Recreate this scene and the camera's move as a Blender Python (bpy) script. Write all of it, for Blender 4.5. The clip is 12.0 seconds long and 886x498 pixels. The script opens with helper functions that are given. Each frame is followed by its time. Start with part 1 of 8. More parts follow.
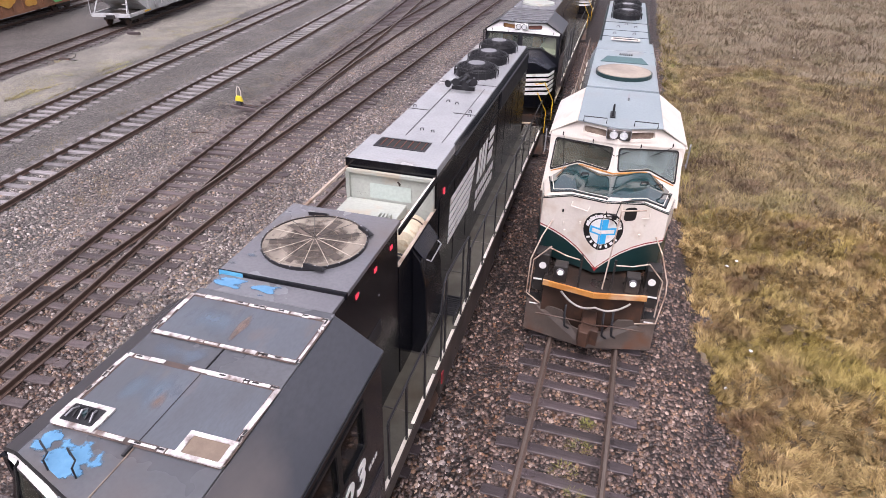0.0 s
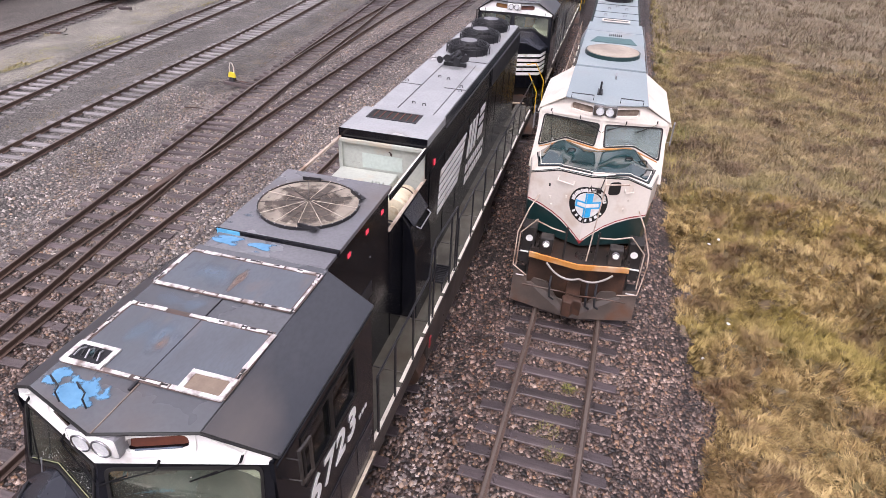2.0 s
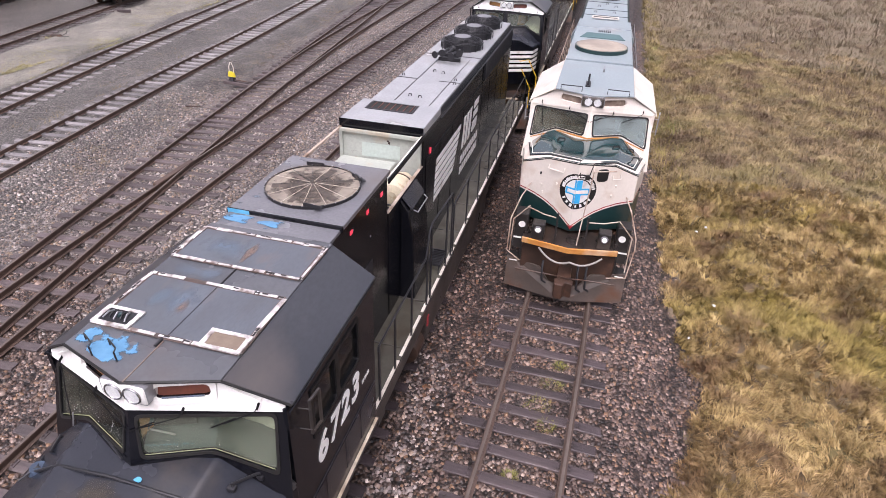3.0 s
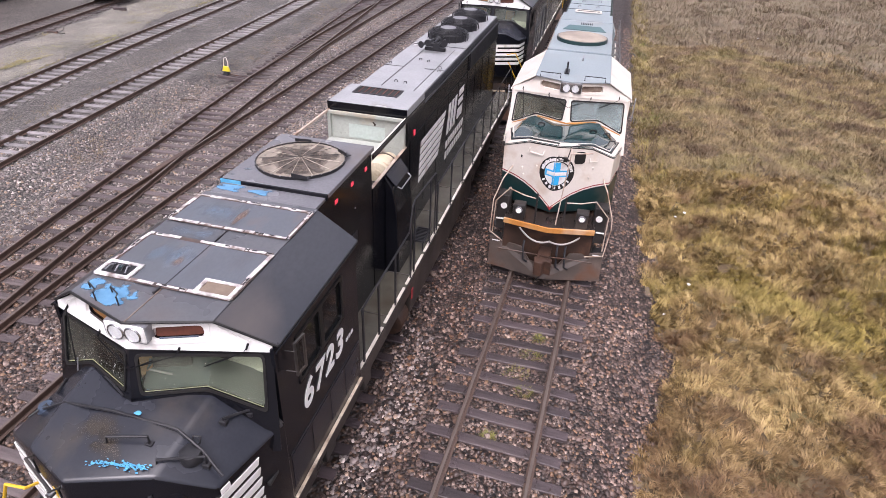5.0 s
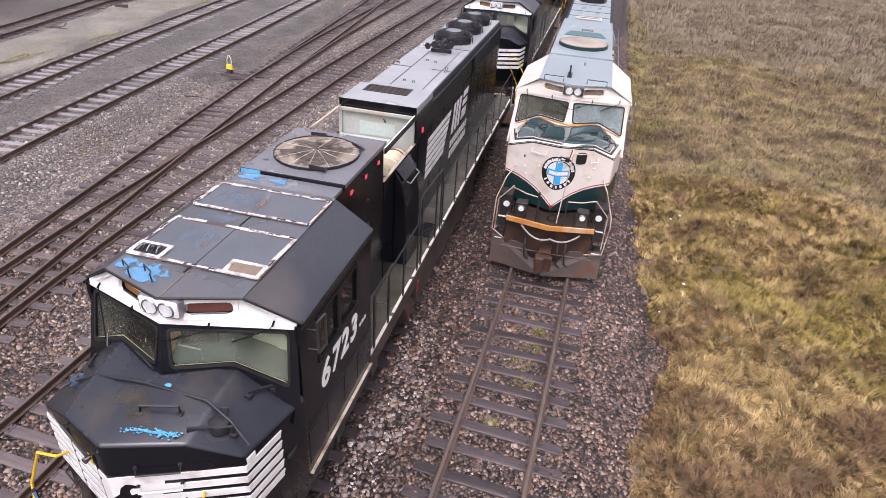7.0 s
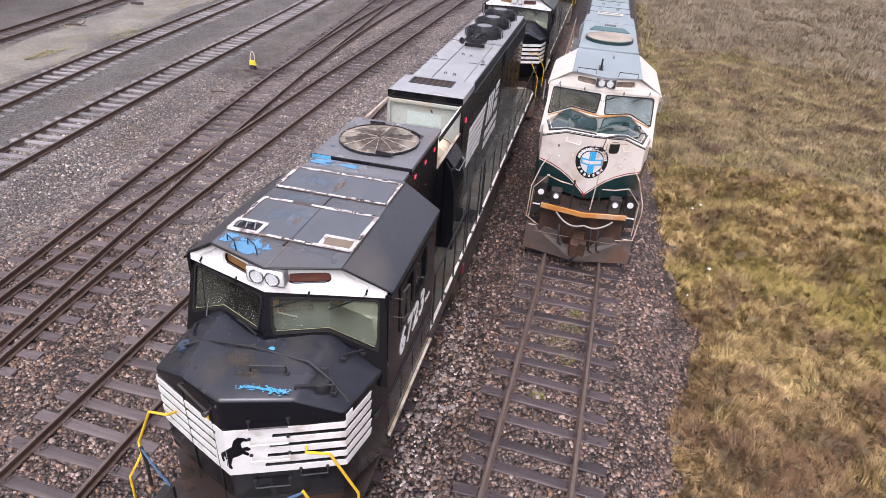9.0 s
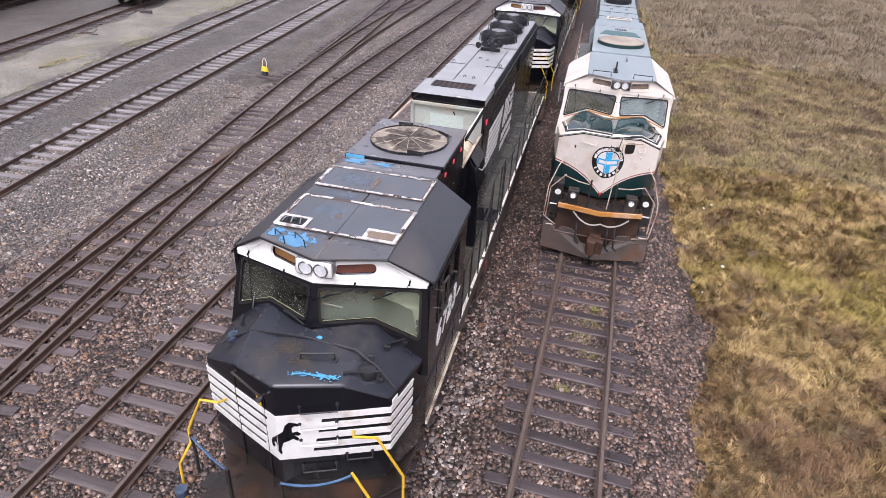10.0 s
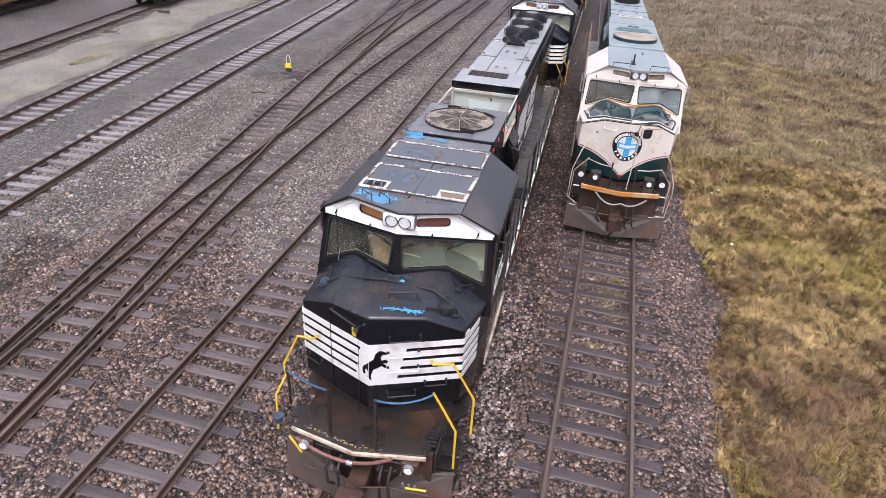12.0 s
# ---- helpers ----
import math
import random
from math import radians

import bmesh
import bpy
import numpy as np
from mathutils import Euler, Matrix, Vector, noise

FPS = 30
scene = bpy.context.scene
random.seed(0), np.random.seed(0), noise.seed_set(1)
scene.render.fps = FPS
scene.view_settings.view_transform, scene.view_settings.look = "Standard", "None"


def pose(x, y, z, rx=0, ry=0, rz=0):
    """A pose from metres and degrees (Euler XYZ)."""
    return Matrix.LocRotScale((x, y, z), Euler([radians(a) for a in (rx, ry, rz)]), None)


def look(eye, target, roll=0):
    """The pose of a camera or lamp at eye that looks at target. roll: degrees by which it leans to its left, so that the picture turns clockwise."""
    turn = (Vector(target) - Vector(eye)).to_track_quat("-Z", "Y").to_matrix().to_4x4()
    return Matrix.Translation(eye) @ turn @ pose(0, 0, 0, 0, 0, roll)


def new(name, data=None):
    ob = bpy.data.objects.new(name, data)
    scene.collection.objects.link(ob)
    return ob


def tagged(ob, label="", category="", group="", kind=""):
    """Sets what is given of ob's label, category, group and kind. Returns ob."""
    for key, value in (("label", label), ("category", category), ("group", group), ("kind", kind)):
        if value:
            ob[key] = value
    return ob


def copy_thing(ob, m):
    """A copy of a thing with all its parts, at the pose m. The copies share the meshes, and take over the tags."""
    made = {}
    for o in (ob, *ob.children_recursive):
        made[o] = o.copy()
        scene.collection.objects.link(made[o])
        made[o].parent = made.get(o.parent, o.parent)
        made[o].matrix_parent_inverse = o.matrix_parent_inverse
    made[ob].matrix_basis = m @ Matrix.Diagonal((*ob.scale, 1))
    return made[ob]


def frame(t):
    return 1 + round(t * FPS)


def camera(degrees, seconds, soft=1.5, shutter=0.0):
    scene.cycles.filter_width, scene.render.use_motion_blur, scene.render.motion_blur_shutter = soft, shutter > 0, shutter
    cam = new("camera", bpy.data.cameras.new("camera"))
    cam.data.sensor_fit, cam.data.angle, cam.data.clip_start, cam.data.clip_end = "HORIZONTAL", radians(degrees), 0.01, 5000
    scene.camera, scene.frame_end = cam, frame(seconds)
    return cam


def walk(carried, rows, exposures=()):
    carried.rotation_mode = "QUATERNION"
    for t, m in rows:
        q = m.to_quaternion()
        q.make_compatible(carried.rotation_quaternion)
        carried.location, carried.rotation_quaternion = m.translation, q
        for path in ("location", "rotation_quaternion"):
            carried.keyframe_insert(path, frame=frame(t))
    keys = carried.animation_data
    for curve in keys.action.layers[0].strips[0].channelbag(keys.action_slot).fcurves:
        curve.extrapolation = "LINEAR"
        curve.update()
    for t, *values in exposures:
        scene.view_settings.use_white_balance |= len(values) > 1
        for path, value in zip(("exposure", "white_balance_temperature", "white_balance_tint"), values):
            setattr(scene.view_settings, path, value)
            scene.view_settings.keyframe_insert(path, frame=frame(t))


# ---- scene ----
cam = camera(71.9, 12.0, 0.5)
PATH = [
    (0, (0.195, 0.039, 9.302), (-0.284, 1.689, 8.279), 1.6),
    (0.5, (0.242, 0.002, 9.234), (-0.232, 1.65, 8.206), 1.6),
    (1, (0.289, 0.008, 9.222), (-0.181, 1.658, 8.194), 1.7),
    (1.5, (0.295, -0.092, 9.195), (-0.163, 1.576, 8.191), 2.7),
    (2, (0.383, -0.433, 9.233), (-0.06, 1.202, 8.17), 2.9),
    (2.5, (0.483, -0.777, 9.22), (0.05, 0.854, 8.147), 2.9),
    (3, (0.612, -1.123, 9.25), (0.176, 0.517, 8.192), 2.5),
    (5, (1.117, -1.855, 9.153), (0.692, -0.209, 8.099), 2.6),
    (5.5, (1.184, -1.918, 9.158), (0.765, -0.258, 8.124), 3.3),
    (6, (1.165, -2.051, 9.169), (0.753, -0.39, 8.134), 3.7),
    (6.5, (1.1, -2.202, 9.14), (0.694, -0.54, 8.104), 4.0),
    (7, (0.946, -2.399, 9.161), (0.545, -0.738, 8.121), 4.1),
    (9, (0.126, -3.396, 9.196), (-0.27, -1.738, 8.149), 4.0),
    (9.5, (-0.095, -3.648, 9.223), (-0.494, -1.985, 8.186), 3.6),
    (10, (-0.293, -3.926, 9.182), (-0.693, -2.258, 8.153), 3.6),
    (10.5, (-0.495, -4.297, 9.18), (-0.894, -2.623, 8.161), 3.7),
    (11, (-0.652, -4.737, 9.166), (-1.051, -3.063, 8.146), 3.6),
    (11.5, (-0.782, -5.231, 9.209), (-1.178, -3.561, 8.182), 3.6),
    (12, (-0.92, -5.759, 9.24), (-1.31, -4.085, 8.217), 3.7),
]
walk(cam, [(t, look(eye, target, roll)) for t, eye, target, roll in PATH], [(0, 0.74, 6300, 24), (7, 0.75, 6260, 23), (12, 0.68, 6080, 20)])

# ---------------------------------------------------------------- sky and sun
world = bpy.data.worlds.new("overcast_sky")
scene.world = world
world.use_nodes = True
wn, wl = world.node_tree.nodes, world.node_tree.links
sky = wn.new("ShaderNodeTexSky")
sky.sky_type, sky.sun_disc = "NISHITA", False
sky.sun_elevation, sky.sun_rotation = radians(63), radians(176)
sky.air_density, sky.dust_density, sky.ozone_density = 1.0, 8.0, 1.0
grey = wn.new("ShaderNodeHueSaturation")
grey.inputs["Saturation"].default_value = 0.22
wl.new(sky.outputs[0], grey.inputs["Color"])
wl.new(grey.outputs[0], wn["Background"].inputs[0])
wn["Background"].inputs[1].default_value = 0.15
sun = new("sun", bpy.data.lights.new("sun", "SUN"))
sun.data.energy, sun.data.angle, sun.data.color = 0.7, radians(60), (1.0, 0.97, 0.93)
sun.matrix_world = look((1, -15, 30), (0, 0, 0))

# ---------------------------------------------------------------- materials


def mat(name, c1, c2, s1=1.2, s2=25.0, rough=0.6, spread=0.12, metal=0.0, bump=0.2, bump_scale=None, dirt=None, dirt_amt=0.0,
        dirt_scale=0.7, island=0.0, rand=0.0, spec=0.5, stretch=None, coat=0.0, grain=0.45):
    """A surface: two colours mixed by broad and fine noise, dirt patches on top, fine relief."""
    m = bpy.data.materials.new(name)
    m.use_nodes = True
    n, l = m.node_tree.nodes, m.node_tree.links
    b = n["Principled BSDF"]
    tc = n.new("ShaderNodeTexCoord")
    co = tc.outputs["Object"]
    if stretch:
        mp = n.new("ShaderNodeMapping")
        mp.inputs["Scale"].default_value = stretch
        l.new(co, mp.inputs[0])
        co = mp.outputs[0]

    def tex(scale, detail=4.0):
        t = n.new("ShaderNodeTexNoise")
        t.inputs["Scale"].default_value, t.inputs["Detail"].default_value = scale, detail
        l.new(co, t.inputs["Vector"])
        return t.outputs["Fac"]

    def mix(f, a, b2, kind="MIX"):
        x = n.new("ShaderNodeMix")
        x.data_type, x.blend_type = "RGBA", kind
        for v, i in ((f, 0), (a, 6), (b2, 7)):
            if isinstance(v, (float, int)):
                x.inputs[i].default_value = v
            elif isinstance(v, tuple):
                x.inputs[i].default_value = (*v, 1)
            else:
                l.new(v, x.inputs[i])
        return x.outputs[2]

    def ramp(f, a, b2):
        r = n.new("ShaderNodeMapRange")
        r.inputs[1].default_value, r.inputs[2].default_value = a, b2
        l.new(f, r.inputs[0])
        return r.outputs[0]

    broad, fine = tex(s1), tex(s2)
    col = mix(ramp(broad, 0.32, 0.68), c1, c2)
    mid = tuple((a + d) / 2 for a, d in zip(c1, c2))
    dark = tuple(v * 0.72 for v in mid)
    fg = ramp(fine, 0.62, 0.30)
    amount = n.new("ShaderNodeMath")
    amount.operation, amount.inputs[1].default_value = "MULTIPLY", grain
    l.new(fg, amount.inputs[0])
    col = mix(amount.outputs[0], col, dark)
    if island or rand:
        if island:
            src = n.new("ShaderNodeNewGeometry").outputs["Random Per Island"]
        else:
            src = n.new("ShaderNodeObjectInfo").outputs["Random"]
        hv = n.new("ShaderNodeHueSaturation")
        amt = island or rand
        r = n.new("ShaderNodeMapRange")
        r.inputs[3].default_value, r.inputs[4].default_value = 1 - amt, 1 + amt
        l.new(src, r.inputs[0])
        l.new(r.outputs[0], hv.inputs["Value"])
        l.new(col, hv.inputs["Color"])
        col = hv.outputs[0]
    if dirt:
        col = mix(ramp(tex(dirt_scale, 7.0), 0.62 - dirt_amt * 0.35, 0.80 - dirt_amt * 0.25), col, dirt)
    l.new(col, b.inputs["Base Color"])
    r = n.new("ShaderNodeMapRange")
    r.inputs[3].default_value, r.inputs[4].default_value = max(rough - spread, 0.03), min(rough + spread, 1)
    l.new(broad, r.inputs[0])
    l.new(r.outputs[0], b.inputs["Roughness"])
    b.inputs["Metallic"].default_value = metal
    b.inputs["Specular IOR Level"].default_value = spec
    b.inputs["Coat Weight"].default_value = coat
    b.inputs["Coat Roughness"].default_value = 0.15
    if bump:
        bp = n.new("ShaderNodeBump")
        bp.inputs["Strength"].default_value, bp.inputs["Distance"].default_value = bump, 0.01
        l.new(tex(bump_scale or s2, 5.0), bp.inputs["Height"])
        l.new(bp.outputs[0], b.inputs["Normal"])
    return m


def mat_stones(name, colours, size, wet=0.55):
    """Loose stone: each cell of a Voronoi pattern is a stone with its own tint and a rounded top."""
    m = bpy.data.materials.new(name)
    m.use_nodes = True
    n, l = m.node_tree.nodes, m.node_tree.links
    b = n["Principled BSDF"]
    tc = n.new("ShaderNodeTexCoord")
    vo = n.new("ShaderNodeTexVoronoi")
    vo.inputs["Scale"].default_value = 1 / size
    l.new(tc.outputs["Object"], vo.inputs["Vector"])
    sep = n.new("ShaderNodeSeparateColor")
    l.new(vo.outputs["Color"], sep.inputs[0])
    cr = n.new("ShaderNodeValToRGB")
    el = cr.color_ramp.elements
    el[0].position, el[0].color = 0, (*colours[0], 1)
    el[1].position, el[1].color = 1, (*colours[-1], 1)
    for i, c in enumerate(colours[1:-1]):
        el.new((i + 1) / (len(colours) - 1)).color = (*c, 1)
    l.new(sep.outputs[0], cr.inputs[0])
    no = n.new("ShaderNodeTexNoise")
    no.inputs["Scale"].default_value, no.inputs["Detail"].default_value = 0.45, 6
    l.new(tc.outputs["Object"], no.inputs["Vector"])
    mr = n.new("ShaderNodeMapRange")
    mr.inputs[1].default_value, mr.inputs[2].default_value, mr.inputs[3].default_value, mr.inputs[4].default_value = 0.3, 0.7, 0.7, 1.25
    l.new(no.outputs["Fac"], mr.inputs[0])
    # Cell rims darkened: shade in the gaps between stones is painted in.
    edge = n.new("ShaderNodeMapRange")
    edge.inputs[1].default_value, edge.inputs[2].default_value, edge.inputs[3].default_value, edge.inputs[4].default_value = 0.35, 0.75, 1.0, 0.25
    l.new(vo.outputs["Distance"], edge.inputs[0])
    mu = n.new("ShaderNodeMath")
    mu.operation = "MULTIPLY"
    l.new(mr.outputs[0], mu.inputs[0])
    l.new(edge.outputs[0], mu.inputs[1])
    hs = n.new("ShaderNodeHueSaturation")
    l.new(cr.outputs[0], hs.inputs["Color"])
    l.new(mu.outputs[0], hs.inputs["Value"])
    l.new(hs.outputs[0], b.inputs["Base Color"])
    b.inputs["Roughness"].default_value = wet
    bp = n.new("ShaderNodeBump")
    bp.invert = True
    bp.inputs["Strength"].default_value, bp.inputs["Distance"].default_value = 0.9, size * 0.6
    l.new(vo.outputs["Distance"], bp.inputs["Height"])
    l.new(bp.outputs[0], b.inputs["Normal"])
    return m


def mat_islands(name, colours, rough=0.6, bump=0.2, scale=40.0, stops=None):
    """Loose pieces joined into one mesh: every island takes its colour from a ramp."""
    m = bpy.data.materials.new(name)
    m.use_nodes = True
    n, l = m.node_tree.nodes, m.node_tree.links
    b = n["Principled BSDF"]
    g = n.new("ShaderNodeNewGeometry")
    cr = n.new("ShaderNodeValToRGB")
    el = cr.color_ramp.elements
    el[0].position, el[0].color = 0, (*colours[0], 1)
    el[1].position, el[1].color = 1, (*colours[-1], 1)
    for i, c in enumerate(colours[1:-1]):
        el.new(stops[i] if stops else (i + 1) / (len(colours) - 1)).color = (*c, 1)
    l.new(g.outputs["Random Per Island"], cr.inputs[0])
    tc = n.new("ShaderNodeTexCoord")
    no = n.new("ShaderNodeTexNoise")
    no.inputs["Scale"].default_value = 0.5
    no.inputs["Detail"].default_value = 6
    l.new(tc.outputs["Object"], no.inputs["Vector"])
    mr = n.new("ShaderNodeMapRange")
    mr.inputs[1].default_value, mr.inputs[2].default_value, mr.inputs[3].default_value, mr.inputs[4].default_value = 0.3, 0.7, 0.72, 1.22
    l.new(no.outputs["Fac"], mr.inputs[0])
    hs = n.new("ShaderNodeHueSaturation")
    l.new(cr.outputs[0], hs.inputs["Color"])
    l.new(mr.outputs[0], hs.inputs["Value"])
    l.new(hs.outputs[0], b.inputs["Base Color"])
    b.inputs["Roughness"].default_value = rough
    return m


def mat_glass(name, tint=(0.75, 0.8, 0.78), ior=2.0, film=0.10, dust=(0.62, 0.64, 0.58), least=0.0):
    """Clear pane: sees through, mirrors the sky, and carries a thin film: dust, plus painted sky reflection on some
    panes.
    """
    m = bpy.data.materials.new(name)
    m.use_nodes = True
    n, l = m.node_tree.nodes, m.node_tree.links
    n.remove(n["Principled BSDF"])
    tr, gl, mx, fr, df, mx2 = (n.new("ShaderNode" + k) for k in ("BsdfTransparent", "BsdfGlossy", "MixShader", "Fresnel", "BsdfDiffuse", "MixShader"))
    tr.inputs[0].default_value = (*tint, 1)
    df.inputs[0].default_value = (*dust, 1)
    gl.inputs["Roughness"].default_value = 0.04
    fr.inputs[0].default_value = ior
    no = n.new("ShaderNodeTexNoise")
    no.inputs["Scale"].default_value, no.inputs["Detail"].default_value = 1.2, 8
    mr = n.new("ShaderNodeMapRange")
    mr.inputs[1].default_value, mr.inputs[2].default_value, mr.inputs[4].default_value = 0.35, 0.75, film * 2
    mr.inputs[3].default_value = least
    l.new(no.outputs["Fac"], mr.inputs[0])
    l.new(mr.outputs[0], mx2.inputs[0])
    l.new(tr.outputs[0], mx2.inputs[1])
    l.new(df.outputs[0], mx2.inputs[2])
    l.new(fr.outputs[0], mx.inputs[0])
    l.new(mx2.outputs[0], mx.inputs[1])
    l.new(gl.outputs[0], mx.inputs[2])
    l.new(mx.outputs[0], n["Material Output"].inputs[0])
    return m


def mat_stain(name, colour, colour2, rough=0.5, level=0.5, hard=0.18, scale=5.0, most=1.0, stretch=(1, 1, 1)):
    """A thin film of paint, rust or dust that thins out raggedly towards its rim."""
    m = bpy.data.materials.new(name)
    m.use_nodes = True
    n, l = m.node_tree.nodes, m.node_tree.links
    b, out = n["Principled BSDF"], n["Material Output"]
    tc = n.new("ShaderNodeTexCoord")
    mid = n.new("ShaderNodeMapping")
    mid.inputs["Location"].default_value = (-1, -1, 0)
    mid.inputs["Scale"].default_value = (2, 2, 0)
    l.new(tc.outputs["Generated"], mid.inputs[0])
    ln = n.new("ShaderNodeVectorMath")
    ln.operation = "LENGTH"
    l.new(mid.outputs[0], ln.inputs[0])
    mp = n.new("ShaderNodeMapping")
    mp.inputs["Scale"].default_value = stretch
    l.new(tc.outputs["Object"], mp.inputs[0])
    no = n.new("ShaderNodeTexNoise")
    no.inputs["Scale"].default_value, no.inputs["Detail"].default_value = scale, 8
    l.new(mp.outputs[0], no.inputs["Vector"])
    near_mid = n.new("ShaderNodeMath")
    near_mid.operation = "MULTIPLY_ADD"
    near_mid.inputs[1].default_value, near_mid.inputs[2].default_value = -0.42, 0.42
    l.new(ln.outputs["Value"], near_mid.inputs[0])
    su = n.new("ShaderNodeMath")
    l.new(no.outputs["Fac"], su.inputs[0])
    l.new(near_mid.outputs[0], su.inputs[1])
    mr = n.new("ShaderNodeMapRange")
    mr.inputs[1].default_value, mr.inputs[2].default_value, mr.inputs[4].default_value = level, level + hard, most
    l.new(su.outputs[0], mr.inputs[0])
    mx = n.new("ShaderNodeMix")
    mx.data_type = "RGBA"
    mx.inputs[6].default_value, mx.inputs[7].default_value = (*colour, 1), (*colour2, 1)
    n2 = n.new("ShaderNodeTexNoise")
    n2.inputs["Scale"].default_value, n2.inputs["Detail"].default_value = scale * 2.3, 6
    l.new(tc.outputs["Object"], n2.inputs["Vector"])
    l.new(n2.outputs["Fac"], mx.inputs[0])
    l.new(mx.outputs[2], b.inputs["Base Color"])
    b.inputs["Roughness"].default_value = rough
    tr, ms = n.new("ShaderNodeBsdfTransparent"), n.new("ShaderNodeMixShader")
    l.new(mr.outputs[0], ms.inputs[0])
    l.new(tr.outputs[0], ms.inputs[1])
    l.new(b.outputs[0], ms.inputs[2])
    l.new(ms.outputs[0], out.inputs[0])
    return m


def mat_lamp(name, colour, strength):
    m = bpy.data.materials.new(name)
    m.use_nodes = True
    b = m.node_tree.nodes["Principled BSDF"]
    b.inputs["Base Color"].default_value = (*colour, 1)
    b.inputs["Emission Color"].default_value = (*colour, 1)
    b.inputs["Emission Strength"].default_value = strength
    return m


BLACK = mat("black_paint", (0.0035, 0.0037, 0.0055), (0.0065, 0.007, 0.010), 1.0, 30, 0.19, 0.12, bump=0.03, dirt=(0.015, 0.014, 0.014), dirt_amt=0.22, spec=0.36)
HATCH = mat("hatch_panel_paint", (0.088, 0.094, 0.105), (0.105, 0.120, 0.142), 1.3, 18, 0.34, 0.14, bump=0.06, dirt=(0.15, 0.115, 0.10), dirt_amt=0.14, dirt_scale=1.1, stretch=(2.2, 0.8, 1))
# Roof paint's shaded copy: the slopes' shade is put into the colour.
SLOPE = mat("shaded_roof_slope", (0.029, 0.032, 0.040), (0.050, 0.053, 0.062), 0.8, 22, 0.30, 0.12, bump=0.05, dirt=(0.10, 0.088, 0.085), dirt_amt=0.22, stretch=(1, 0.5, 1))
BOARD = mat("stained_board", (0.30, 0.24, 0.19), (0.12, 0.08, 0.06), 5, 25, 0.7)
RAILTAN = mat("worn_tan_rail", (0.52, 0.43, 0.36), (0.36, 0.27, 0.21), 3, 30, 0.55, dirt=(0.20, 0.12, 0.08), dirt_amt=0.3, dirt_scale=3)
# Weathered black roofs; sky reflection is raised into their grey base colours.
CABROOF = mat("weathered_sheen_cab_roof", (0.074, 0.078, 0.088), (0.112, 0.116, 0.126), 0.9, 22, 0.28, 0.14, bump=0.06, dirt=(0.105, 0.085, 0.078), dirt_amt=0.3)
ROOFBLK = mat("weathered_sheen_roof", (0.125, 0.125, 0.14), (0.165, 0.165, 0.178), 0.9, 22, 0.24, 0.12, bump=0.05, dirt=(0.13, 0.115, 0.11), dirt_amt=0.25)
# Long hood's pale grey is grazing sky sheen put into the colour.
HOODROOF = mat("sky_sheen_hood_roof", (0.285, 0.292, 0.305), (0.355, 0.362, 0.372), 0.7, 22, 0.24, 0.12, bump=0.05, dirt=(0.23, 0.21, 0.20), dirt_amt=0.25)
# Paler copy of the black for upward facets: sky sheen put into the colour.
NOSETOP = mat("paler_black", (0.012, 0.014, 0.021), (0.024, 0.026, 0.034), 1.1, 26, 0.24, 0.14, bump=0.04, dirt=(0.058, 0.050, 0.042), dirt_amt=0.14, dirt_scale=1.0)
TAPE = mat("torn_sealing_tape", (0.76, 0.74, 0.735), (0.55, 0.53, 0.52), 5, 40, 0.5, bump=0.15, dirt=(0.16, 0.12, 0.105), dirt_amt=0.55, dirt_scale=8, grain=0.4)
UNDERTAPE = mat("old_sealant", (0.06, 0.045, 0.04), (0.13, 0.085, 0.07), 6, 40, 0.6, bump=0.2)
BLOWER = mat("cream_blower", (0.66, 0.59, 0.44), (0.56, 0.48, 0.34), 3, 30, 0.5, bump=0.1, dirt=(0.34, 0.18, 0.08), dirt_amt=0.2, dirt_scale=4)
RUSTSMEAR = mat_stain("thin_rust_smear", (0.16, 0.118, 0.10), (0.22, 0.16, 0.14), 0.5, 0.66, 0.25, 9, 0.65, (1, .3, 1))
DECKRUST = mat_stain("brown_deck_rust", (0.058, 0.033, 0.021), (0.080, 0.043, 0.026), 0.4, 0.55, 0.5, 3, 0.5)
RIBPALE = mat("pale_dusty_wire", (0.55, 0.49, 0.41), (0.42, 0.36, 0.30), 8, 40, 0.6)
SMEAR = mat_stain("dark_dust_smear", (0.06, 0.05, 0.043), (0.13, 0.105, 0.088), 0.7, 0.56, 0.3, 4.2, 0.85)
GRIME = mat("fan_grime", (0.12, 0.10, 0.083), (0.20, 0.165, 0.135), 5, 20, 0.8, bump=0.2)
BLUETHIN = mat_stain("thin_blue_peel", (0.05, 0.18, 0.34), (0.15, 0.33, 0.50), 0.5, 0.64, 0.07, 7, 0.9, (0.6, 1.6, 1))
NOSEDUST = mat_stain("brown_dust", (0.09, 0.072, 0.05), (0.05, 0.042, 0.034), 0.4, 0.56, 0.30, 5.0, 0.6)
FLECK = mat("blue_flecks", (0.06, 0.30, 0.52), (0.10, 0.38, 0.60), 6, 40, 0.5)
WALKWAY = mat("grimy_walkway", (0.060, 0.056, 0.044), (0.112, 0.106, 0.088), 1.3, 16, 0.20, 0.16, bump=0.15, dirt=(0.045, 0.036, 0.024), dirt_amt=0.35, dirt_scale=1.0)
SILL = mat("grimy_black_steel", (0.016, 0.015, 0.015), (0.035, 0.031, 0.029), 1.5, 18, 0.34, 0.18, bump=0.2, dirt=(0.085, 0.068, 0.055), dirt_amt=0.38)
DECK = mat("rusty_deck", (0.018, 0.015, 0.014), (0.036, 0.026, 0.021), 1.3, 18, 0.30, 0.18, bump=0.25, dirt=(0.085, 0.042, 0.024), dirt_amt=0.36, dirt_scale=1.0)
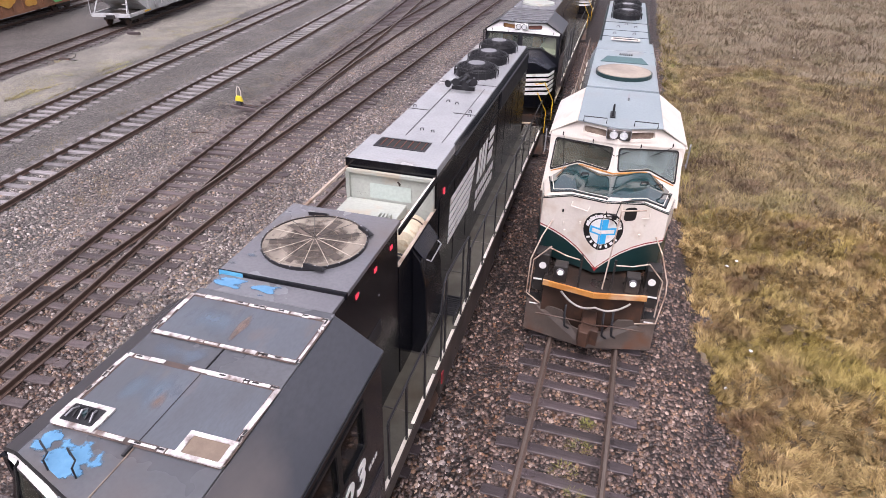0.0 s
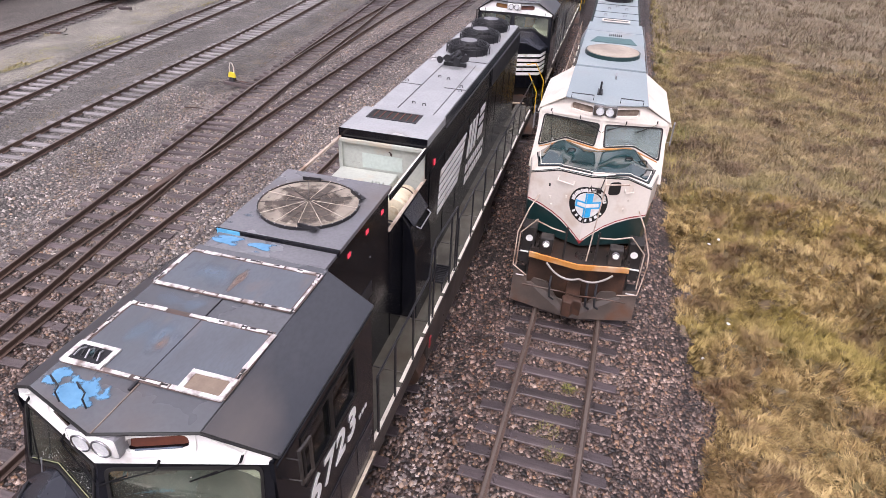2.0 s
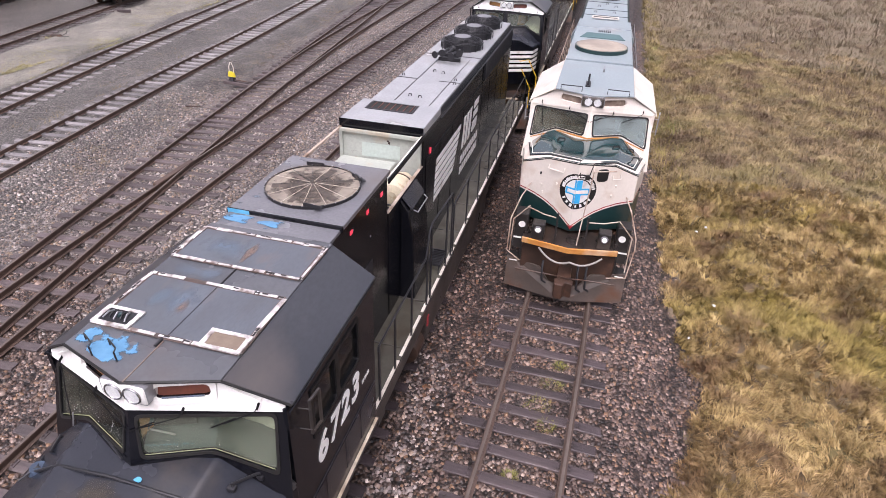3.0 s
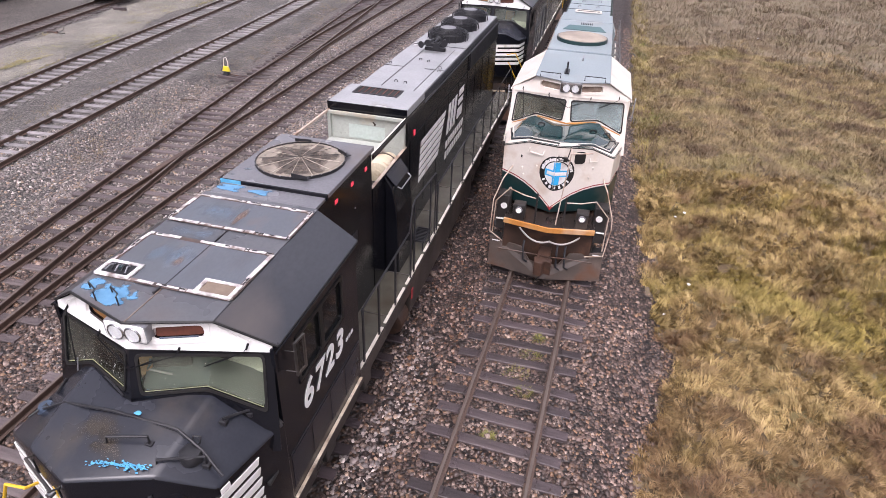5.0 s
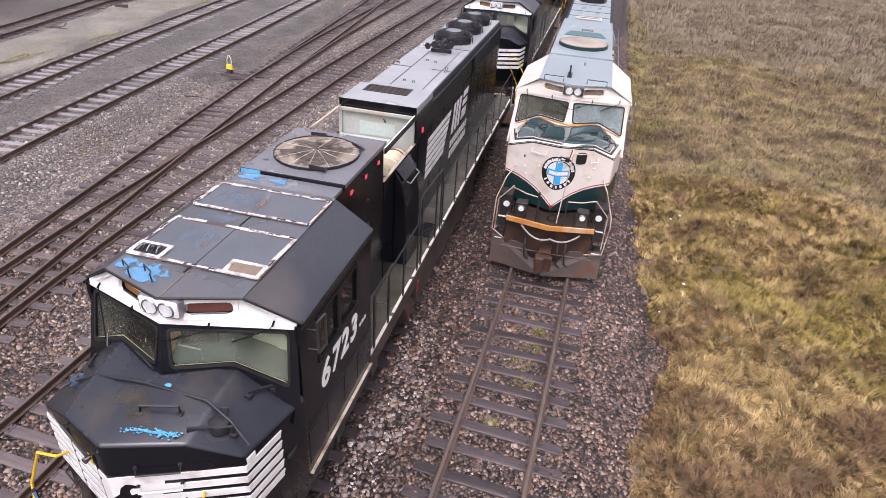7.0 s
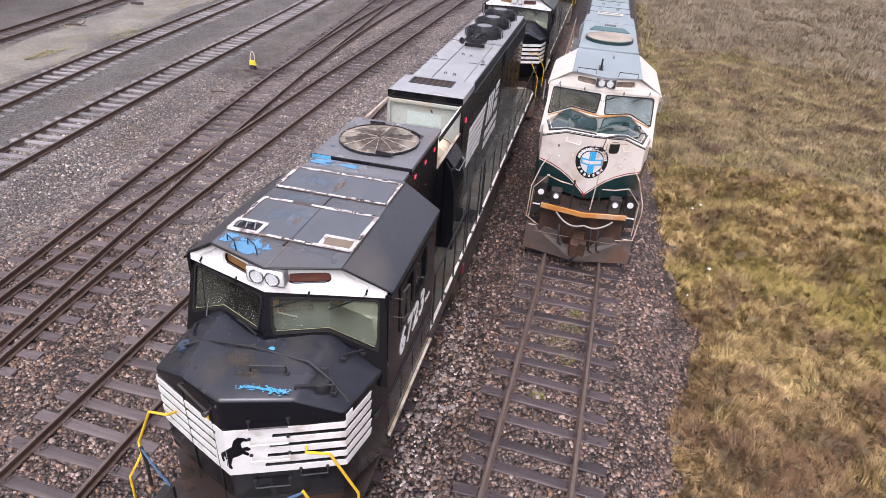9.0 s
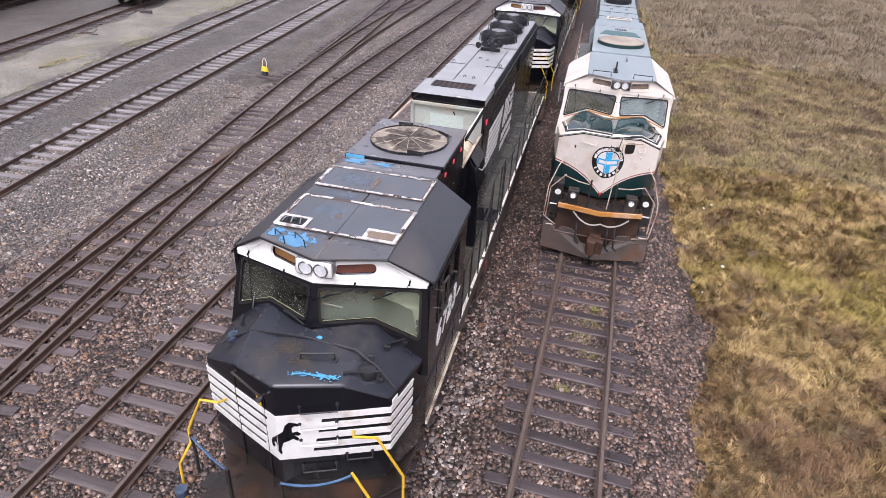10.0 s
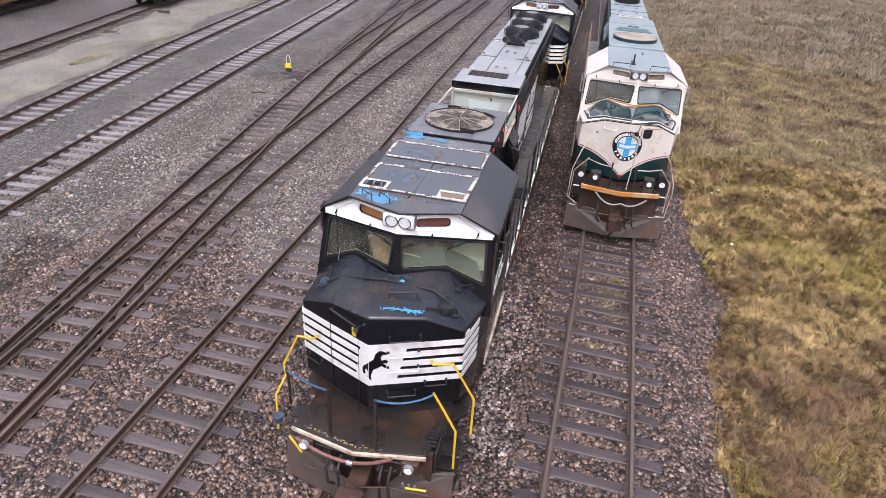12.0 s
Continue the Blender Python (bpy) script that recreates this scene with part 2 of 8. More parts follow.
RUSTY = mat("brown_rust", (0.026, 0.016, 0.012), (0.066, 0.033, 0.021), 2.0, 25, 0.5, 0.2, bump=0.4, dirt=(0.11, 0.05, 0.027), dirt_amt=0.3, dirt_scale=2.5)
PLOW = mat("plow_steel", (0.062, 0.050, 0.044), (0.105, 0.080, 0.067), 1.6, 20, 0.42, 0.15, bump=0.25, dirt=(0.095, 0.045, 0.026), dirt_amt=0.30, dirt_scale=1.8)
WHITE = mat("white_paint", (0.78, 0.775, 0.755), (0.68, 0.675, 0.655), 1.5, 30, 0.4, 0.1, bump=0.04, dirt=(0.42, 0.36, 0.31), dirt_amt=0.14, dirt_scale=3, grain=0.25)
# White raised in colour to make up for the dim cab side.
DIGITWHITE = mat("brightened_white_paint", (0.90, 0.90, 0.885), (0.84, 0.84, 0.82), 2, 30, 0.35, bump=0.0, grain=0.1)
CREAM = mat("cream_paint", (0.70, 0.65, 0.59), (0.62, 0.565, 0.505), 0.9, 20, 0.36, 0.1, bump=0.05, dirt=(0.52, 0.41, 0.32), dirt_amt=0.14, dirt_scale=1.4, grain=0.2)
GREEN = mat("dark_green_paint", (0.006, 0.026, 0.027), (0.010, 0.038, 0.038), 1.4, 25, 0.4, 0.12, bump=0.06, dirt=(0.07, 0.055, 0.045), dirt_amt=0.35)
# Green roof coloured pale blue-grey: reflected sky is put into the base.
GREENROOF = mat("sky_sheen_green_roof", (0.215, 0.262, 0.282), (0.285, 0.335, 0.352), 0.8, 18, 0.36, 0.12, bump=0.06, dirt=(0.25, 0.255, 0.255), dirt_amt=0.3)
TEAL = mat("teal_glare_panel", (0.006, 0.030, 0.034), (0.012, 0.046, 0.050), 1.6, 22, 0.10, 0.05, bump=0.02, dirt=(0.06, 0.055, 0.05), dirt_amt=0.25, spec=1.0, coat=1.0)
TEAL.node_tree.nodes["Principled BSDF"].inputs["Coat IOR"].default_value = 2.0
TEAL.node_tree.nodes["Principled BSDF"].inputs["Coat Roughness"].default_value = 0.06
VENTGREEN = mat("faded_vent_green", (0.05, 0.115, 0.12), (0.08, 0.15, 0.155), 3, 20, 0.5, bump=0.1)
PALE = mat("pale_green_primer", (0.41, 0.43, 0.385), (0.335, 0.36, 0.325), 1.2, 18, 0.5, 0.1, bump=0.08, dirt=(0.40, 0.30, 0.20), dirt_amt=0.2, dirt_scale=1.8)
PALE2 = mat("pale_grey_patch", (0.42, 0.49, 0.45), (0.46, 0.52, 0.47), 2, 18, 0.5, bump=0.05)
BLUE = mat_stain("blue_peeled_paint", (0.05, 0.18, 0.34), (0.15, 0.33, 0.50), 0.5, 0.59, 0.07, 6.5, 0.92)
BLUEWASH = mat_stain("blue_grey_wash", (0.12, 0.165, 0.22), (0.16, 0.20, 0.25), 0.4, 0.62, 0.35, 3.5, 0.7, (1, .5, 1))
BLUEROPE = mat("blue_strap", (0.035, 0.09, 0.19), (0.07, 0.14, 0.25), 8, 60, 0.7)
DULLBLUE = mat("dull_blue_fitting", (0.02, 0.035, 0.06), (0.06, 0.09, 0.14), 9, 40, 0.5, bump=0.2)
BRIGHTBLUE = mat("emblem_blue", (0.02, 0.35, 0.70), (0.03, 0.40, 0.75), 3, 30, 0.4, bump=0.03)
YELLOW = mat("yellow_rail", (0.72, 0.46, 0.02), (0.62, 0.38, 0.03), 3, 30, 0.45, dirt=(0.25, 0.16, 0.06), dirt_amt=0.25)
ORANGE = mat("orange_rust_strip", (0.42, 0.16, 0.03), (0.55, 0.26, 0.06), 3, 22, 0.7, bump=0.3, dirt=(0.55, 0.50, 0.42), dirt_amt=0.35)
TARGET = mat("bright_yellow_target", (0.74, 0.62, 0.03), (0.62, 0.50, 0.04), 3, 30, 0.5, dirt=(0.3, 0.24, 0.08), dirt_amt=0.2)
REDBROWN = mat("red_brown_lining", (0.15, 0.042, 0.022), (0.09, 0.028, 0.018), 4, 25, 0.6, bump=0.2)
AMBER = mat("amber_lining", (0.34, 0.16, 0.035), (0.17, 0.075, 0.03), 3.5, 25, 0.6, bump=0.2)
RED = mat("red_paint", (0.33, 0.03, 0.035), (0.24, 0.03, 0.035), 4, 25, 0.5)
REDHOSE = mat("dull_red_hose", (0.16, 0.065, 0.058), (0.22, 0.10, 0.088), 5, 30, 0.6)
GREYHOSE = mat("grey_hose", (0.27, 0.25, 0.235), (0.36, 0.34, 0.32), 5, 30, 0.6)
VENTPAN = mat("vent_pan", (0.16, 0.12, 0.09), (0.22, 0.17, 0.13), 6, 40, 0.7, bump=0.4)
TAN = mat("tan_cover", (0.40, 0.34, 0.275), (0.31, 0.265, 0.22), 1.5, 15, 0.7, bump=0.25, dirt=(0.20, 0.17, 0.145), dirt_amt=0.4)
FANSKIN = mat("dusty_fan_screen", (0.37, 0.325, 0.27), (0.20, 0.17, 0.14), 1.7, 12, 0.7, bump=0.3, dirt=(0.12, 0.10, 0.085), dirt_amt=0.3, dirt_scale=2.2)
FANBLADE = mat("dusty_fan_blade", (0.075, 0.062, 0.052), (0.04, 0.033, 0.028), 3, 16, 0.7, bump=0.2, dirt=(0.13, 0.1, 0.085), dirt_amt=0.45, dirt_scale=3)
GREYMETAL = mat("grey_metal", (0.26, 0.26, 0.28), (0.34, 0.34, 0.35), 2, 25, 0.4, metal=0.5)
CHROME = mat("chrome_trim", (0.42, 0.42, 0.43), (0.30, 0.30, 0.31), 6, 40, 0.18, metal=0.9, bump=0.0)
WIRE = mat("dark_wire", (0.014, 0.014, 0.017), (0.026, 0.026, 0.029), 4, 40, 0.45, spec=0.35)
WIPER = mat("matt_black_rubber", (0.006, 0.006, 0.007), (0.012, 0.012, 0.013), 4, 40, 0.85, spec=0.08)
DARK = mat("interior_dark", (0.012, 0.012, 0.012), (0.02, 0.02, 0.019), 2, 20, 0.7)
CABIN = mat("cabin_lining", (0.74, 0.75, 0.64), (0.64, 0.65, 0.55), 2, 20, 0.6)
CONSOLE = mat("cabin_console", (0.07, 0.09, 0.08), (0.11, 0.13, 0.115), 2, 20, 0.5)
DASHTEAL = mat("dash_teal", (0.09, 0.125, 0.125), (0.055, 0.075, 0.075), 2, 20, 0.6)
RIMGREEN = mat("yellow_green_sealant", (0.28, 0.29, 0.15), (0.20, 0.21, 0.12), 4, 30, 0.6)
SEAT = mat("cabin_seat", (0.52, 0.27, 0.10), (0.24, 0.13, 0.06), 3, 30, 0.7)
GASKET = mat("window_rubber", (0.010, 0.010, 0.011), (0.018, 0.017, 0.016), 4, 40, 0.5, spec=0.3)
GLASS = mat_glass("cab_glass", (0.93, 0.97, 0.90), 1.5, 0.055, (0.55, 0.57, 0.46))
# Blue-grey film paints reflected sky onto the pane.
SKYGLASS = mat_glass("sky_tinted_glass", (0.62, 0.68, 0.66), 2.1, 0.30, (0.36, 0.44, 0.44), 0.12)
DIMGLASS = mat_glass("dim_glass", (0.50, 0.50, 0.44), 1.8, 0.14, (0.36, 0.36, 0.30), 0.06)
SIDEGLASS = mat_glass("dark_side_glass", (0.22, 0.24, 0.23), 1.5, 0.02)
DASHWHITE = mat("worn_white_dash", (0.74, 0.71, 0.63), (0.60, 0.55, 0.46), 2.5, 30, 0.5, bump=0.1, dirt=(0.22, 0.16, 0.10), dirt_amt=0.2, dirt_scale=3)
LIP = mat("worn_deck_edge", (0.66, 0.59, 0.47), (0.42, 0.32, 0.22), 3.5, 30, 0.5, bump=0.2, dirt=(0.10, 0.06, 0.04), dirt_amt=0.3, dirt_scale=4)
LENS = mat("lamp_lens", (0.70, 0.71, 0.72), (0.52, 0.53, 0.54), 14, 60, 0.10, metal=0.0, bump=0.6, grain=0.4)
LAMP = mat_lamp("lit_ditch_lamp", (1.0, 0.95, 0.85), 1.1)
# Emission added so the red plates look bright.
REDLIT = mat_lamp("red_marker", (0.75, 0.05, 0.08), 0.45)
RAIL = mat("rusty_rail", (0.115, 0.072, 0.054), (0.075, 0.050, 0.040), 1.2, 30, 0.6, bump=0.2, stretch=(1, 0.25, 1))
RAILTOP = mat("worn_rail_head", (0.19, 0.155, 0.135), (0.13, 0.10, 0.085), 1.5, 30, 0.38, metal=0.5, bump=0.1, stretch=(1, 0.2, 1))
TIE = mat("weathered_tie", (0.068, 0.051, 0.054), (0.035, 0.026, 0.027), 3.0, 30, 0.44, bump=0.6, rand=0.35, stretch=(0.6, 5, 5), dirt=(0.11, 0.085, 0.08), dirt_amt=0.18)
TIEDRY = mat("dusty_tie", (0.115, 0.092, 0.092), (0.062, 0.048, 0.049), 3.0, 30, 0.5, bump=0.6, rand=0.35, stretch=(0.6, 5, 5), dirt=(0.15, 0.125, 0.115), dirt_amt=0.2)
TIEGREY = mat("grey_tie", (0.25, 0.235, 0.24), (0.18, 0.165, 0.165), 3.0, 30, 0.7, bump=0.6, rand=0.3, stretch=(0.6, 5, 5))
# Blue-grey sky sheen of two ties, put into their base colour.
TIEBLUE = mat("sky_sheen_tie", (0.085, 0.088, 0.115), (0.055, 0.055, 0.072), 3.0, 30, 0.38, bump=0.5, stretch=(0.6, 5, 5))
STONEC = [(0.014, 0.011, 0.011), (0.068, 0.051, 0.047), (0.145, 0.113, 0.103), (0.025, 0.018, 0.017), (0.27, 0.22, 0.198), (0.085, 0.057, 0.050), (0.50, 0.435, 0.39), (0.050, 0.028, 0.024), (0.33, 0.225, 0.145), (0.105, 0.083, 0.079)]
# Bed tones cut low to stand for shade between the loose stones.
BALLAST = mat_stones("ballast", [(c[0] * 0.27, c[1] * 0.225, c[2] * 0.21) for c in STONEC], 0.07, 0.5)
DRYBALLAST = mat_stones("dusty_ballast", [(c[0] * 0.70 + 0.022, c[1] * 0.73 + 0.022, c[2] * 0.74 + 0.021) for c in STONEC], 0.085, 0.5)
STONES = mat_islands("loose_stones", [(c[0] * 0.70, c[1] * 0.605, c[2] * 0.56) for c in STONEC], 0.42)
DRYSTONES = mat_islands("dusty_stones", [(c[0] * 0.86 + 0.014, c[1] * 0.90 + 0.0145, c[2] * 0.92 + 0.0145) for c in STONEC], 0.5)
# Tones scaled down for the strip between the locomotives.
DARKSTONES = mat_islands("dark_stones", [(c[0] * 0.32 + c[0] ** 2 * 0.9, c[1] * 0.25 + c[1] ** 2 * 0.9, c[2] * 0.23 + c[2] ** 2 * 0.9) for c in STONEC], 0.34)
PALESTONES = mat_islands("pale_stones", [(c[0] * 1.05 + 0.09, c[1] * 1.05 + 0.08, c[2] * 1.05 + 0.077) for c in STONEC], 0.45)
STONE1 = mat("ballast_stone", (0.105, 0.082, 0.075), (0.06, 0.045, 0.041), 6, 50, 0.5, rand=0.55)

# ---------------------------------------------------------------- mesh tools
from mathutils.bvhtree import BVHTree
from mathutils.geometry import tessellate_polygon


class Geo:
    def __init__(self):
        self.v, self.f = [], []

    def add(self, verts, faces):
        k = len(self.v)
        self.v += [tuple(p) for p in verts]
        self.f += [tuple(i + k for i in q) for q in faces]
        return self

    def box(self, x0, x1, y0, y1, z0, z1):
        return self.add([(x0, y0, z0), (x1, y0, z0), (x1, y1, z0), (x0, y1, z0), (x0, y0, z1), (x1, y0, z1), (x1, y1, z1), (x0, y1, z1)],
                        [(0, 3, 2, 1), (4, 5, 6, 7), (0, 1, 5, 4), (1, 2, 6, 5), (2, 3, 7, 6), (3, 0, 4, 7)])

    def loft(self, loops, close=True):
        n = len(loops[0])
        v = [p for lp in loops for p in lp]
        f = [(k * n + i, k * n + (i + 1) % n, (k + 1) * n + (i + 1) % n, (k + 1) * n + i) for k in range(len(loops) - 1) for i in range(n)]
        if close:
            f += [tuple(range(n - 1, -1, -1)), tuple(range((len(loops) - 1) * n, len(loops) * n))]
        return self.add(v, f)

    def prism(self, loop, off):
        off = Vector(off)
        return self.loft([[Vector(p) for p in loop], [Vector(p) + off for p in loop]])

    def cyl(self, a, b, r0, r1=None, n=20):
        a, b = Vector(a), Vector(b)
        r1 = r0 if r1 is None else r1
        d = (b - a).normalized()
        s = d.orthogonal().normalized()
        t = d.cross(s)
        ring = [(math.cos(2 * math.pi * i / n), math.sin(2 * math.pi * i / n)) for i in range(n)]
        return self.loft([[a + s * c * r0 + t * q * r0 for c, q in ring], [b + s * c * r1 + t * q * r1 for c, q in ring]])

    def tube(self, pts, r, n=6, closed=False):
        pts = [Vector(p) for p in pts]
        loops = []
        s = None
        for i, p in enumerate(pts):
            if closed:
                d = (pts[(i + 1) % len(pts)] - pts[i - 1]).normalized()
            else:
                d = (pts[min(i + 1, len(pts) - 1)] - pts[max(i - 1, 0)]).normalized()
            s = d.orthogonal().normalized() if s is None else (s - d * s.dot(d)).normalized()
            t = d.cross(s)
            loops.append([p + (s * math.cos(2 * math.pi * k / n) + t * math.sin(2 * math.pi * k / n)) * r for k in range(n)])
        if closed:
            loops.append(loops[0])
        return self.loft(loops, close=not closed)

    def ring(self, c, r0, r1, h, n=40):
        c = Vector(c)
        v, f = [], []
        for i in range(n):
            a = 2 * math.pi * i / n
            for r, z in ((r0, 0), (r1, 0), (r1, h), (r0, h)):
                v.append(c + Vector((math.cos(a) * r, math.sin(a) * r, z)))
        for i in range(n):
            j = (i + 1) % n
            for k in range(4):
                f.append((i * 4 + k, j * 4 + k, j * 4 + (k + 1) % 4, i * 4 + (k + 1) % 4))
        return self.add(v, f)

    def plate(self, outer, holes, place, thick):
        """A flat sheet with holes. place(a, b, d): the point at (a, b) of the sheet, d in front of it."""
        loops = [outer, *holes]
        flat = [q for lp in loops for q in lp]
        tris = tessellate_polygon([[Vector((a, b, 0)) for a, b in lp] for lp in loops])
        n = len(flat)
        v = [place(a, b, 0) for a, b in flat] + [place(a, b, -thick) for a, b in flat]
        f = [tuple(t) for t in tris] + [tuple(i + n for i in reversed(t)) for t in tris]
        k = 0
        for lp in loops:
            m = len(lp)
            for i in range(m):
                j = (i + 1) % m
                f.append((k + i, k + j, k + j + n, k + i + n))
            k += m
        return self.add(v, f)

    def mesh(self, name, material, bevel=0.0, smooth=False, segs=2):
        me = bpy.data.meshes.new(name)
        bm = bmesh.new()
        vs = [bm.verts.new(p) for p in self.v]
        for q in self.f:
            try:
                bm.faces.new([vs[i] for i in q])
            except ValueError:
                pass
        bmesh.ops.recalc_face_normals(bm, faces=bm.faces)
        if bevel:
            es = [e for e in bm.edges if len(e.link_faces) == 2 and e.calc_face_angle(0) > 0.35]
            bmesh.ops.bevel(bm, geom=es, offset=bevel, segments=segs, affect="EDGES", profile=0.5, clamp_overlap=True)
        bm.to_mesh(me)
        bm.free()
        me.materials.append(material)
        if smooth:
            me.shade_smooth()
            me.set_sharp_from_angle(angle=radians(40))
        return me


def part(name, geo, material, parent, label="", bevel=0.0, smooth=False, segs=2):
    ob = new(name, geo.mesh(name, material, bevel, smooth, segs))
    ob.parent = parent
    if label:
        tagged(ob, label)
    return ob


def thing(name, label, category, m=None, group="", kind=""):
    ob = new(name)
    ob.empty_display_size = 0.3
    if m is not None:
        ob.matrix_world = m
    return tagged(ob, label, category, group, kind)


def big_mesh(name, verts, faces, material, smooth=False):
    """Many verts from arrays: faces (n, 3) or (n, 4)."""
    me = bpy.data.meshes.new(name)
    k = faces.shape[1]
    me.vertices.add(len(verts))
    me.vertices.foreach_set("co", np.ascontiguousarray(verts, dtype=np.float32).ravel())
    me.loops.add(faces.size)
    me.loops.foreach_set("vertex_index", np.ascontiguousarray(faces, dtype=np.int32).ravel())
    me.polygons.add(len(faces))
    me.polygons.foreach_set("loop_start", np.arange(len(faces), dtype=np.int32) * k)
    me.polygons.foreach_set("loop_total", np.full(len(faces), k, dtype=np.int32))
    me.update(calc_edges=True)
    me.validate()
    me.materials.append(material)
    if smooth:
        me.shade_smooth()
    return me


# ---------------------------------------------------------------- plan of the yard
# centre line of each track as (y, x) stops
LINES = {
    "east": [(-40, 0.2), (2, 0.2), (8, 0.27), (12.5, 0.28), (110, -2.87)],
    "loco": [(-40, -2.63), (110, -5.85)],
    "near": [(-40, -6.6), (-10, -7.34), (0, -7.6), (9, -7.82), (16, -8.02), (25, -8.5), (40, -8.95), (60, -9.35), (110, -10.3)],
    "right_leg": [(-40, -5.6), (-6, -10.35), (1.4, -11.2), (5.5, -11.72), (8.5, -12.0), (12, -12.17), (18.5, -12.4), (24.7, -12.64), (36, -12.87), (58, -13.2), (110, -13.9)],
    "left_leg": [(-6, -10.35), (1.7, -11.53), (3.6, -11.83), (6.3, -12.32), (10.4, -13.0), (14.4, -13.66), (17.9, -14.22), (25, -15.32), (36, -16.85), (44, -18.0), (56, -19.95), (110, -29.0)],
    "mid_leg": [(24.0, -15.16), (28.4, -15.68), (33.7, -16.25), (42, -16.75), (55, -17.4), (110, -20.0)],
    "yard_c": [(-40, -11.9), (7.7, -18.6), (11, -19.07), (15, -19.72), (20, -20.4), (26, -21.2), (34, -22.15), (45, -23.75), (110, -33)],
    "yard_d": [(-40, -14.6), (13, -24.3), (17, -25.1), (26, -26.75), (29.4, -27.3), (43, -29.4), (110, -40)],
    "yard_e": [(-40, -21.5), (23, -34.5), (28.6, -35.6), (38.5, -37.8), (110, -53)],
    "yard_f": [(-40, -29.5), (35, -46.2), (45, -48.6), (110, -64)],
}


def at(line, y):
    st = LINES[line]
    return float(np.interp(y, [a for a, _ in st], [b for _, b in st]))


BASE_X = [-200, -60, -35, -24, -18, -13.6, 1.95, 3.15, 8, 200]
BASE_Z = [-1.2, -0.95, -0.86, -0.52, -0.22, -0.04, -0.04, -0.47, -0.52, -0.6]


def bed(x):
    return np.interp(x, BASE_X, BASE_Z)


def ground_z(x, y):
    """Height of the ground: ballast beds, the dips between them, the shoulder and the field."""
    x, y = np.asarray(x, float), np.asarray(y, float)
    z = bed(x)
    d = np.full(x.shape, 99.0)
    for st in LINES.values():
        yy = [a for a, _ in st]
        c = np.interp(y, yy, [b for _, b in st])
        d = np.where(y >= yy[0], np.minimum(d, np.abs(x - c)), d)
    s = np.clip((d - 1.35) / 1.5, 0, 1)
    dip = 0.24 * s * s * (3 - 2 * s) * (x < 1.5)
    dip = dip * np.where(x < -14, 1.3, 1.0) * np.where(x < -30, 0.3, 1.0)
    field = np.clip((x - 3.0) / 3, 0, 1)
    rise = field * (0.30 * np.clip((y - 8) / 16, 0, 1) + 0.10 * np.sin(x * 0.9 + y * 0.35) + 0.07 * np.sin(y * 0.8 - x * 0.5 + 1))
    return z - dip + rise


def field_edge(y):
    """Where the ballast shoulder ends and the grass begins."""
    stops = np.interp(y, [-20, 3.2, 5.5, 7.0, 8.6, 10.1, 12.1, 14.5, 17.2, 21, 28, 60], [2.9, 2.94, 2.94, 3.05, 3.48, 3.72, 3.26, 3.1, 2.94, 2.7, 2.5, 1.9])
    return stops + 0.09 * np.sin(np.asarray(y) * 2.7) + 0.06 * np.sin(np.asarray(y) * 6.1 + 1)


# ---------------------------------------------------------------- ground sheet
def grid_axis(stops):
    out = []
    for a, b, step in stops:
        out += list(np.arange(a, b, step))
    return np.array(out + [stops[-1][1]])


gx = grid_axis([(-700, -100, 100), (-100, -50, 5), (-50, -22, 1.0), (-22, 14, 0.22), (14, 60, 2.5), (60, 700, 80)])
gy = grid_axis([(-500, -40, 60), (-40, -8, 2), (-8, 32, 0.35), (32, 110, 1.5), (110, 1200, 90)])
GX, GY = np.meshgrid(gx, gy)
GZ = ground_z(GX, GY)
GZ += 0.015 * np.random.randn(*GZ.shape) * (np.abs(GX) < 25)
gv = np.stack([GX.ravel(), GY.ravel(), GZ.ravel()], 1)
nx = len(gx)
ii, jj = np.meshgrid(np.arange(nx - 1), np.arange(len(gy) - 1))
a0 = (jj * nx + ii).ravel()
gf = np.stack([a0, a0 + 1, a0 + nx + 1, a0 + nx], 1)

EARTH = mat("field_soil", (0.13, 0.10, 0.066), (0.21, 0.163, 0.105), 0.5, 4.5, 0.9, bump=1.0, bump_scale=3.0, dirt=(0.13, 0.115, 0.075), dirt_amt=0.4, dirt_scale=0.25, grain=0.8)
SAND = mat_stones("pale_gravel", [(0.18, 0.168, 0.148), (0.29, 0.272, 0.24), (0.23, 0.215, 0.19), (0.34, 0.318, 0.28), (0.27, 0.24, 0.165)], 0.05, 0.8)
FINES = mat_stones("dark_fines", [(0.050, 0.045, 0.041), (0.12, 0.109, 0.10), (0.18, 0.164, 0.152), (0.082, 0.074, 0.068), (0.27, 0.245, 0.22)], 0.06, 0.6)
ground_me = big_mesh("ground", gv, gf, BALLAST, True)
ground_me.materials.append(EARTH)
ground_me.materials.append(FINES)
ground_me.materials.append(DRYBALLAST)
cx = (GX[:-1, :-1] + 0.11).ravel()
cy = (GY[:-1, :-1] + 0.15).ravel()
edge = field_edge(cy)
cmid = np.interp(cy, [a for a, _ in LINES["yard_c"]], [b for _, b in LINES["yard_c"]]) + 2.6 + 0.5 * np.sin(cy * 0.7)
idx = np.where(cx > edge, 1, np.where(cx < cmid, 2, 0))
idx = np.where((idx == 0) & (cx < -6.0 + 0.5 * np.sin(cy * 0.8) - 0.03 * cy) & (cy > 8 + 1.5 * np.sin(cx * 0.9)), 3, idx)
idx = np.where(cx < -110, 1, idx)
ground_me.polygons.foreach_set("material_index", idx.astype(np.int32))
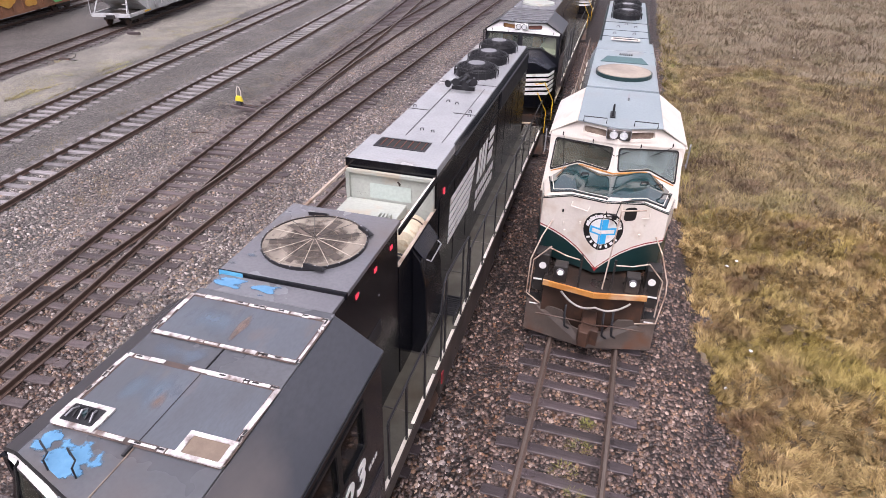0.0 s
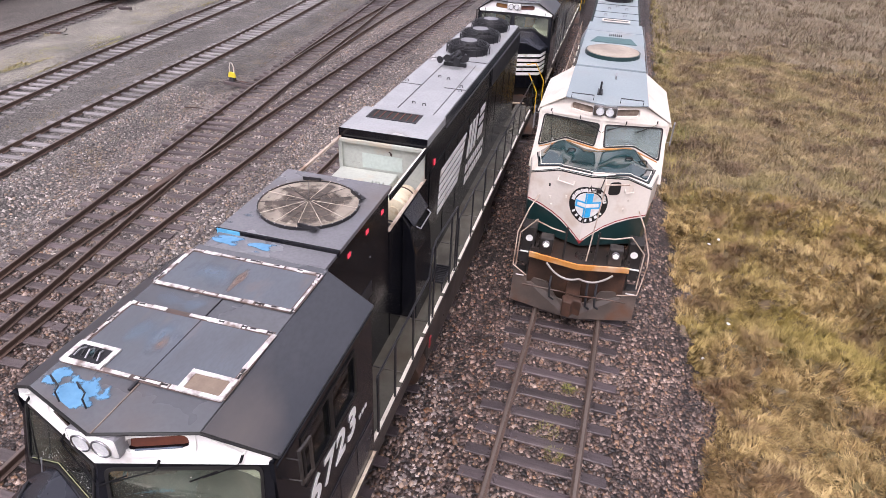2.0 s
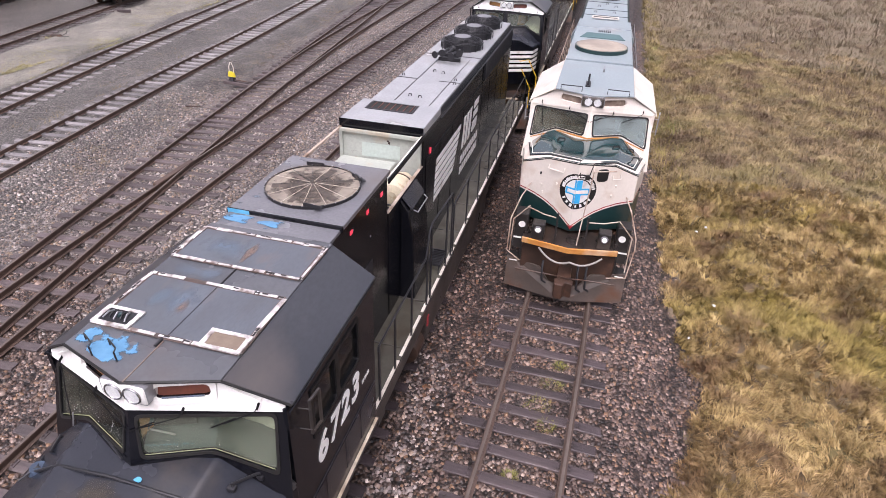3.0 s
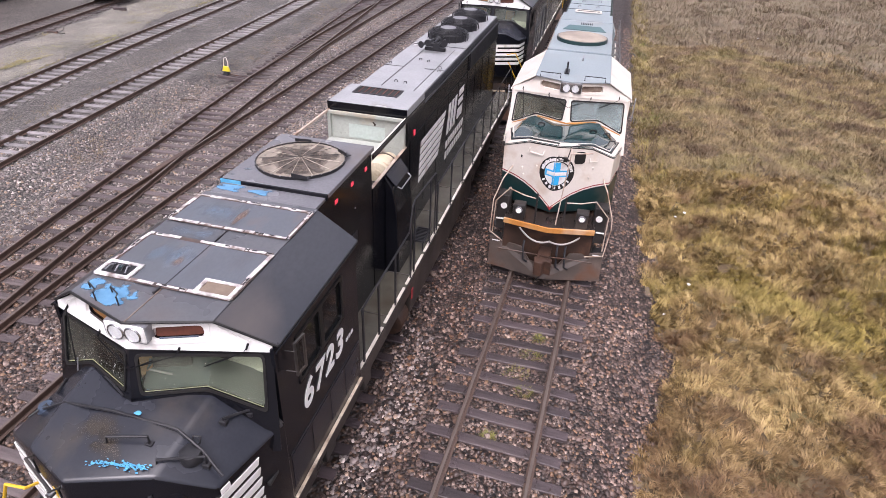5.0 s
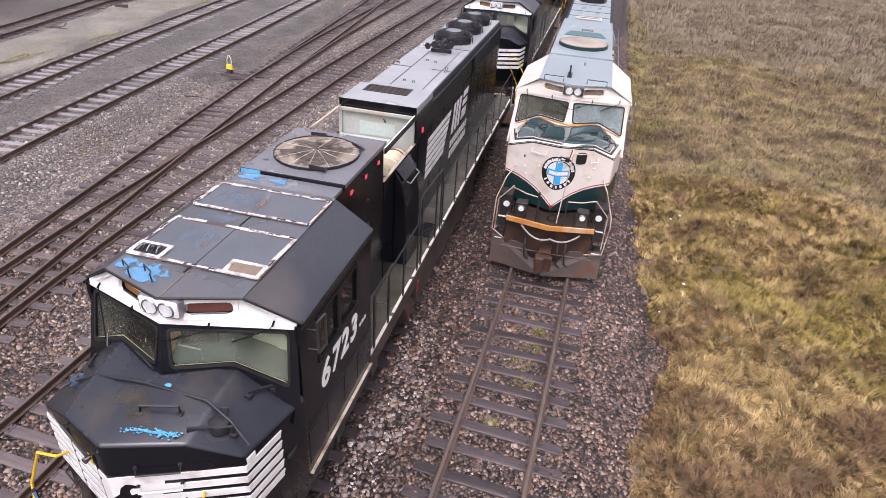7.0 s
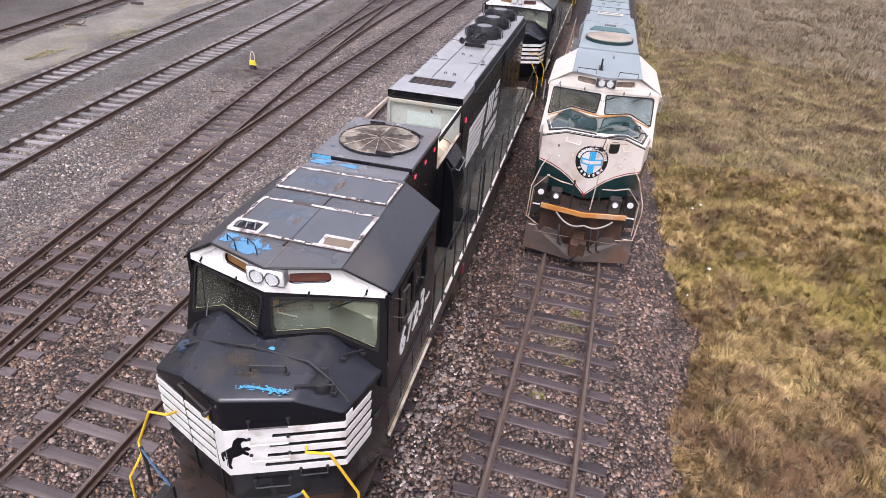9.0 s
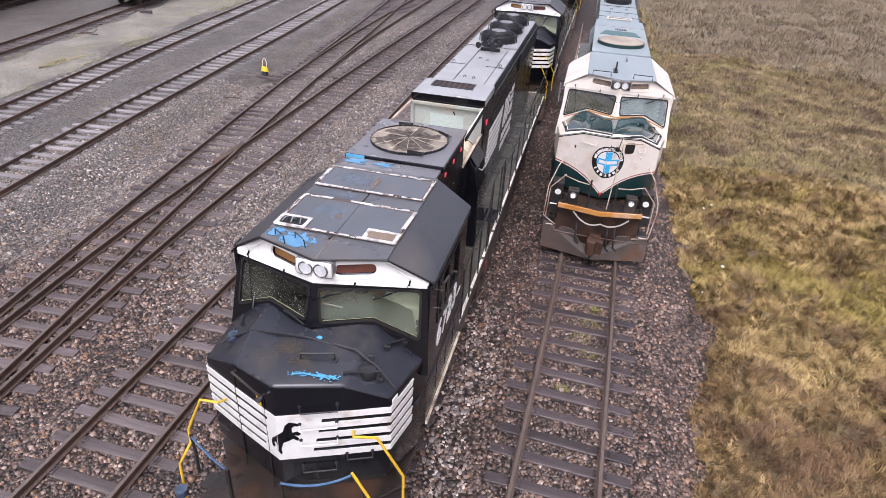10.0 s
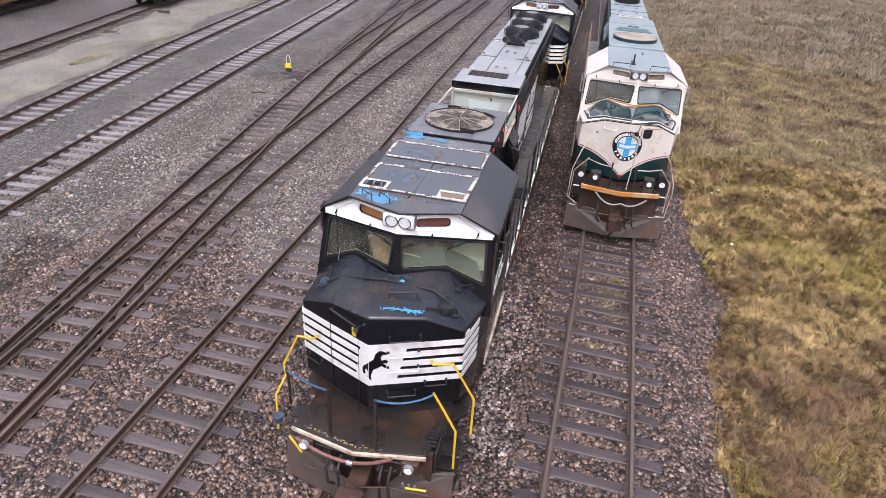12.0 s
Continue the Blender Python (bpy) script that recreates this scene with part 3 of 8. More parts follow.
ground = tagged(new("ground", ground_me), "stony rail yard ground beside a dry grass field", "ground", kind="structure")

# pale gravel strip between two yard tracks
sv, sf = [], []
for k, y in enumerate(np.arange(-12, 112, 1.0)):
    xl = at("yard_e", y) + 1.5 + 0.2 * math.sin(y * 1.1)
    xr = at("yard_d", y) - 2.3 + 0.35 * math.sin(y * 0.6) + 0.2 * math.sin(y * 1.7)
    for j in range(7):
        x = xl + (xr - xl) * (0, 0.06, 0.25, 0.5, 0.75, 0.94, 1)[j]
        sv.append((x, y, float(ground_z(x, y)) + (0.05 if 0 < j < 6 else -0.30)))
    if k:
        for j in range(6):
            a = (k - 1) * 7 + j
            sf.append((a, a + 1, a + 8, a + 7))
strip = tagged(new("pavement", big_mesh("pavement", np.array(sv), np.array(sf), SAND, True)), "pale gravel service road with dry weeds", "road", kind="structure")

# ---------------------------------------------------------------- tracks
GAUGE = 0.755
PROFILE = [(-0.07, 0.0), (0.07, 0.0), (0.07, 0.012), (0.012, 0.03), (0.012, 0.125), (0.036, 0.135), (0.036, 0.165), (0.028, 0.172), (-0.028, 0.172), (-0.036, 0.165), (-0.036, 0.135), (-0.012, 0.125), (-0.012, 0.03), (-0.07, 0.012)]


def rail_geo(pts, z_of, scale=1.0):
    """Rail along plan points."""
    g = Geo()
    loops = []
    for i, p in enumerate(pts):
        d = Vector(pts[min(i + 1, len(pts) - 1)]) - Vector(pts[max(i - 1, 0)])
        nrm = Vector((d.y, -d.x)).normalized()
        z = z_of(p[0])
        loops.append([(p[0] + nrm.x * a, p[1] + nrm.y * a, z + h * scale) for a, h in PROFILE])
    return g.loft(loops)


def rail_z(x):
    return float(bed(x)) + 0.062


def smooth_line(line, y0, y1, step=1.5):
    ys = list(np.arange(y0, y1, step)) + [y1]
    # light smoothing of the stops
    return [(float(np.mean([at(line, y + o) for o in (-2.2, -1.1, 0, 1.1, 2.2)])), float(y)) for y in ys]


def rail_pair(track, line, y0, y1, sides=(-1, 1)):
    pts = smooth_line(line, y0, y1)
    for s in sides:
        side = []
        for i, p in enumerate(pts):
            d = Vector(pts[min(i + 1, len(pts) - 1)]) - Vector(pts[max(i - 1, 0)])
            nrm = Vector((d.y, -d.x)).normalized()
            side.append((p[0] + nrm.x * s * GAUGE, p[1] + nrm.y * s * GAUGE))
        ob = part("rail", rail_geo(side, rail_z), RAIL, track)
        ob.data.materials.append(RAILTOP)
        for poly in ob.data.polygons:
            if poly.normal.z > 0.9 and poly.center.z > rail_z(poly.center.x) + 0.15:
                poly.material_index = 1


def tie_mesh(name, length, material, seed):
    rnd = random.Random(seed)
    g = Geo()
    n = 6
    loops = []
    for k in range(n + 1):
        x = -length / 2 + length * k / n
        w0, w1 = 0.113 + rnd.uniform(-.006, .006), 0.113 + rnd.uniform(-.006, .006)
        h = rnd.uniform(-.006, .004)
        loops.append([(x, -w0, -0.18), (x, w1, -0.18), (x, w1, h - 0.012), (x, w1 - 0.015, h), (x, -w0 + 0.015, h), (x, -w0, h - 0.012)])
    g.loft(loops)
    for s in (-1, 1):
        if length < 2.9:
            g.box(s * GAUGE - 0.15, s * GAUGE + 0.15, -0.09, 0.09, 0.0, 0.014)
            for dx in (-0.1, 0.1):
                g.box(s * GAUGE + dx - 0.015, s * GAUGE + dx + 0.015, -0.06, -0.03, 0.01, 0.05)
                g.box(s * GAUGE + dx - 0.015, s * GAUGE + dx + 0.015, 0.03, 0.06, 0.01, 0.05)
    return g.mesh(name, material)


TIE_MESHES = [tie_mesh("tie", 2.6, TIE, k) for k in range(5)]
TIE_DRY = [tie_mesh("tie", 2.6, TIEDRY, k + 20) for k in range(5)]
TIE_SLICK = tie_mesh("tie", 2.6, TIEBLUE, 33)
TIE_GREY = [tie_mesh("tie", 2.6, TIEGREY, k + 9) for k in range(4)]


def lay_ties(track, line, y0, y1, step=0.62, meshes=None, seed=1):
    rnd = random.Random(seed)
    y = y0
    while y < y1:
        x = at(line, y)
        slope = (at(line, y + 0.5) - at(line, y - 0.5))
        ob = new("tie", rnd.choice(meshes or TIE_MESHES))
        ob.parent = track
        ob.matrix_local = pose(x + rnd.uniform(-.05, .05), y, float(bed(x)) + 0.056 + rnd.uniform(-.012, .008), 0, 0, math.degrees(-math.atan(slope)) + rnd.uniform(-1.6, 1.6))
        y += step * rnd.uniform(0.86, 1.14)


def track(label, line, y0, y1, ties=True, meshes=None, seed=1, tie0=None, tie1=None, step=0.62):
    ob = thing("railway_track", label, "railway track", group="yard tracks", kind="structure")
    rail_pair(ob, line, y0, y1)
    if ties:
        lay_ties(ob, line, tie0 if tie0 is not None else y0, tie1 if tie1 is not None else y1, step, meshes, seed)
    return ob


east = track("rusty track of dark wooden ties in stone ballast", "east", -20, 90, tie0=-4, tie1=40, seed=3)
for y_tie in (7.3, 5.2):
    slick = min((o for o in east.children if o.name.startswith("tie")), key=lambda o: abs(o.matrix_local.translation.y - y_tie))
    slick.data = TIE_SLICK
track("rusty track under the black locomotives", "loco", -20, 90, tie0=-5, tie1=40, seed=4)
track("rusty track of brown wooden ties", "near", -20, 90, tie0=-5.7, tie1=75, meshes=TIE_DRY, seed=5)
track("yard track with pale weathered ties", "yard_c", -15, 90, tie0=2, tie1=70, meshes=TIE_GREY, seed=7, step=0.66)
track("yard track with pale ties half sunk in fines", "yard_d", -5, 90, tie0=6, tie1=70, meshes=TIE_GREY, seed=8, step=0.66)
track("far yard track beside the gravel road", "yard_e", 5, 95, tie0=12, tie1=80, meshes=TIE_DRY, seed=9, step=0.66)
track("farthest yard track with a freight car on it", "yard_f", 5, 95, tie0=28, tie1=60, meshes=TIE_DRY, seed=10, step=0.66)

turnout = thing("railway_turnout", "rusty turnout with long dark wooden ties", "railway turnout", group="yard tracks", kind="structure")
rail_pair(turnout, "right_leg", -20, 90)
rail_pair(turnout, "left_leg", -4, 90)
rail_pair(turnout, "mid_leg", 24.0, 90)
rnd = random.Random(21)
LONG = {}
y = -4.0
while y < 21:
    xa, xb = at("left_leg", y) - 1.3, at("right_leg", y) + 1.3
    n = round((xb - xa + rnd.uniform(-0.1, 0.15)) * 5) / 5
    if n not in LONG:
        LONG[n] = tie_mesh("tie", n, TIEDRY, int(n * 100))
    ob = new("tie", LONG[n])
    ob.parent = turnout
    ob.matrix_local = pose((xa + xb) / 2 + rnd.uniform(-.08, .08), y, 0.016 + rnd.uniform(-.012, .004), 0, 0, 6 + rnd.uniform(-1.3, 1.3))
    y += 0.6 * rnd.uniform(0.88, 1.12)
lay_ties(turnout, "right_leg", 21.2, 75, 0.6, seed=12)
y = 21.2
while y < 46:
    xa, xb = at("left_leg", y) - 1.3, (at("mid_leg", y) if y > 24 else at("left_leg", y)) + 1.3
    n = round((xb - xa + rnd.uniform(-0.1, 0.15)) * 5) / 5
    if n not in LONG:
        LONG[n] = tie_mesh("tie", n, TIEDRY, int(n * 100))
    ob = new("tie", LONG[n])
    ob.parent = turnout
    ob.matrix_local = pose((xa + xb) / 2, y, float(bed((xa + xb) / 2)) + 0.056, 0, 0, 8 + rnd.uniform(-1.3, 1.3))
    y += 0.6 * rnd.uniform(0.88, 1.12)
lay_ties(turnout, "left_leg", 46.5, 75, 0.62, seed=13)
lay_ties(turnout, "mid_leg", 46.5, 75, 0.62, seed=14)
# frog casting where two rails cross
frog = Geo()
frog.prism([(-13.16, 13.6, 0.06), (-12.96, 13.6, 0.06), (-13.02, 15.6, 0.06), (-13.2, 15.6, 0.06)], (0, 0, 0.15))
part("frog", frog, RAIL, turnout, "cast steel frog where two rails cross", bevel=0.01)

# ---------------------------------------------------------------- locomotives
def rounded(poly, r, n=3):
    """Corners of a 2D polygon rounded off."""
    out = []
    m = len(poly)
    for i in range(m):
        p, a, b = Vector(poly[i]), Vector(poly[i - 1]), Vector(poly[(i + 1) % m])
        da, db = (a - p), (b - p)
        k = min(r, da.length * 0.45, db.length * 0.45)
        p0, p1 = p + da.normalized() * k, p + db.normalized() * k
        for j in range(n + 1):
            t = j / n
            q = p0 * (1 - t) ** 2 + p * 2 * t * (1 - t) + p1 * t ** 2
            out.append((q.x, q.y))
    return out


def rect(a0, a1, b0, b1):
    return [(a0, b0), (a1, b0), (a1, b1), (a0, b1)]


def wall_map(p0, p1, lean=0.0, zref=0.0):
    """Map of an upright sheet from plan point p0 to p1: a runs along it, b is z, d stands proud to the right of the way."""
    p0, p1 = Vector(p0), Vector(p1)
    d = (p1 - p0).normalized()
    nrm = Vector((d.y, -d.x))

    def place(a, b, o=0.0):
        q = p0 + d * a + nrm * (o - lean * (b - zref))
        return Vector((q.x, q.y, b))
    return place, (p1 - p0).length


NOSE = [(-1.55, 2.35), (-1.42, 1.22), (-0.78, 0.93), (-0.06, 0.62), (0.75, 0.97), (1.31, 1.22), (1.55, 2.35)]
NOSE_TOP = [3.24, 3.30, 3.58, 3.66, 3.58, 3.30, 3.24]
CABC, CABO, CABL = (0.0, 1.62), 1.53, 0.62     # windshield's middle; half width; how far its outer edge lies back
EAVE, ROOF = 4.40, 4.83


def nose_body(g):
    n = len(NOSE)
    bot = [(u, v, 1.47 if i in (0, n - 1) else 1.80) for i, (u, v) in enumerate(NOSE)]
    top = [(u, v, z) for (u, v), z in zip(NOSE, NOSE_TOP)]
    v = bot + top + [(-0.84, 2.35, 3.90), (0.84, 2.35, 3.90), (0, 2.35, 3.87)]
    f = [(i, i + 1, n + i + 1, n + i) for i in range(n - 1)]
    L, R, C = 2 * n, 2 * n + 1, 2 * n + 2
    f += [(n + 1, n + 2, L, n), (n + 2, n + 3, C, L), (n + 3, n + 4, R, C), (n + 4, n + 5, n + 6, R)]
    f += [tuple(range(n - 1, -1, -1)), (0, n, L, C, R, 2 * n - 1, n - 1)]
    return g.add(v, f)


def facet(i, side=1):
    """Map of a nose facet, from the middle crease outwards; side 1 to the right, -1 to the left."""
    if side == 1:
        place, ln = wall_map(NOSE[3 + i], NOSE[4 + i])
        return place, ln
    place, ln = wall_map(NOSE[2 - i], NOSE[3 - i])
    return (lambda a, b, o=0.0: place(ln - a, b, o)), ln


def cab_face(side):
    if side == 1:
        return wall_map(CABC, (CABO, CABC[1] + CABL), 0.25, 3.6)
    place, ln = wall_map((-CABO, CABC[1] + CABL), CABC, 0.25, 3.6)
    return (lambda a, b, o=0.0: place(ln - a, b, o)), ln


def crease(z, o=0.0):
    """Where the two leaning front sheets meet, along either of them."""
    t = CABL / CABO
    return (0.25 * (z - 3.6) - o) * t


def side_map(s):
    if s == 1:
        return wall_map((1.505, 2.36), (1.505, 4.86))[0]
    place, ln = wall_map((-1.505, 4.86), (-1.505, 2.36))
    return lambda a, b, o=0.0: place(ln - a, b, o)


def grab(g, p, q, out, r=0.014):
    """A grab iron from p to q that stands out."""
    p, q, out = Vector(p), Vector(q), Vector(out)
    g.tube([p, p + out, q + out, q], r)


def seat_shape(g, u, v, z):
    g.loft([[(u - .24, v - .22, z), (u + .24, v - .22, z), (u + .24, v + .25, z), (u - .24, v + .25, z)],
            [(u - .26, v - .24, z + .12), (u + .26, v - .24, z + .12), (u + .26, v + .27, z + .12), (u - .26, v + .27, z + .12)]])
    g.loft([[(u - .24, v + .18, z + .12), (u + .24, v + .18, z + .12), (u + .24, v + .30, z + .12), (u - .24, v + .30, z + .12)],
            [(u - .2, v + .28, z + .75), (u + .2, v + .28, z + .75), (u + .2, v + .38, z + .75), (u - .2, v + .38, z + .75)]])
    g.box(u - .06, u + .06, v - .05, v + .1, z - 0.5, z)


def locomotive(m, look_, label, opened=False, number=""):
    """look_: 'dark' (black, white stripes) or 'cream' (cream and green)."""
    dark = look_ == "dark"
    body = BLACK if dark else CREAM
    low = BLACK if dark else GREEN
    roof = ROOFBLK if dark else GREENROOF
    hood = BLACK if dark else GREEN
    lo = thing("locomotive", label, "locomotive", m, group="parked locomotives")

    # nose
    nose = part("nose", nose_body(Geo()), low, lo, bevel=0.05, smooth=True, segs=3)
    part("nose_base", Geo().prism([(u * 0.9, v + 0.16, 1.485) for u, v in NOSE], (0, 0, 0.36)), SILL if dark else RUSTY, lo)
    # cab: two front sheets with window openings, sides, rear, floor
    win = rounded([(0.16, 3.89), (0.88, 3.91), (1.51, 3.58), (1.53, 4.27), (0.16, 4.36)], 0.07)
    gask = rounded([(0.13, 3.86), (0.87, 3.88), (1.54, 3.53), (1.56, 4.30), (0.13, 4.39)], 0.08)
    board = rounded(rect(0.37, 0.93, 4.56, 4.715), 0.07)
    side_out = [(0, 1.66), (2.5, 1.66), (2.5, EAVE - 0.02), (0, EAVE - 0.02)]
    holes = [rounded(rect(0.55, 1.18, 3.45, 4.12), 0.06), rounded(rect(1.26, 1.9, 3.45, 4.12), 0.06)]
    front = Geo()
    for s in (-1, 1):
        place, ln = cab_face(s)
        outer = [(crease(3.2), 3.2), (ln, 3.0), (ln, EAVE - 0.02), (ln * 0.61, ROOF - 0.02), (crease(ROOF - 0.02), ROOF - 0.02)]
        front.plate(outer, [win, board], place, 0.05)
    for s in (-1, 1):
        front.plate(side_out, holes, side_map(s), 0.05)
    front.plate([(-1.5, 1.6), (1.5, 1.6), (1.5, EAVE - .02), (0.93, ROOF - .03), (-0.93, ROOF - .03), (-1.5, EAVE - .02)], [], lambda a, b, o: Vector((a, 4.90 + o, b)), 0.06)
    cab = part("cab", front, body, lo)
    for s in (-1, 1):
        place, ln = cab_face(s)
        pane = part("windshield_pane", Geo().plate(win, [], lambda a, b, o: place(a, b, o - 0.02), 0.006), GLASS if dark else SKYGLASS if s == 1 else DIMGLASS, cab, "tinted windshield pane")
        pane.visible_shadow = False
        part("window_gasket", Geo().plate(gask, [win], lambda a, b, o: place(a, b, o + 0.012), 0.02), GASKET if dark else GASKET, cab)
        # wipers on their pivots under the brow
        for a0, a1, z1 in ((0.62, 0.20, 4.26), (1.37, 1.01, 4.24) if s == 1 else (1.37, 1.20, 3.72)):
            wp = part("wiper", Geo().tube([place(a0, 4.42, .06), place(a0 - .03, 4.38, .07), place(a1, z1, .035)], 0.0065), WIPER, cab)
            part("wiper_pivot", Geo().cyl(place(a0 + .02, 4.45, .02), place(a0, 4.41, .075), 0.015, 0.012, 8), WIPER, wp)
            d_ = (0.0, 0.09) if z1 < 4 else (0.13, 0.045)
            part("wiper_blade", Geo().tube([place(a1 + d_[0], z1 + d_[1], .02), place(a1 - d_[0], z1 - d_[1], .02)], 0.008), GREYMETAL if s == -1 and z1 < 4 else WIPER, wp)
    for s in (-1, 1):
        place = side_map(s)
        for h in holes:
            p = part("side_window", Geo().plate(h, [], lambda a, b, o: place(a, b, o - 0.03), 0.006), SIDEGLASS, cab, "dark side window")
            p.visible_shadow = False
        fr = Geo()
        for h in ((0.50, 1.22, 3.40, 4.17), (1.22, 1.95, 3.40, 4.17)):
            fr.plate(rect(*h), [rounded(rect(h[0] + .05, h[1] - .05, h[2] + .05, h[3] - .05), 0.06)], lambda a, b, o: place(a, b, o + 0.015), 0.02)
        part("window_frame", fr, GASKET, cab)
        # mirror in its bracket
        mi = Geo()
        mi.plate(rect(0.24, 0.46, 3.80, 4.32), [rect(0.265, 0.435, 3.825, 4.295)], lambda a, b, o: place(a, b, o + 0.12 + a * 0.1), 0.03)
        mi.tube([place(0.22, 3.88, 0.0), place(0.24, 3.88, 0.14)], 0.007)
        mi.tube([place(0.22, 4.2, 0.0), place(0.24, 4.2, 0.14)], 0.007)
        part("wind_wing", mi, SILL if dark else GREYMETAL, cab, "dark framed wind deflector")
        # rain gutter and arm rest
        gt = Geo()
        gt.tube([place(0.0, EAVE - 0.05, 0.03), place(2.5, EAVE - 0.05, 0.03)], 0.018)
        gt.tube([place(0.5, 3.40, 0.005), place(1.95, 3.40, 0.005)], 0.014)
        part("gutter", gt, body, cab)
    inner = Geo().box(-1.5, 1.5, 1.9, 4.84, 2.55, 2.6)
    part("cab_floor", inner, DARK, cab)
    part("cabin_ceiling", Geo().box(-1.44, 1.44, 2.40, 4.72, 4.375, 4.385), CABIN, cab, "pale cabin ceiling")
    lining = Geo().box(-1.48, 1.48, 4.74, 4.80, 2.6, 4.35)
    part("cabin_lining", lining, CABIN, cab, "pale green inner bulkhead")
    ds = Geo().loft([[(0.15, 2.5, 2.6), (1.4, 2.7, 2.6), (1.4, 3.05, 2.6), (0.15, 2.9, 2.6)], [(0.15, 2.4, 3.55), (1.4, 2.65, 3.55), (1.4, 2.9, 3.62), (0.15, 2.75, 3.62)]])
    ds.loft([[(-1.4, 2.7, 2.6), (-0.2, 2.5, 2.6), (-0.2, 2.9, 2.6), (-1.4, 3.05, 2.6)], [(-1.4, 2.65, 3.5), (-0.2, 2.4, 3.5), (-0.2, 2.75, 3.58), (-1.4, 2.9, 3.58)]])
    part("cabin_door", Geo().box(-0.95, 0.55, 4.70, 4.738, 2.6, 4.3), CONSOLE, cab, "dark green inner door and lockers")
    part("cabin_fan", Geo().loft([[(1.22, 2.62, 4.33), (1.40, 2.62, 4.33), (1.40, 2.72, 4.33), (1.22, 2.72, 4.33)], [(1.28, 2.64, 4.16), (1.36, 2.64, 4.16), (1.36, 2.70, 4.16), (1.28, 2.70, 4.16)]]), DARK, cab, "small dark bracket under the ceiling")
    part("console", ds, CONSOLE, cab)
    part("cabin_lining", Geo().box(1.40, 1.46, 2.75, 4.7, 2.6, 3.42), CABIN, cab)
    part("cabin_lining", Geo().box(-1.46, -1.40, 2.75, 4.7, 2.6, 3.42), CABIN, cab)
    for s in (-1, 1):
        place, ln = cab_face(s)
        part("window_shelf", Geo().prism([place(0.14, 3.86, -0.06), place(0.88, 3.87, -0.06), place(0.88, 3.80, -0.22), place(0.14, 3.80, -0.22)], (0, 0, -0.02)), CONSOLE, cab)
        part("window_shelf", Geo().prism([place(0.88, 3.87, -0.06), place(1.50, 3.54, -0.06), place(1.46, 3.50, -0.20), place(0.88, 3.80, -0.22)], (0, 0, -0.02)), CABIN, cab, "pale dusty shelf under the windshield")
    part("side_locker", Geo().loft([[(0.72, 2.55, 2.6), (1.44, 2.75, 2.6), (1.44, 4.2, 2.6), (0.86, 4.2, 2.6)], [(0.70, 2.42, 3.86), (1.44, 2.66, 3.76), (1.44, 4.2, 4.2), (0.92, 4.2, 4.2)]]), CABIN, cab, "pale locker beside the crew seat", bevel=0.03)
    part("paper", Geo().box(-0.95, -0.62, 2.52, 2.74, 3.60, 3.61), WHITE, cab, "sheet of paper on the console")
    cast_, ln = cab_face(-1)
    # Made-up brown surface catches daylight and brightens the left pane.
    part("coat", Geo().loft([[cast_(a, z, o) for a, z, o in ((0.35, 3.6, -0.30), (1.2, 3.5, -0.30), (1.2, 3.5, -0.85), (0.35, 3.6, -0.85))], [cast_(a, z, o) for a, z, o in ((0.45, 3.80, -0.36), (1.05, 3.74, -0.36), (1.0, 3.80, -0.80), (0.5, 3.86, -0.80))]]), SEAT, cab, "brown surface added behind the left windshield pane", bevel=0.05)
    part("jacket", Geo().loft([[(-1.36, 2.95, 3.2), (-0.30, 2.80, 3.2), (-0.25, 3.5, 3.2), (-1.36, 3.6, 3.2)], [(-1.20, 3.05, 3.80), (-0.42, 2.92, 3.72), (-0.40, 3.35, 3.74), (-1.15, 3.4, 3.86)]]), SEAT, cab, "brown bundle on the seat", bevel=0.06)
    for u, v in ((-0.30, 2.55), (0.35, 2.52), (0.55, 2.6), (-0.5, 2.62)):
        part("console_box", Geo().box(u - .07, u + .07, v - .05, v + .07, 3.55, 3.70), DARK, cab, bevel=0.01)
    for u in (-0.85, 0.45):
        sg = Geo()
        seat_shape(sg, u, 3.55, 3.2)
        part("crew_seat", sg, SEAT, cab, bevel=0.03)

    # roof sheets
    rp = Geo()
    cl, o1 = 1.86, 2.17
    flat = [(-0.93, o1), (0, cl), (0.93, o1), (0.93, 4.92), (-0.93, 4.92)]
    rp.prism([(u, v, ROOF - 0.03) for u, v in flat], (0, 0, 0.03))
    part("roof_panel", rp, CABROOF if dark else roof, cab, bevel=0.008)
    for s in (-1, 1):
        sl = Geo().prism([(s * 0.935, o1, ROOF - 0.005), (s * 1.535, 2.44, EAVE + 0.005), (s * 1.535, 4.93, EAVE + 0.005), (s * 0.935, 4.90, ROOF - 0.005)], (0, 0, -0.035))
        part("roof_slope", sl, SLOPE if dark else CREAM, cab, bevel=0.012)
    # brow with the number boards and the headlight
    for s in (-1, 1):
        place, ln = cab_face(s)
        brow = [(crease(4.465, 0.03), 4.465), (ln + 0.005, 4.325), (ln + 0.005, EAVE + 0.01), (ln * 0.605, ROOF - 0.015), (crease(ROOF - 0.015, 0.03), ROOF - 0.015)]
        part("brow", Geo().plate(brow, [board], lambda a, b, o: place(a, b, o + 0.030), 0.027), WHITE if dark else CREAM, cab, bevel=0.006)
        part("number_board", Geo().plate(board, [], lambda a, b, o: place(a, b, o - 0.030), 0.003), (REDBROWN if s == 1 else AMBER) if dark else BOARD, cab, "empty recessed number board, rust red inside" if dark else "empty recessed number board, stained inside")
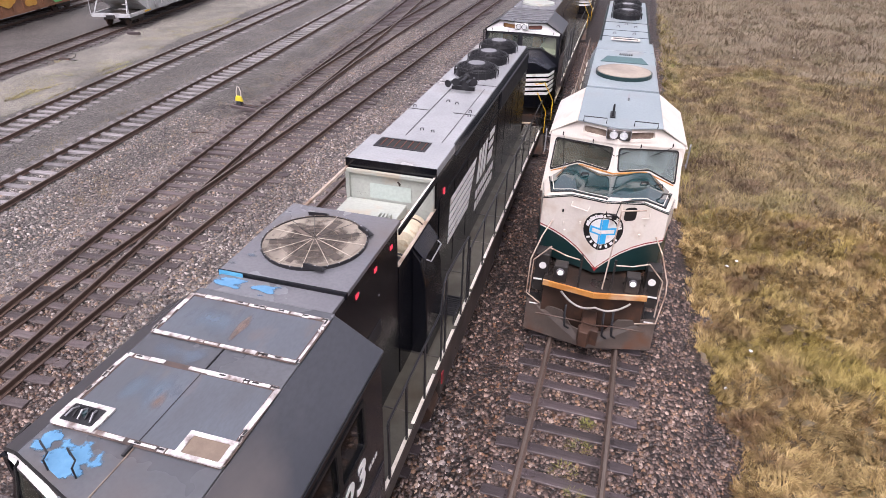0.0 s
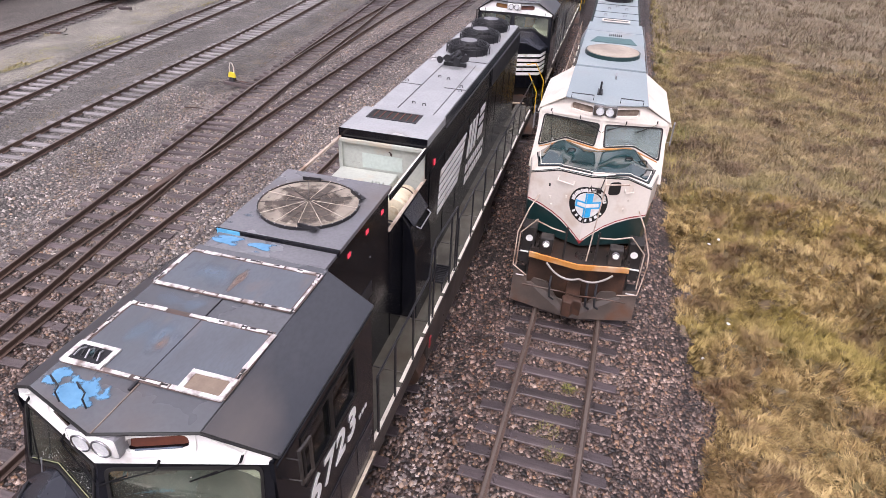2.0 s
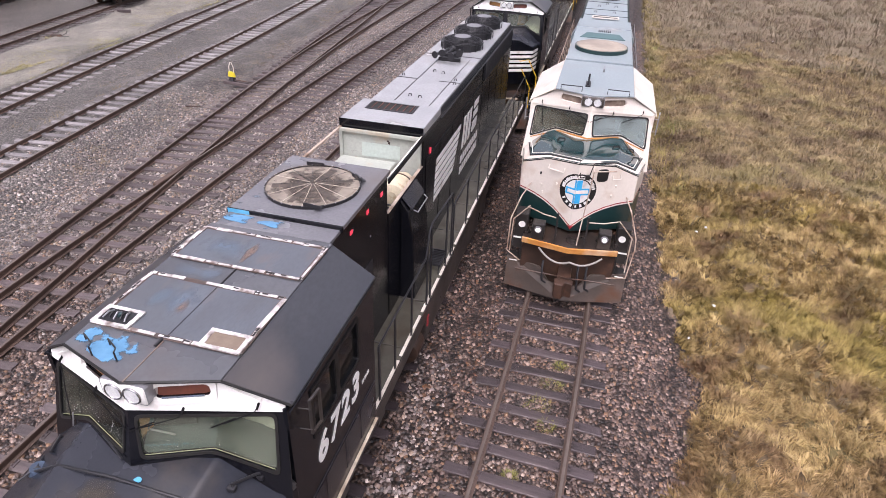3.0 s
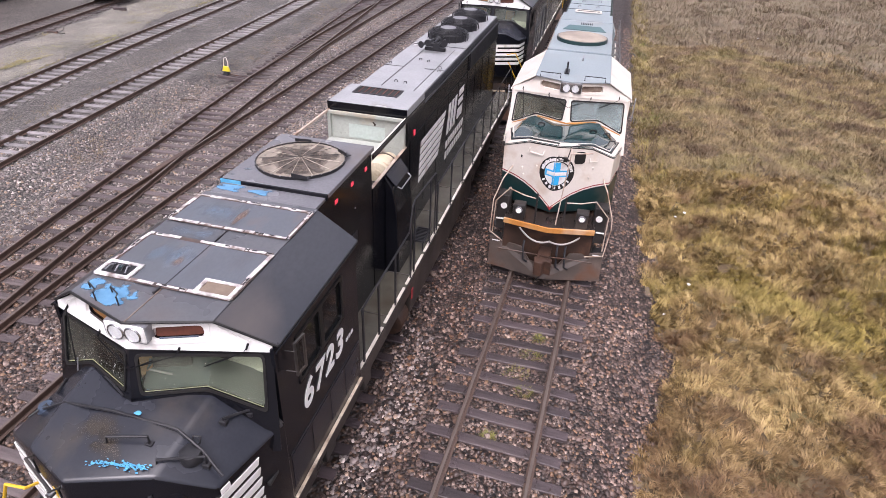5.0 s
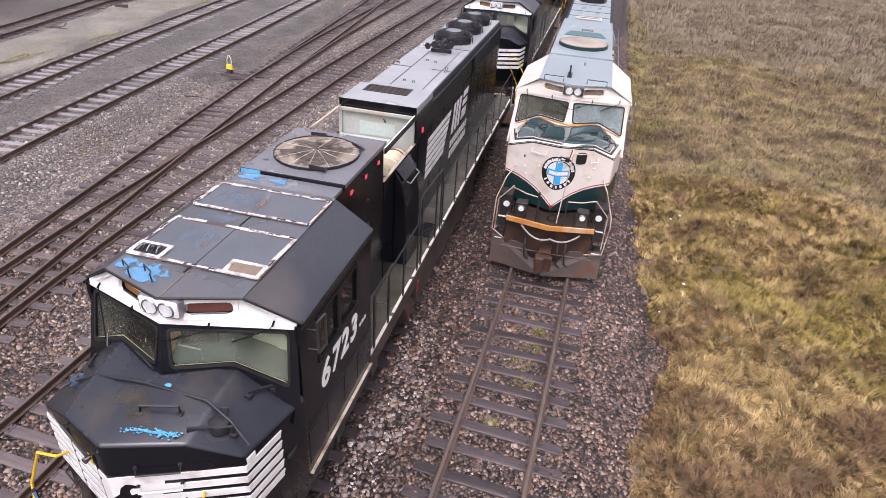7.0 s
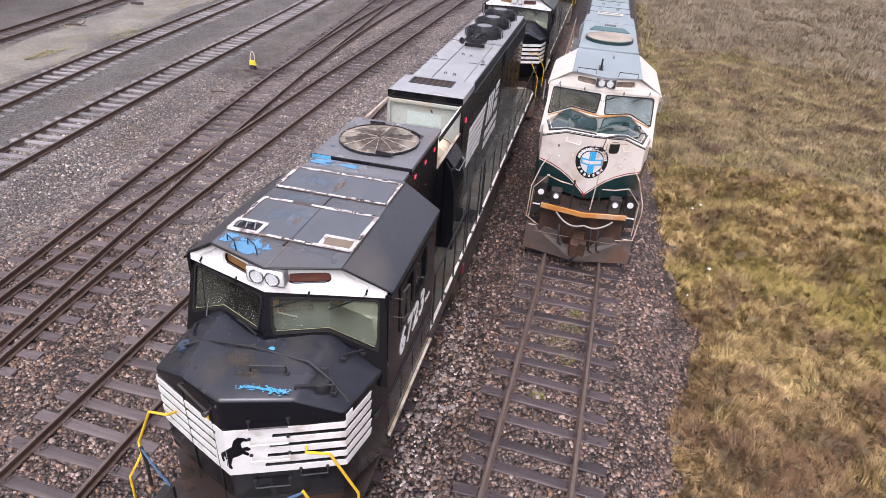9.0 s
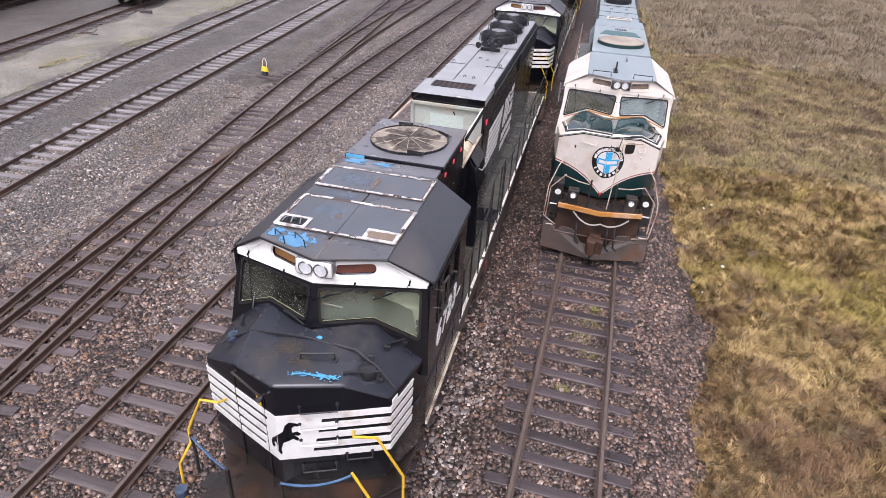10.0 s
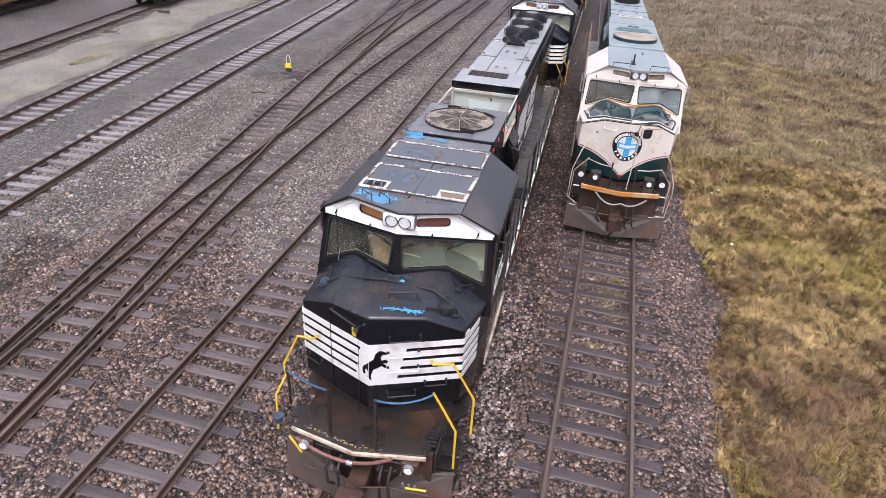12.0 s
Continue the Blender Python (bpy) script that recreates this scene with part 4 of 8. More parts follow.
        part("board_rim", Geo().plate(rounded(rect(0.31, 0.99, 4.51, 4.765), 0.07), [board], lambda a, b, o: place(a, b, o + 0.045), 0.015), WHITE if dark else CREAM, cab)
        if dark:
            part("board_lip", Geo().tube([place(0.44, 4.572, 0.02), place(0.86, 4.572, 0.02)], 0.010, 6), DULLBLUE if s == 1 else SILL, cab)
        if dark:
            part("brow_edge", Geo().tube([(0, cl - 0.008, ROOF - 0.012), (s * 0.935, o1 - 0.008, ROOF - 0.012), (s * 1.53, 2.425, EAVE - 0.005)], 0.016), GASKET, cab, "black rain gutter over the brow")
    hc = Geo().prism([(-0.26, 0, 4.555), (0.26, 0, 4.555), (0.26, 0, 4.795), (-0.26, 0, 4.795)], (0, 0.3, 0))
    hv = 1.925
    for i, p in enumerate(hc.v):
        hc.v[i] = (p[0], p[1] + hv - 0.07, p[2])
    head = part("headlight", hc, WHITE if dark else SILL, lo, "twin headlight in a rounded housing", bevel=0.035, smooth=True, segs=3)
    part("housing_seam", Geo().prism([(u, 1.875, z) for u, z in rounded(rect(-0.270, 0.270, 4.545, 4.804), 0.06)], (0, 0.12, 0)), GREYMETAL, head)
    for u in (-0.108, 0.108):
        lg = Geo().tube([(u + 0.096 * math.cos(t), hv - 0.078, 4.67 + 0.096 * math.sin(t)) for t in np.linspace(0, 2 * math.pi, 29)[:-1]], 0.011, 6, True)
        part("bezel", lg, CHROME, head, "thin chrome ring", smooth=True)
        part("lens", Geo().cyl((u, hv - 0.080, 4.67), (u, hv - 0.05, 4.67), 0.088, 0.092, 24), LENS, head, smooth=True)

    # hood sections behind the cab
    if opened:
        part("hood_cabinet", Geo().box(-0.87, 0.87, 4.92, 7.33, 1.5, 4.80), hood, lo, bevel=0.02)
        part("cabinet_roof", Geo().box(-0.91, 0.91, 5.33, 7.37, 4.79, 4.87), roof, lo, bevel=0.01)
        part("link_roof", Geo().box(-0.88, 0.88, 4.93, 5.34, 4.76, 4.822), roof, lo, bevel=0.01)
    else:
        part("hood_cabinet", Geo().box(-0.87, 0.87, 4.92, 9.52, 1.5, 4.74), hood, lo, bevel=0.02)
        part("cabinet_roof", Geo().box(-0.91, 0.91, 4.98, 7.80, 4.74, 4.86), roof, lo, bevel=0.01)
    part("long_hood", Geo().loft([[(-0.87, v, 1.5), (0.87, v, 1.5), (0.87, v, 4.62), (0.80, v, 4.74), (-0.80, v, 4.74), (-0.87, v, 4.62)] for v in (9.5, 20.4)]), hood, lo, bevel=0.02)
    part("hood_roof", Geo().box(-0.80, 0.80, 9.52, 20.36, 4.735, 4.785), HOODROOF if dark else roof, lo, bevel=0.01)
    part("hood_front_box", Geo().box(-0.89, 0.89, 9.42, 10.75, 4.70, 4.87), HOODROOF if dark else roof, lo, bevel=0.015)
    # walkway, sill, tank
    for s in (-1, 1):
        part("walkway", Geo().box(min(s * 0.86, s * 1.49), max(s * 0.86, s * 1.49), 4.86, 21.25, 1.73, 1.79), WALKWAY, lo, "grimy olive-grey walkway plate")
        part("side_sill", Geo().box(min(s * 1.36, s * 1.485), max(s * 1.36, s * 1.485), 2.36, 21.25, 1.40, 1.73), SILL, lo, bevel=0.008)
        part("cab_ledge", Geo().box(min(s * 1.506, s * 1.562), max(s * 1.506, s * 1.562), 2.36, 4.86, 1.64, 1.70), SILL, lo)
        for k in range(11):
            v0 = 5.0 + 1.46 * k
            part("walkway_seam", Geo().box(min(s * 0.88, s * 1.485), max(s * 0.88, s * 1.485), v0, v0 + 0.03, 1.79, 1.797), SILL, lo)
        part("air_reservoir", Geo().cyl((s * 1.16, 7.36, 0.86), (s * 1.16, 7.86, 0.86), 0.30, 0.30, 24), RUSTY, lo, "rust-brown round end of an air reservoir", bevel=0.03, smooth=True)
    part("fuel_tank", Geo().loft([[(-1.2, v, 0.35), (1.2, v, 0.35), (1.46, v, 0.80), (1.46, v, 1.395), (-1.46, v, 1.395), (-1.46, v, 0.80)] for v in (7.9, 14.2)]), SILL, lo, bevel=0.05)
    part("underframe", Geo().box(-0.7, 0.7, 0.6, 21.2, 0.85, 1.43), SILL, lo)
    dash = Geo().box(-0.028, 0.028, 0, 1.22 if dark else 0.9, 0, 0.012).mesh("edge_dash", DASHWHITE)
    for s in (-1, 1):
        part("ledge_line", Geo().box(min(s * 1.51, s * 1.558), max(s * 1.51, s * 1.558), 2.38, 4.84, 1.70, 1.708), LIP, lo, "worn yellowish line along the cab ledge")
        for k in range(12):
            ob = new("edge_dash", dash)
            ob.parent = lo
            ob.matrix_local = pose(s * 1.465, 4.90 + k * 1.345, 1.79)
    # trucks
    for c in (4.1, 17.4):
        tk = part("truck", Geo().box(-0.6, 0.6, c - 2.0, c + 2.0, 0.55, 0.85), SILL, lo)
        for s in (-1, 1):
            fr = Geo().prism([(s * 1.0, c - 2.35, 0.62), (s * 1.0, c - 1.9, 0.42), (s * 1.0, c + 1.9, 0.42), (s * 1.0, c + 2.35, 0.62), (s * 1.0, c + 2.2, 0.95), (s * 1.0, c - 2.2, 0.95)], (s * 0.16, 0, 0))
            for dv in (-1.75, 0, 1.75):
                fr.box(min(s * 1.1, s * 1.24), max(s * 1.1, s * 1.24), c + dv - 0.2, c + dv + 0.2, 0.5, 0.86)
            part("side_frame", fr, SILL, tk, bevel=0.03)
            for dv in (-1.75, 0, 1.75):
                w = Geo().cyl((s * 0.69, c + dv, 0.68), (s * 0.82, c + dv, 0.68), 0.51, 0.51, 28)
                w.cyl((s * 0.66, c + dv, 0.68), (s * 0.69, c + dv, 0.68), 0.54, 0.54, 28)
                part("wheel", w, RUSTY, tk)

    # pilot: deck, drop plate, plow, coupler
    du = -0.10 if dark else 0.0
    deck = [(-1.13 + du, 0.22), (du, 0.0), (1.13 + du, 0.22), (1.16, 0.95), (1.47, 1.3), (1.47, 2.3), (-1.47, 2.3), (-1.47, 1.3), (-1.16, 0.95)]
    dz = 0.0 if dark else 0.23
    part("pilot_deck", Geo().prism([(u, v, 1.43 + dz) for u, v in deck], (0, 0, 0.06)), DECK, lo, bevel=0.01)
    lip = Geo()
    for s in (-1, 1):
        lip.prism([(du, -0.015, 1.43 if dark else 1.585), (s * 1.14 + du, 0.205, 1.43 if dark else 1.585), (s * 1.14 + du, 0.205, 1.495 + dz), (du, -0.015, 1.495 + dz)], (0, -0.045, 0))
    part("deck_lip", lip, LIP if dark else ORANGE, lo, "worn pale deck edge" if dark else "orange rusty deck edge", bevel=0.008)
    part("pilot_plate", Geo().prism([(-1.12, 0.30, 0.35), (1.12, 0.30, 0.35), (1.12, 0.30, 1.43 + dz), (-1.12, 0.30, 1.43 + dz)], (0, 0.08, 0)), RUSTY, lo)
    for s in (-1, 1):
        pl = Geo().prism([(0.0, -0.10, 0.22), (s * 1.47, 0.26, 0.22), (s * 1.47, 0.42, 0.98), (s * 0.62, 0.22, 0.92), (s * 0.36, 0.12, 0.60), (0, 0.02, 0.56)], (0, 0.05, 0))
        part("plow_blade", pl, PLOW, lo, "worn brown plow blade", bevel=0.008)
        st = Geo()
        for k, z in enumerate((0.55, 0.85, 1.15)):
            st.box(min(s * 1.16, s * 1.5), max(s * 1.16, s * 1.5), 0.42 + 0.12 * k, 0.70 + 0.12 * k, z, z + 0.04)
        st.box(min(s * 1.14, s * 1.17), max(s * 1.14, s * 1.17), 0.36, 1.1, 0.45, 1.43)
        part("step", st, SILL, lo)
        # ditch light on its bracket
        dl = part("ditch_light", Geo().box(s * 0.88 - 0.21, s * 0.88 + 0.07, 0.04, 0.26, 1.20, 1.425) if dark else Geo().box(s * 0.78 - 0.15, s * 0.78 + 0.15, 0.16, 0.44, 1.72, 2.14), RUSTY if dark else SILL, lo, bevel=0.02)
        c = Vector((s * 0.88 - 0.07, -0.01, 1.36)) if dark else Vector((s * 0.78, 0.15, 2.00))
        part("bezel", Geo().cyl(c + Vector((0, -0.03, 0)), c + Vector((0, 0.03, 0)), 0.085, 0.09, 24), GREYMETAL, dl, smooth=True)
        part("lens", Geo().cyl(c + Vector((0, -0.037, 0)), c + Vector((0, 0, 0)), 0.055, 0.055, 24), LAMP, dl, "glowing warm white lens", smooth=True)
    cp = Geo().box(-0.16, 0.16, -0.42, 0.35, 0.72, 1.0)
    cp.prism([(-0.2, -0.62, 0.66), (0.0, -0.66, 0.66), (0.05, -0.5, 0.66), (0.22, -0.55, 0.66), (0.22, -0.35, 0.66), (-0.22, -0.35, 0.66)], (0, 0, 0.4))
    part("coupler", cp, RUSTY, lo, bevel=0.025)
    return lo


def under(lo, name):
    return next(o for o in lo.children_recursive if o.name.split(".")[0] == name)


DARK1 = pose(-3.50, 0.42, 0, 0, 0, 1.23)
CREAM1 = pose(0.31, 11.60, 0, 0, 0, 1.85)
front_loco = locomotive(DARK1, "dark", "black freight locomotive with white-striped nose and an opened hood", opened=True)
second_loco = locomotive(DARK1 @ pose(0, 22.3, 0), "dark", "black freight locomotive coupled behind another")
cream_loco = locomotive(CREAM1, "cream", "cream and dark green freight locomotive with rusty pilot")

# ---------------------------------------------------------------- details of the locomotives
def nose_map(a, z, o=0.0):
    """A point on the nose wall: a runs along the wall from the middle crease, to the right where positive."""
    side = 1 if a >= 0 else -1
    r = abs(a)
    for i in range(3):
        place, ln = facet(i, side)
        if r <= ln or i == 2:
            return place(r, z, o)
        r -= ln


F0, F1 = facet(0)[1], facet(1)[1]
F0L, F1L = facet(0, -1)[1], facet(1, -1)[1]


def nose_strip(g, a0, a1, z0, z1, o=0.012, slant0=0.0, slant1=0.0):
    """A painted strip round the nose between a0 and a1, bent at the creases."""
    cuts = sorted({a0, a1, *[c for c in (-F0L - F1L, -F0L, 0.0, F0, F0 + F1) if a0 < c < a1]})
    loops = []
    for p in cuts:
        s = slant0 if p == a0 else slant1 if p == a1 else 0
        loops.append([nose_map(p, z0, 0.001), nose_map(p, z0, o), nose_map(p + s, z1, o), nose_map(p + s, z1, 0.001)])
    g.loft(loops)


def stripe_nose(lo):
    nose = under(lo, "nose")
    z0, z1, n = 2.33, 3.15, 5
    w = 0.108
    gap = (z1 - z0 - n * w) / (n - 1)
    block = Geo()
    nose_strip(block, -0.28, 0.42, z0, z1, slant0=0.14, slant1=0.2)
    part("emblem_field", block, WHITE, nose, "white painted field on the nose crease")
    for k in range(n):
        b = z0 + k * (w + gap)
        g = Geo()
        nose_strip(g, 0.40 + 0.04 * k, F0 + F1 + 0.60, b, b + w, 0.013, 0, 0.03)
        part("white_stripe", g, WHITE, nose)
        g = Geo()
        nose_strip(g, -F0L - 0.02, -0.26 + 0.03 * k, b, b + w, 0.013)
        part("white_stripe", g, WHITE, nose)
        g = Geo()
        nose_strip(g, -F0L - F1L - 0.35, -F0L - 0.045, b, b + w, 0.013)
        part("white_stripe", g, WHITE, nose)
    em = [(-0.16, 2.55), (-0.12, 2.50), (-0.08, 2.55), (-0.10, 2.62), (-0.05, 2.68), (0.0, 2.62), (-0.02, 2.48), (0.03, 2.40), (0.06, 2.42), (0.04, 2.50), (0.09, 2.66),
          (0.20, 2.70), (0.27, 2.74), (0.36, 2.68), (0.38, 2.74), (0.30, 2.82), (0.38, 2.80), (0.42, 2.84), (0.36, 2.90), (0.27, 2.88), (0.26, 2.98), (0.31, 3.03), (0.38, 3.02), (0.40, 3.06),
          (0.30, 3.11), (0.22, 3.12), (0.14, 3.05), (0.10, 2.92), (0.0, 2.86), (-0.06, 2.78), (-0.13, 2.72), (-0.17, 2.64)]
    em = [((a - 0.12) * 0.72 + 0.12, (z - 2.76) * 0.80 + 2.74) for a, z in em]
    g = Geo()
    em = [(a - 0.03, z) for a, z in em]
    for side in (-1, 1):
        half = []
        for (a, z), (c, d) in zip(em, em[1:] + em[:1]):
            if a * side >= 0:
                half.append((a, z))
            if a * c < 0:
                half.append((side * 1e-5, z + (d - z) * a / (a - c)))
        g.plate(half, [], lambda a, b, o: nose_map(a, b, 0.016 + o), 0.006)
    part("emblem", g, BLACK, nose, "plain black emblem shape")
    return nose


def stanchion_rail(lo, s, pts, material, bottoms, name="handrail", r=0.018):
    """A side rail on posts; pts (v, z), bottoms: (v, z) of the posts' feet."""
    g = Geo().tube([(s * 1.48, v, z) for v, z in pts], r)
    h = part(name, g, material, lo, smooth=True)
    vs, zs = [p[0] for p in pts], [p[1] for p in pts]
    for v, z in bottoms:
        part("stanchion", Geo().box(s * 1.48 - 0.012, s * 1.48 + 0.012, v - 0.03, v + 0.03, z, float(np.interp(v, vs, zs))), material if material != YELLOW else WIRE, h)


def side_rails(lo, s, material):
    stanchion_rail(lo, s, [(5.10, 2.86), (5.14, 2.95), (7.74, 2.96), (7.95, 3.44), (8.15, 3.52), (9.72, 3.40), (9.80, 3.36), (9.80, 3.02)], material,
                   [(5.14, 1.70), (5.91, 1.70), (6.85, 1.70), (7.85, 1.70), (8.1, 1.70), (9.33, 1.70), (9.78, 1.79)])
    stanchion_rail(lo, s, [(9.92, 2.90), (9.94, 3.02), (20.5, 2.98), (20.95, 2.6)], material, [(v, 1.70) for v in np.arange(9.96, 20.9, 1.36)])


def roof_fan(lo, u, v, r=0.60, z=4.78):
    """Radiator fan under its concentric wire guard."""
    f = part("radiator_fan", Geo().ring((u, v, z), r * 0.86, r * 0.93, 0.26, 40), WIRE, lo, "black radiator fan under a domed wire guard")
    part("fan_well", Geo().cyl((u, v, z + 0.02), (u, v, z + 0.05), r * 0.86, r * 0.86, 32), DARK, f)
    for k in range(9):
        rr = r * (0.44 + 0.58 * k / 8)
        zz = z + 0.33 - 0.13 * (k / 8) ** 2
        part("guard_ring", Geo().tube([(u + rr * math.cos(a), v + rr * math.sin(a), zz) for a in np.linspace(0, 2 * math.pi, 33)[:-1]], 0.013, 5, True), WIRE, f)
    for k in range(20):
        a = 2 * math.pi * k / 20
        part("guard_rib", Geo().tube([(u + rr * math.cos(a), v + rr * math.sin(a), zz) for rr, zz in ((r * 0.40, z + 0.33), (r * 0.80, z + 0.285), (r * 1.02, z + 0.19), (r * 1.02, z))], 0.013, 4), WIRE, f)
    part("hub_cap", Geo().cyl((u, v, z + 0.27), (u, v, z + 0.345), r * 0.42, r * 0.39, 28), GREYMETAL, f, "pale round hub cap", smooth=True)
    for k in range(8):
        a = 2 * math.pi * k / 8
        c, s_ = math.cos(a), math.sin(a)
        part("fan_blade", Geo().prism([(u + c * .2 - s_ * .05, v + s_ * .2 + c * .05, z + .10), (u + c * .5 - s_ * .07, v + s_ * .5 + c * .07, z + .10), (u + c * .5 + s_ * .07, v + s_ * .5 - c * .07, z + .18), (u + c * .2 + s_ * .05, v + s_ * .2 - c * .05, z + .18)], (0, 0, .01)), WIRE, f)


def horns(lo, u, v, z=4.78):
    h = part("horn", Geo().box(u - 0.30, u + 0.30, v - 0.05, v + 0.05, z, z + 0.10), WIRE, lo, "black five-chime air horn cluster")
    for du, dv, dz, back in ((-0.3, -0.34, .22, 1), (-0.1, -0.42, .30, 1), (0.12, -0.40, .22, 1), (0.3, -0.30, .30, 1), (0.0, 0.3, .26, -1)):
        g = Geo().cyl((u + du * .8, v + 0.12 * back, z + dz), (u + du, v + dv * 0.75, z + dz), 0.028, 0.045, 14)
        g.cyl((u + du, v + dv * 0.75, z + dz), (u + du * 1.1, v + dv, z + dz), 0.05, 0.095, 16)
        part("trumpet", g, WIRE, h, smooth=True)


def front_rails(lo, material, dark):
    """Rails and posts round the pilot deck."""
    if dark:
        runs = [[(0.86, 1.0, 2.77), (0.90, 0.90, 2.78), (1.23, 0.90, 2.87), (1.60, 0.92, 2.22), (1.61, 0.92, 1.43)],
                [(1.03, 0.50, 2.58), (1.22, 0.50, 2.24), (1.42, 0.50, 1.87), (1.43, 0.50, 1.02)],
                [(-1.08, 1.05, 2.74), (-1.12, 0.92, 2.79), (-1.38, 0.90, 2.79), (-1.67, 0.88, 2.13), (-1.60, 0.80, 1.98), (-1.72, 0.62, 1.67), (-1.74, 0.60, 0.85)],
                [(0.78, -0.06, 0.98), (1.12, -0.02, 0.98)],
                [(-1.22, 0.05, 1.42), (-1.0, 0.0, 1.16)]]
    else:
        runs = [[(1.15, 1.10, 2.70), (1.28, 0.55, 2.62), (1.50, 0.42, 2.0), (1.53, 0.40, 1.7), (1.45, 0.30, 0.95), (1.0, 0.2, 0.92)],
                [(1.05, 0.30, 2.45), (1.42, 0.50, 1.95), (1.42, 0.48, 1.0)],
                [(-1.15, 1.10, 2.75), (-1.30, 0.62, 2.60), (-1.48, 0.45, 2.05), (-1.50, 0.40, 1.15), (-1.15, 0.28, 0.98)],
                [(-1.05, 0.35, 2.50), (-1.42, 0.5, 2.0), (-1.44, 0.48, 1.1)],
                [(0.26, 0.62, 3.60), (0.28, 0.42, 3.55), (0.16, 0.12, 1.75)],
                [(0.28, 0.42, 3.55), (0.78, 0.60, 3.55)],
                [(-1.10, 0.30, 2.50), (-0.70, 0.18, 2.42), (-0.40, 0.12, 2.40)],
                [(1.05, 0.30, 2.45), (0.70, 0.18, 2.40), (0.36, 0.12, 2.40)]]
    for r in runs:
        part("grab_rail", Geo().tube(r, 0.020 if dark else 0.016, 8), material, lo, "", smooth=True)
    if dark:
        part("deck_post", Geo().tube([(-1.60, 0.82, 2.10), (-1.56, 0.80, 1.75), (-1.56, 0.78, 1.35)], 0.026, 8), SILL, lo)
    for u in (-0.52, 0.23) if dark else (-0.36, 0.34):
        part("deck_post", Geo().box(u - 0.022, u + 0.022, 0.08, 0.12, 1.49 if dark else 1.72, 2.58 if dark else 2.55), SILL, lo)


def sag(p, q, drop, n=10):
    p, q = Vector(p), Vector(q)
    return [p.lerp(q, i / n) - Vector((0, 0, drop * 4 * (i / n) * (1 - i / n))) for i in range(n + 1)]


def bent_sheet(name, loop, place, o, material, parent, label="", t=0.005):
    """A thin painted patch or plate laid on a mapped face."""
    return part(name, Geo().plate(loop, [], lambda a, b, d: place(a, b, o + d), t), material, parent, label)


def on_roof(z):
    return lambda a, b, d=0.0: Vector((a, b, z + d))


def blotch(cu, cv, ru, rv, seed, n=22, rough=0.35):
    rnd = random.Random(seed)
    k = [rnd.uniform(1 - rough, 1 + rough) for _ in range(n)]
    k = [(k[i - 1] + 2 * k[i] + k[(i + 1) % n]) / 4 for i in range(n)]
    return [(cu + ru * k[i] * math.cos(2 * math.pi * i / n), cv + rv * k[i] * math.sin(2 * math.pi * i / n)) for i in range(n)]


# the front black locomotive
lo = front_loco
nose = stripe_nose(lo)
for l_ in (front_loco, second_loco):
    ns_ = under(l_, "nose")
    ns_.data.materials.append(NOSETOP)
    # Upward facets take the paler black with the painted sky sheen.
    for poly in ns_.data.polygons:
        if poly.normal.z > 0.45 and poly.center.z > 3.0:
            poly.material_index = 1
cab = under(lo, "cab")
nose.data.calc_loop_triangles()
dark_bvh = BVHTree.FromPolygons([v.co.copy() for v in nose.data.vertices], [tuple(t.vertices) for t in nose.data.loop_triangles])


def NTOP(u, v):
    """Height of the nose top at a point of the plan."""
    hit = dark_bvh.ray_cast(Vector((u, v, 6)), Vector((0, 0, -1)))[0]
    return hit.z if hit else 3.3


front_rails(lo, YELLOW, True)
side_rails(lo, 1, WIRE)
side_rails(lo, -1, WIRE)

# hatch frames of torn white sealing tape on the cab roof
TOP = ROOF + 0.002


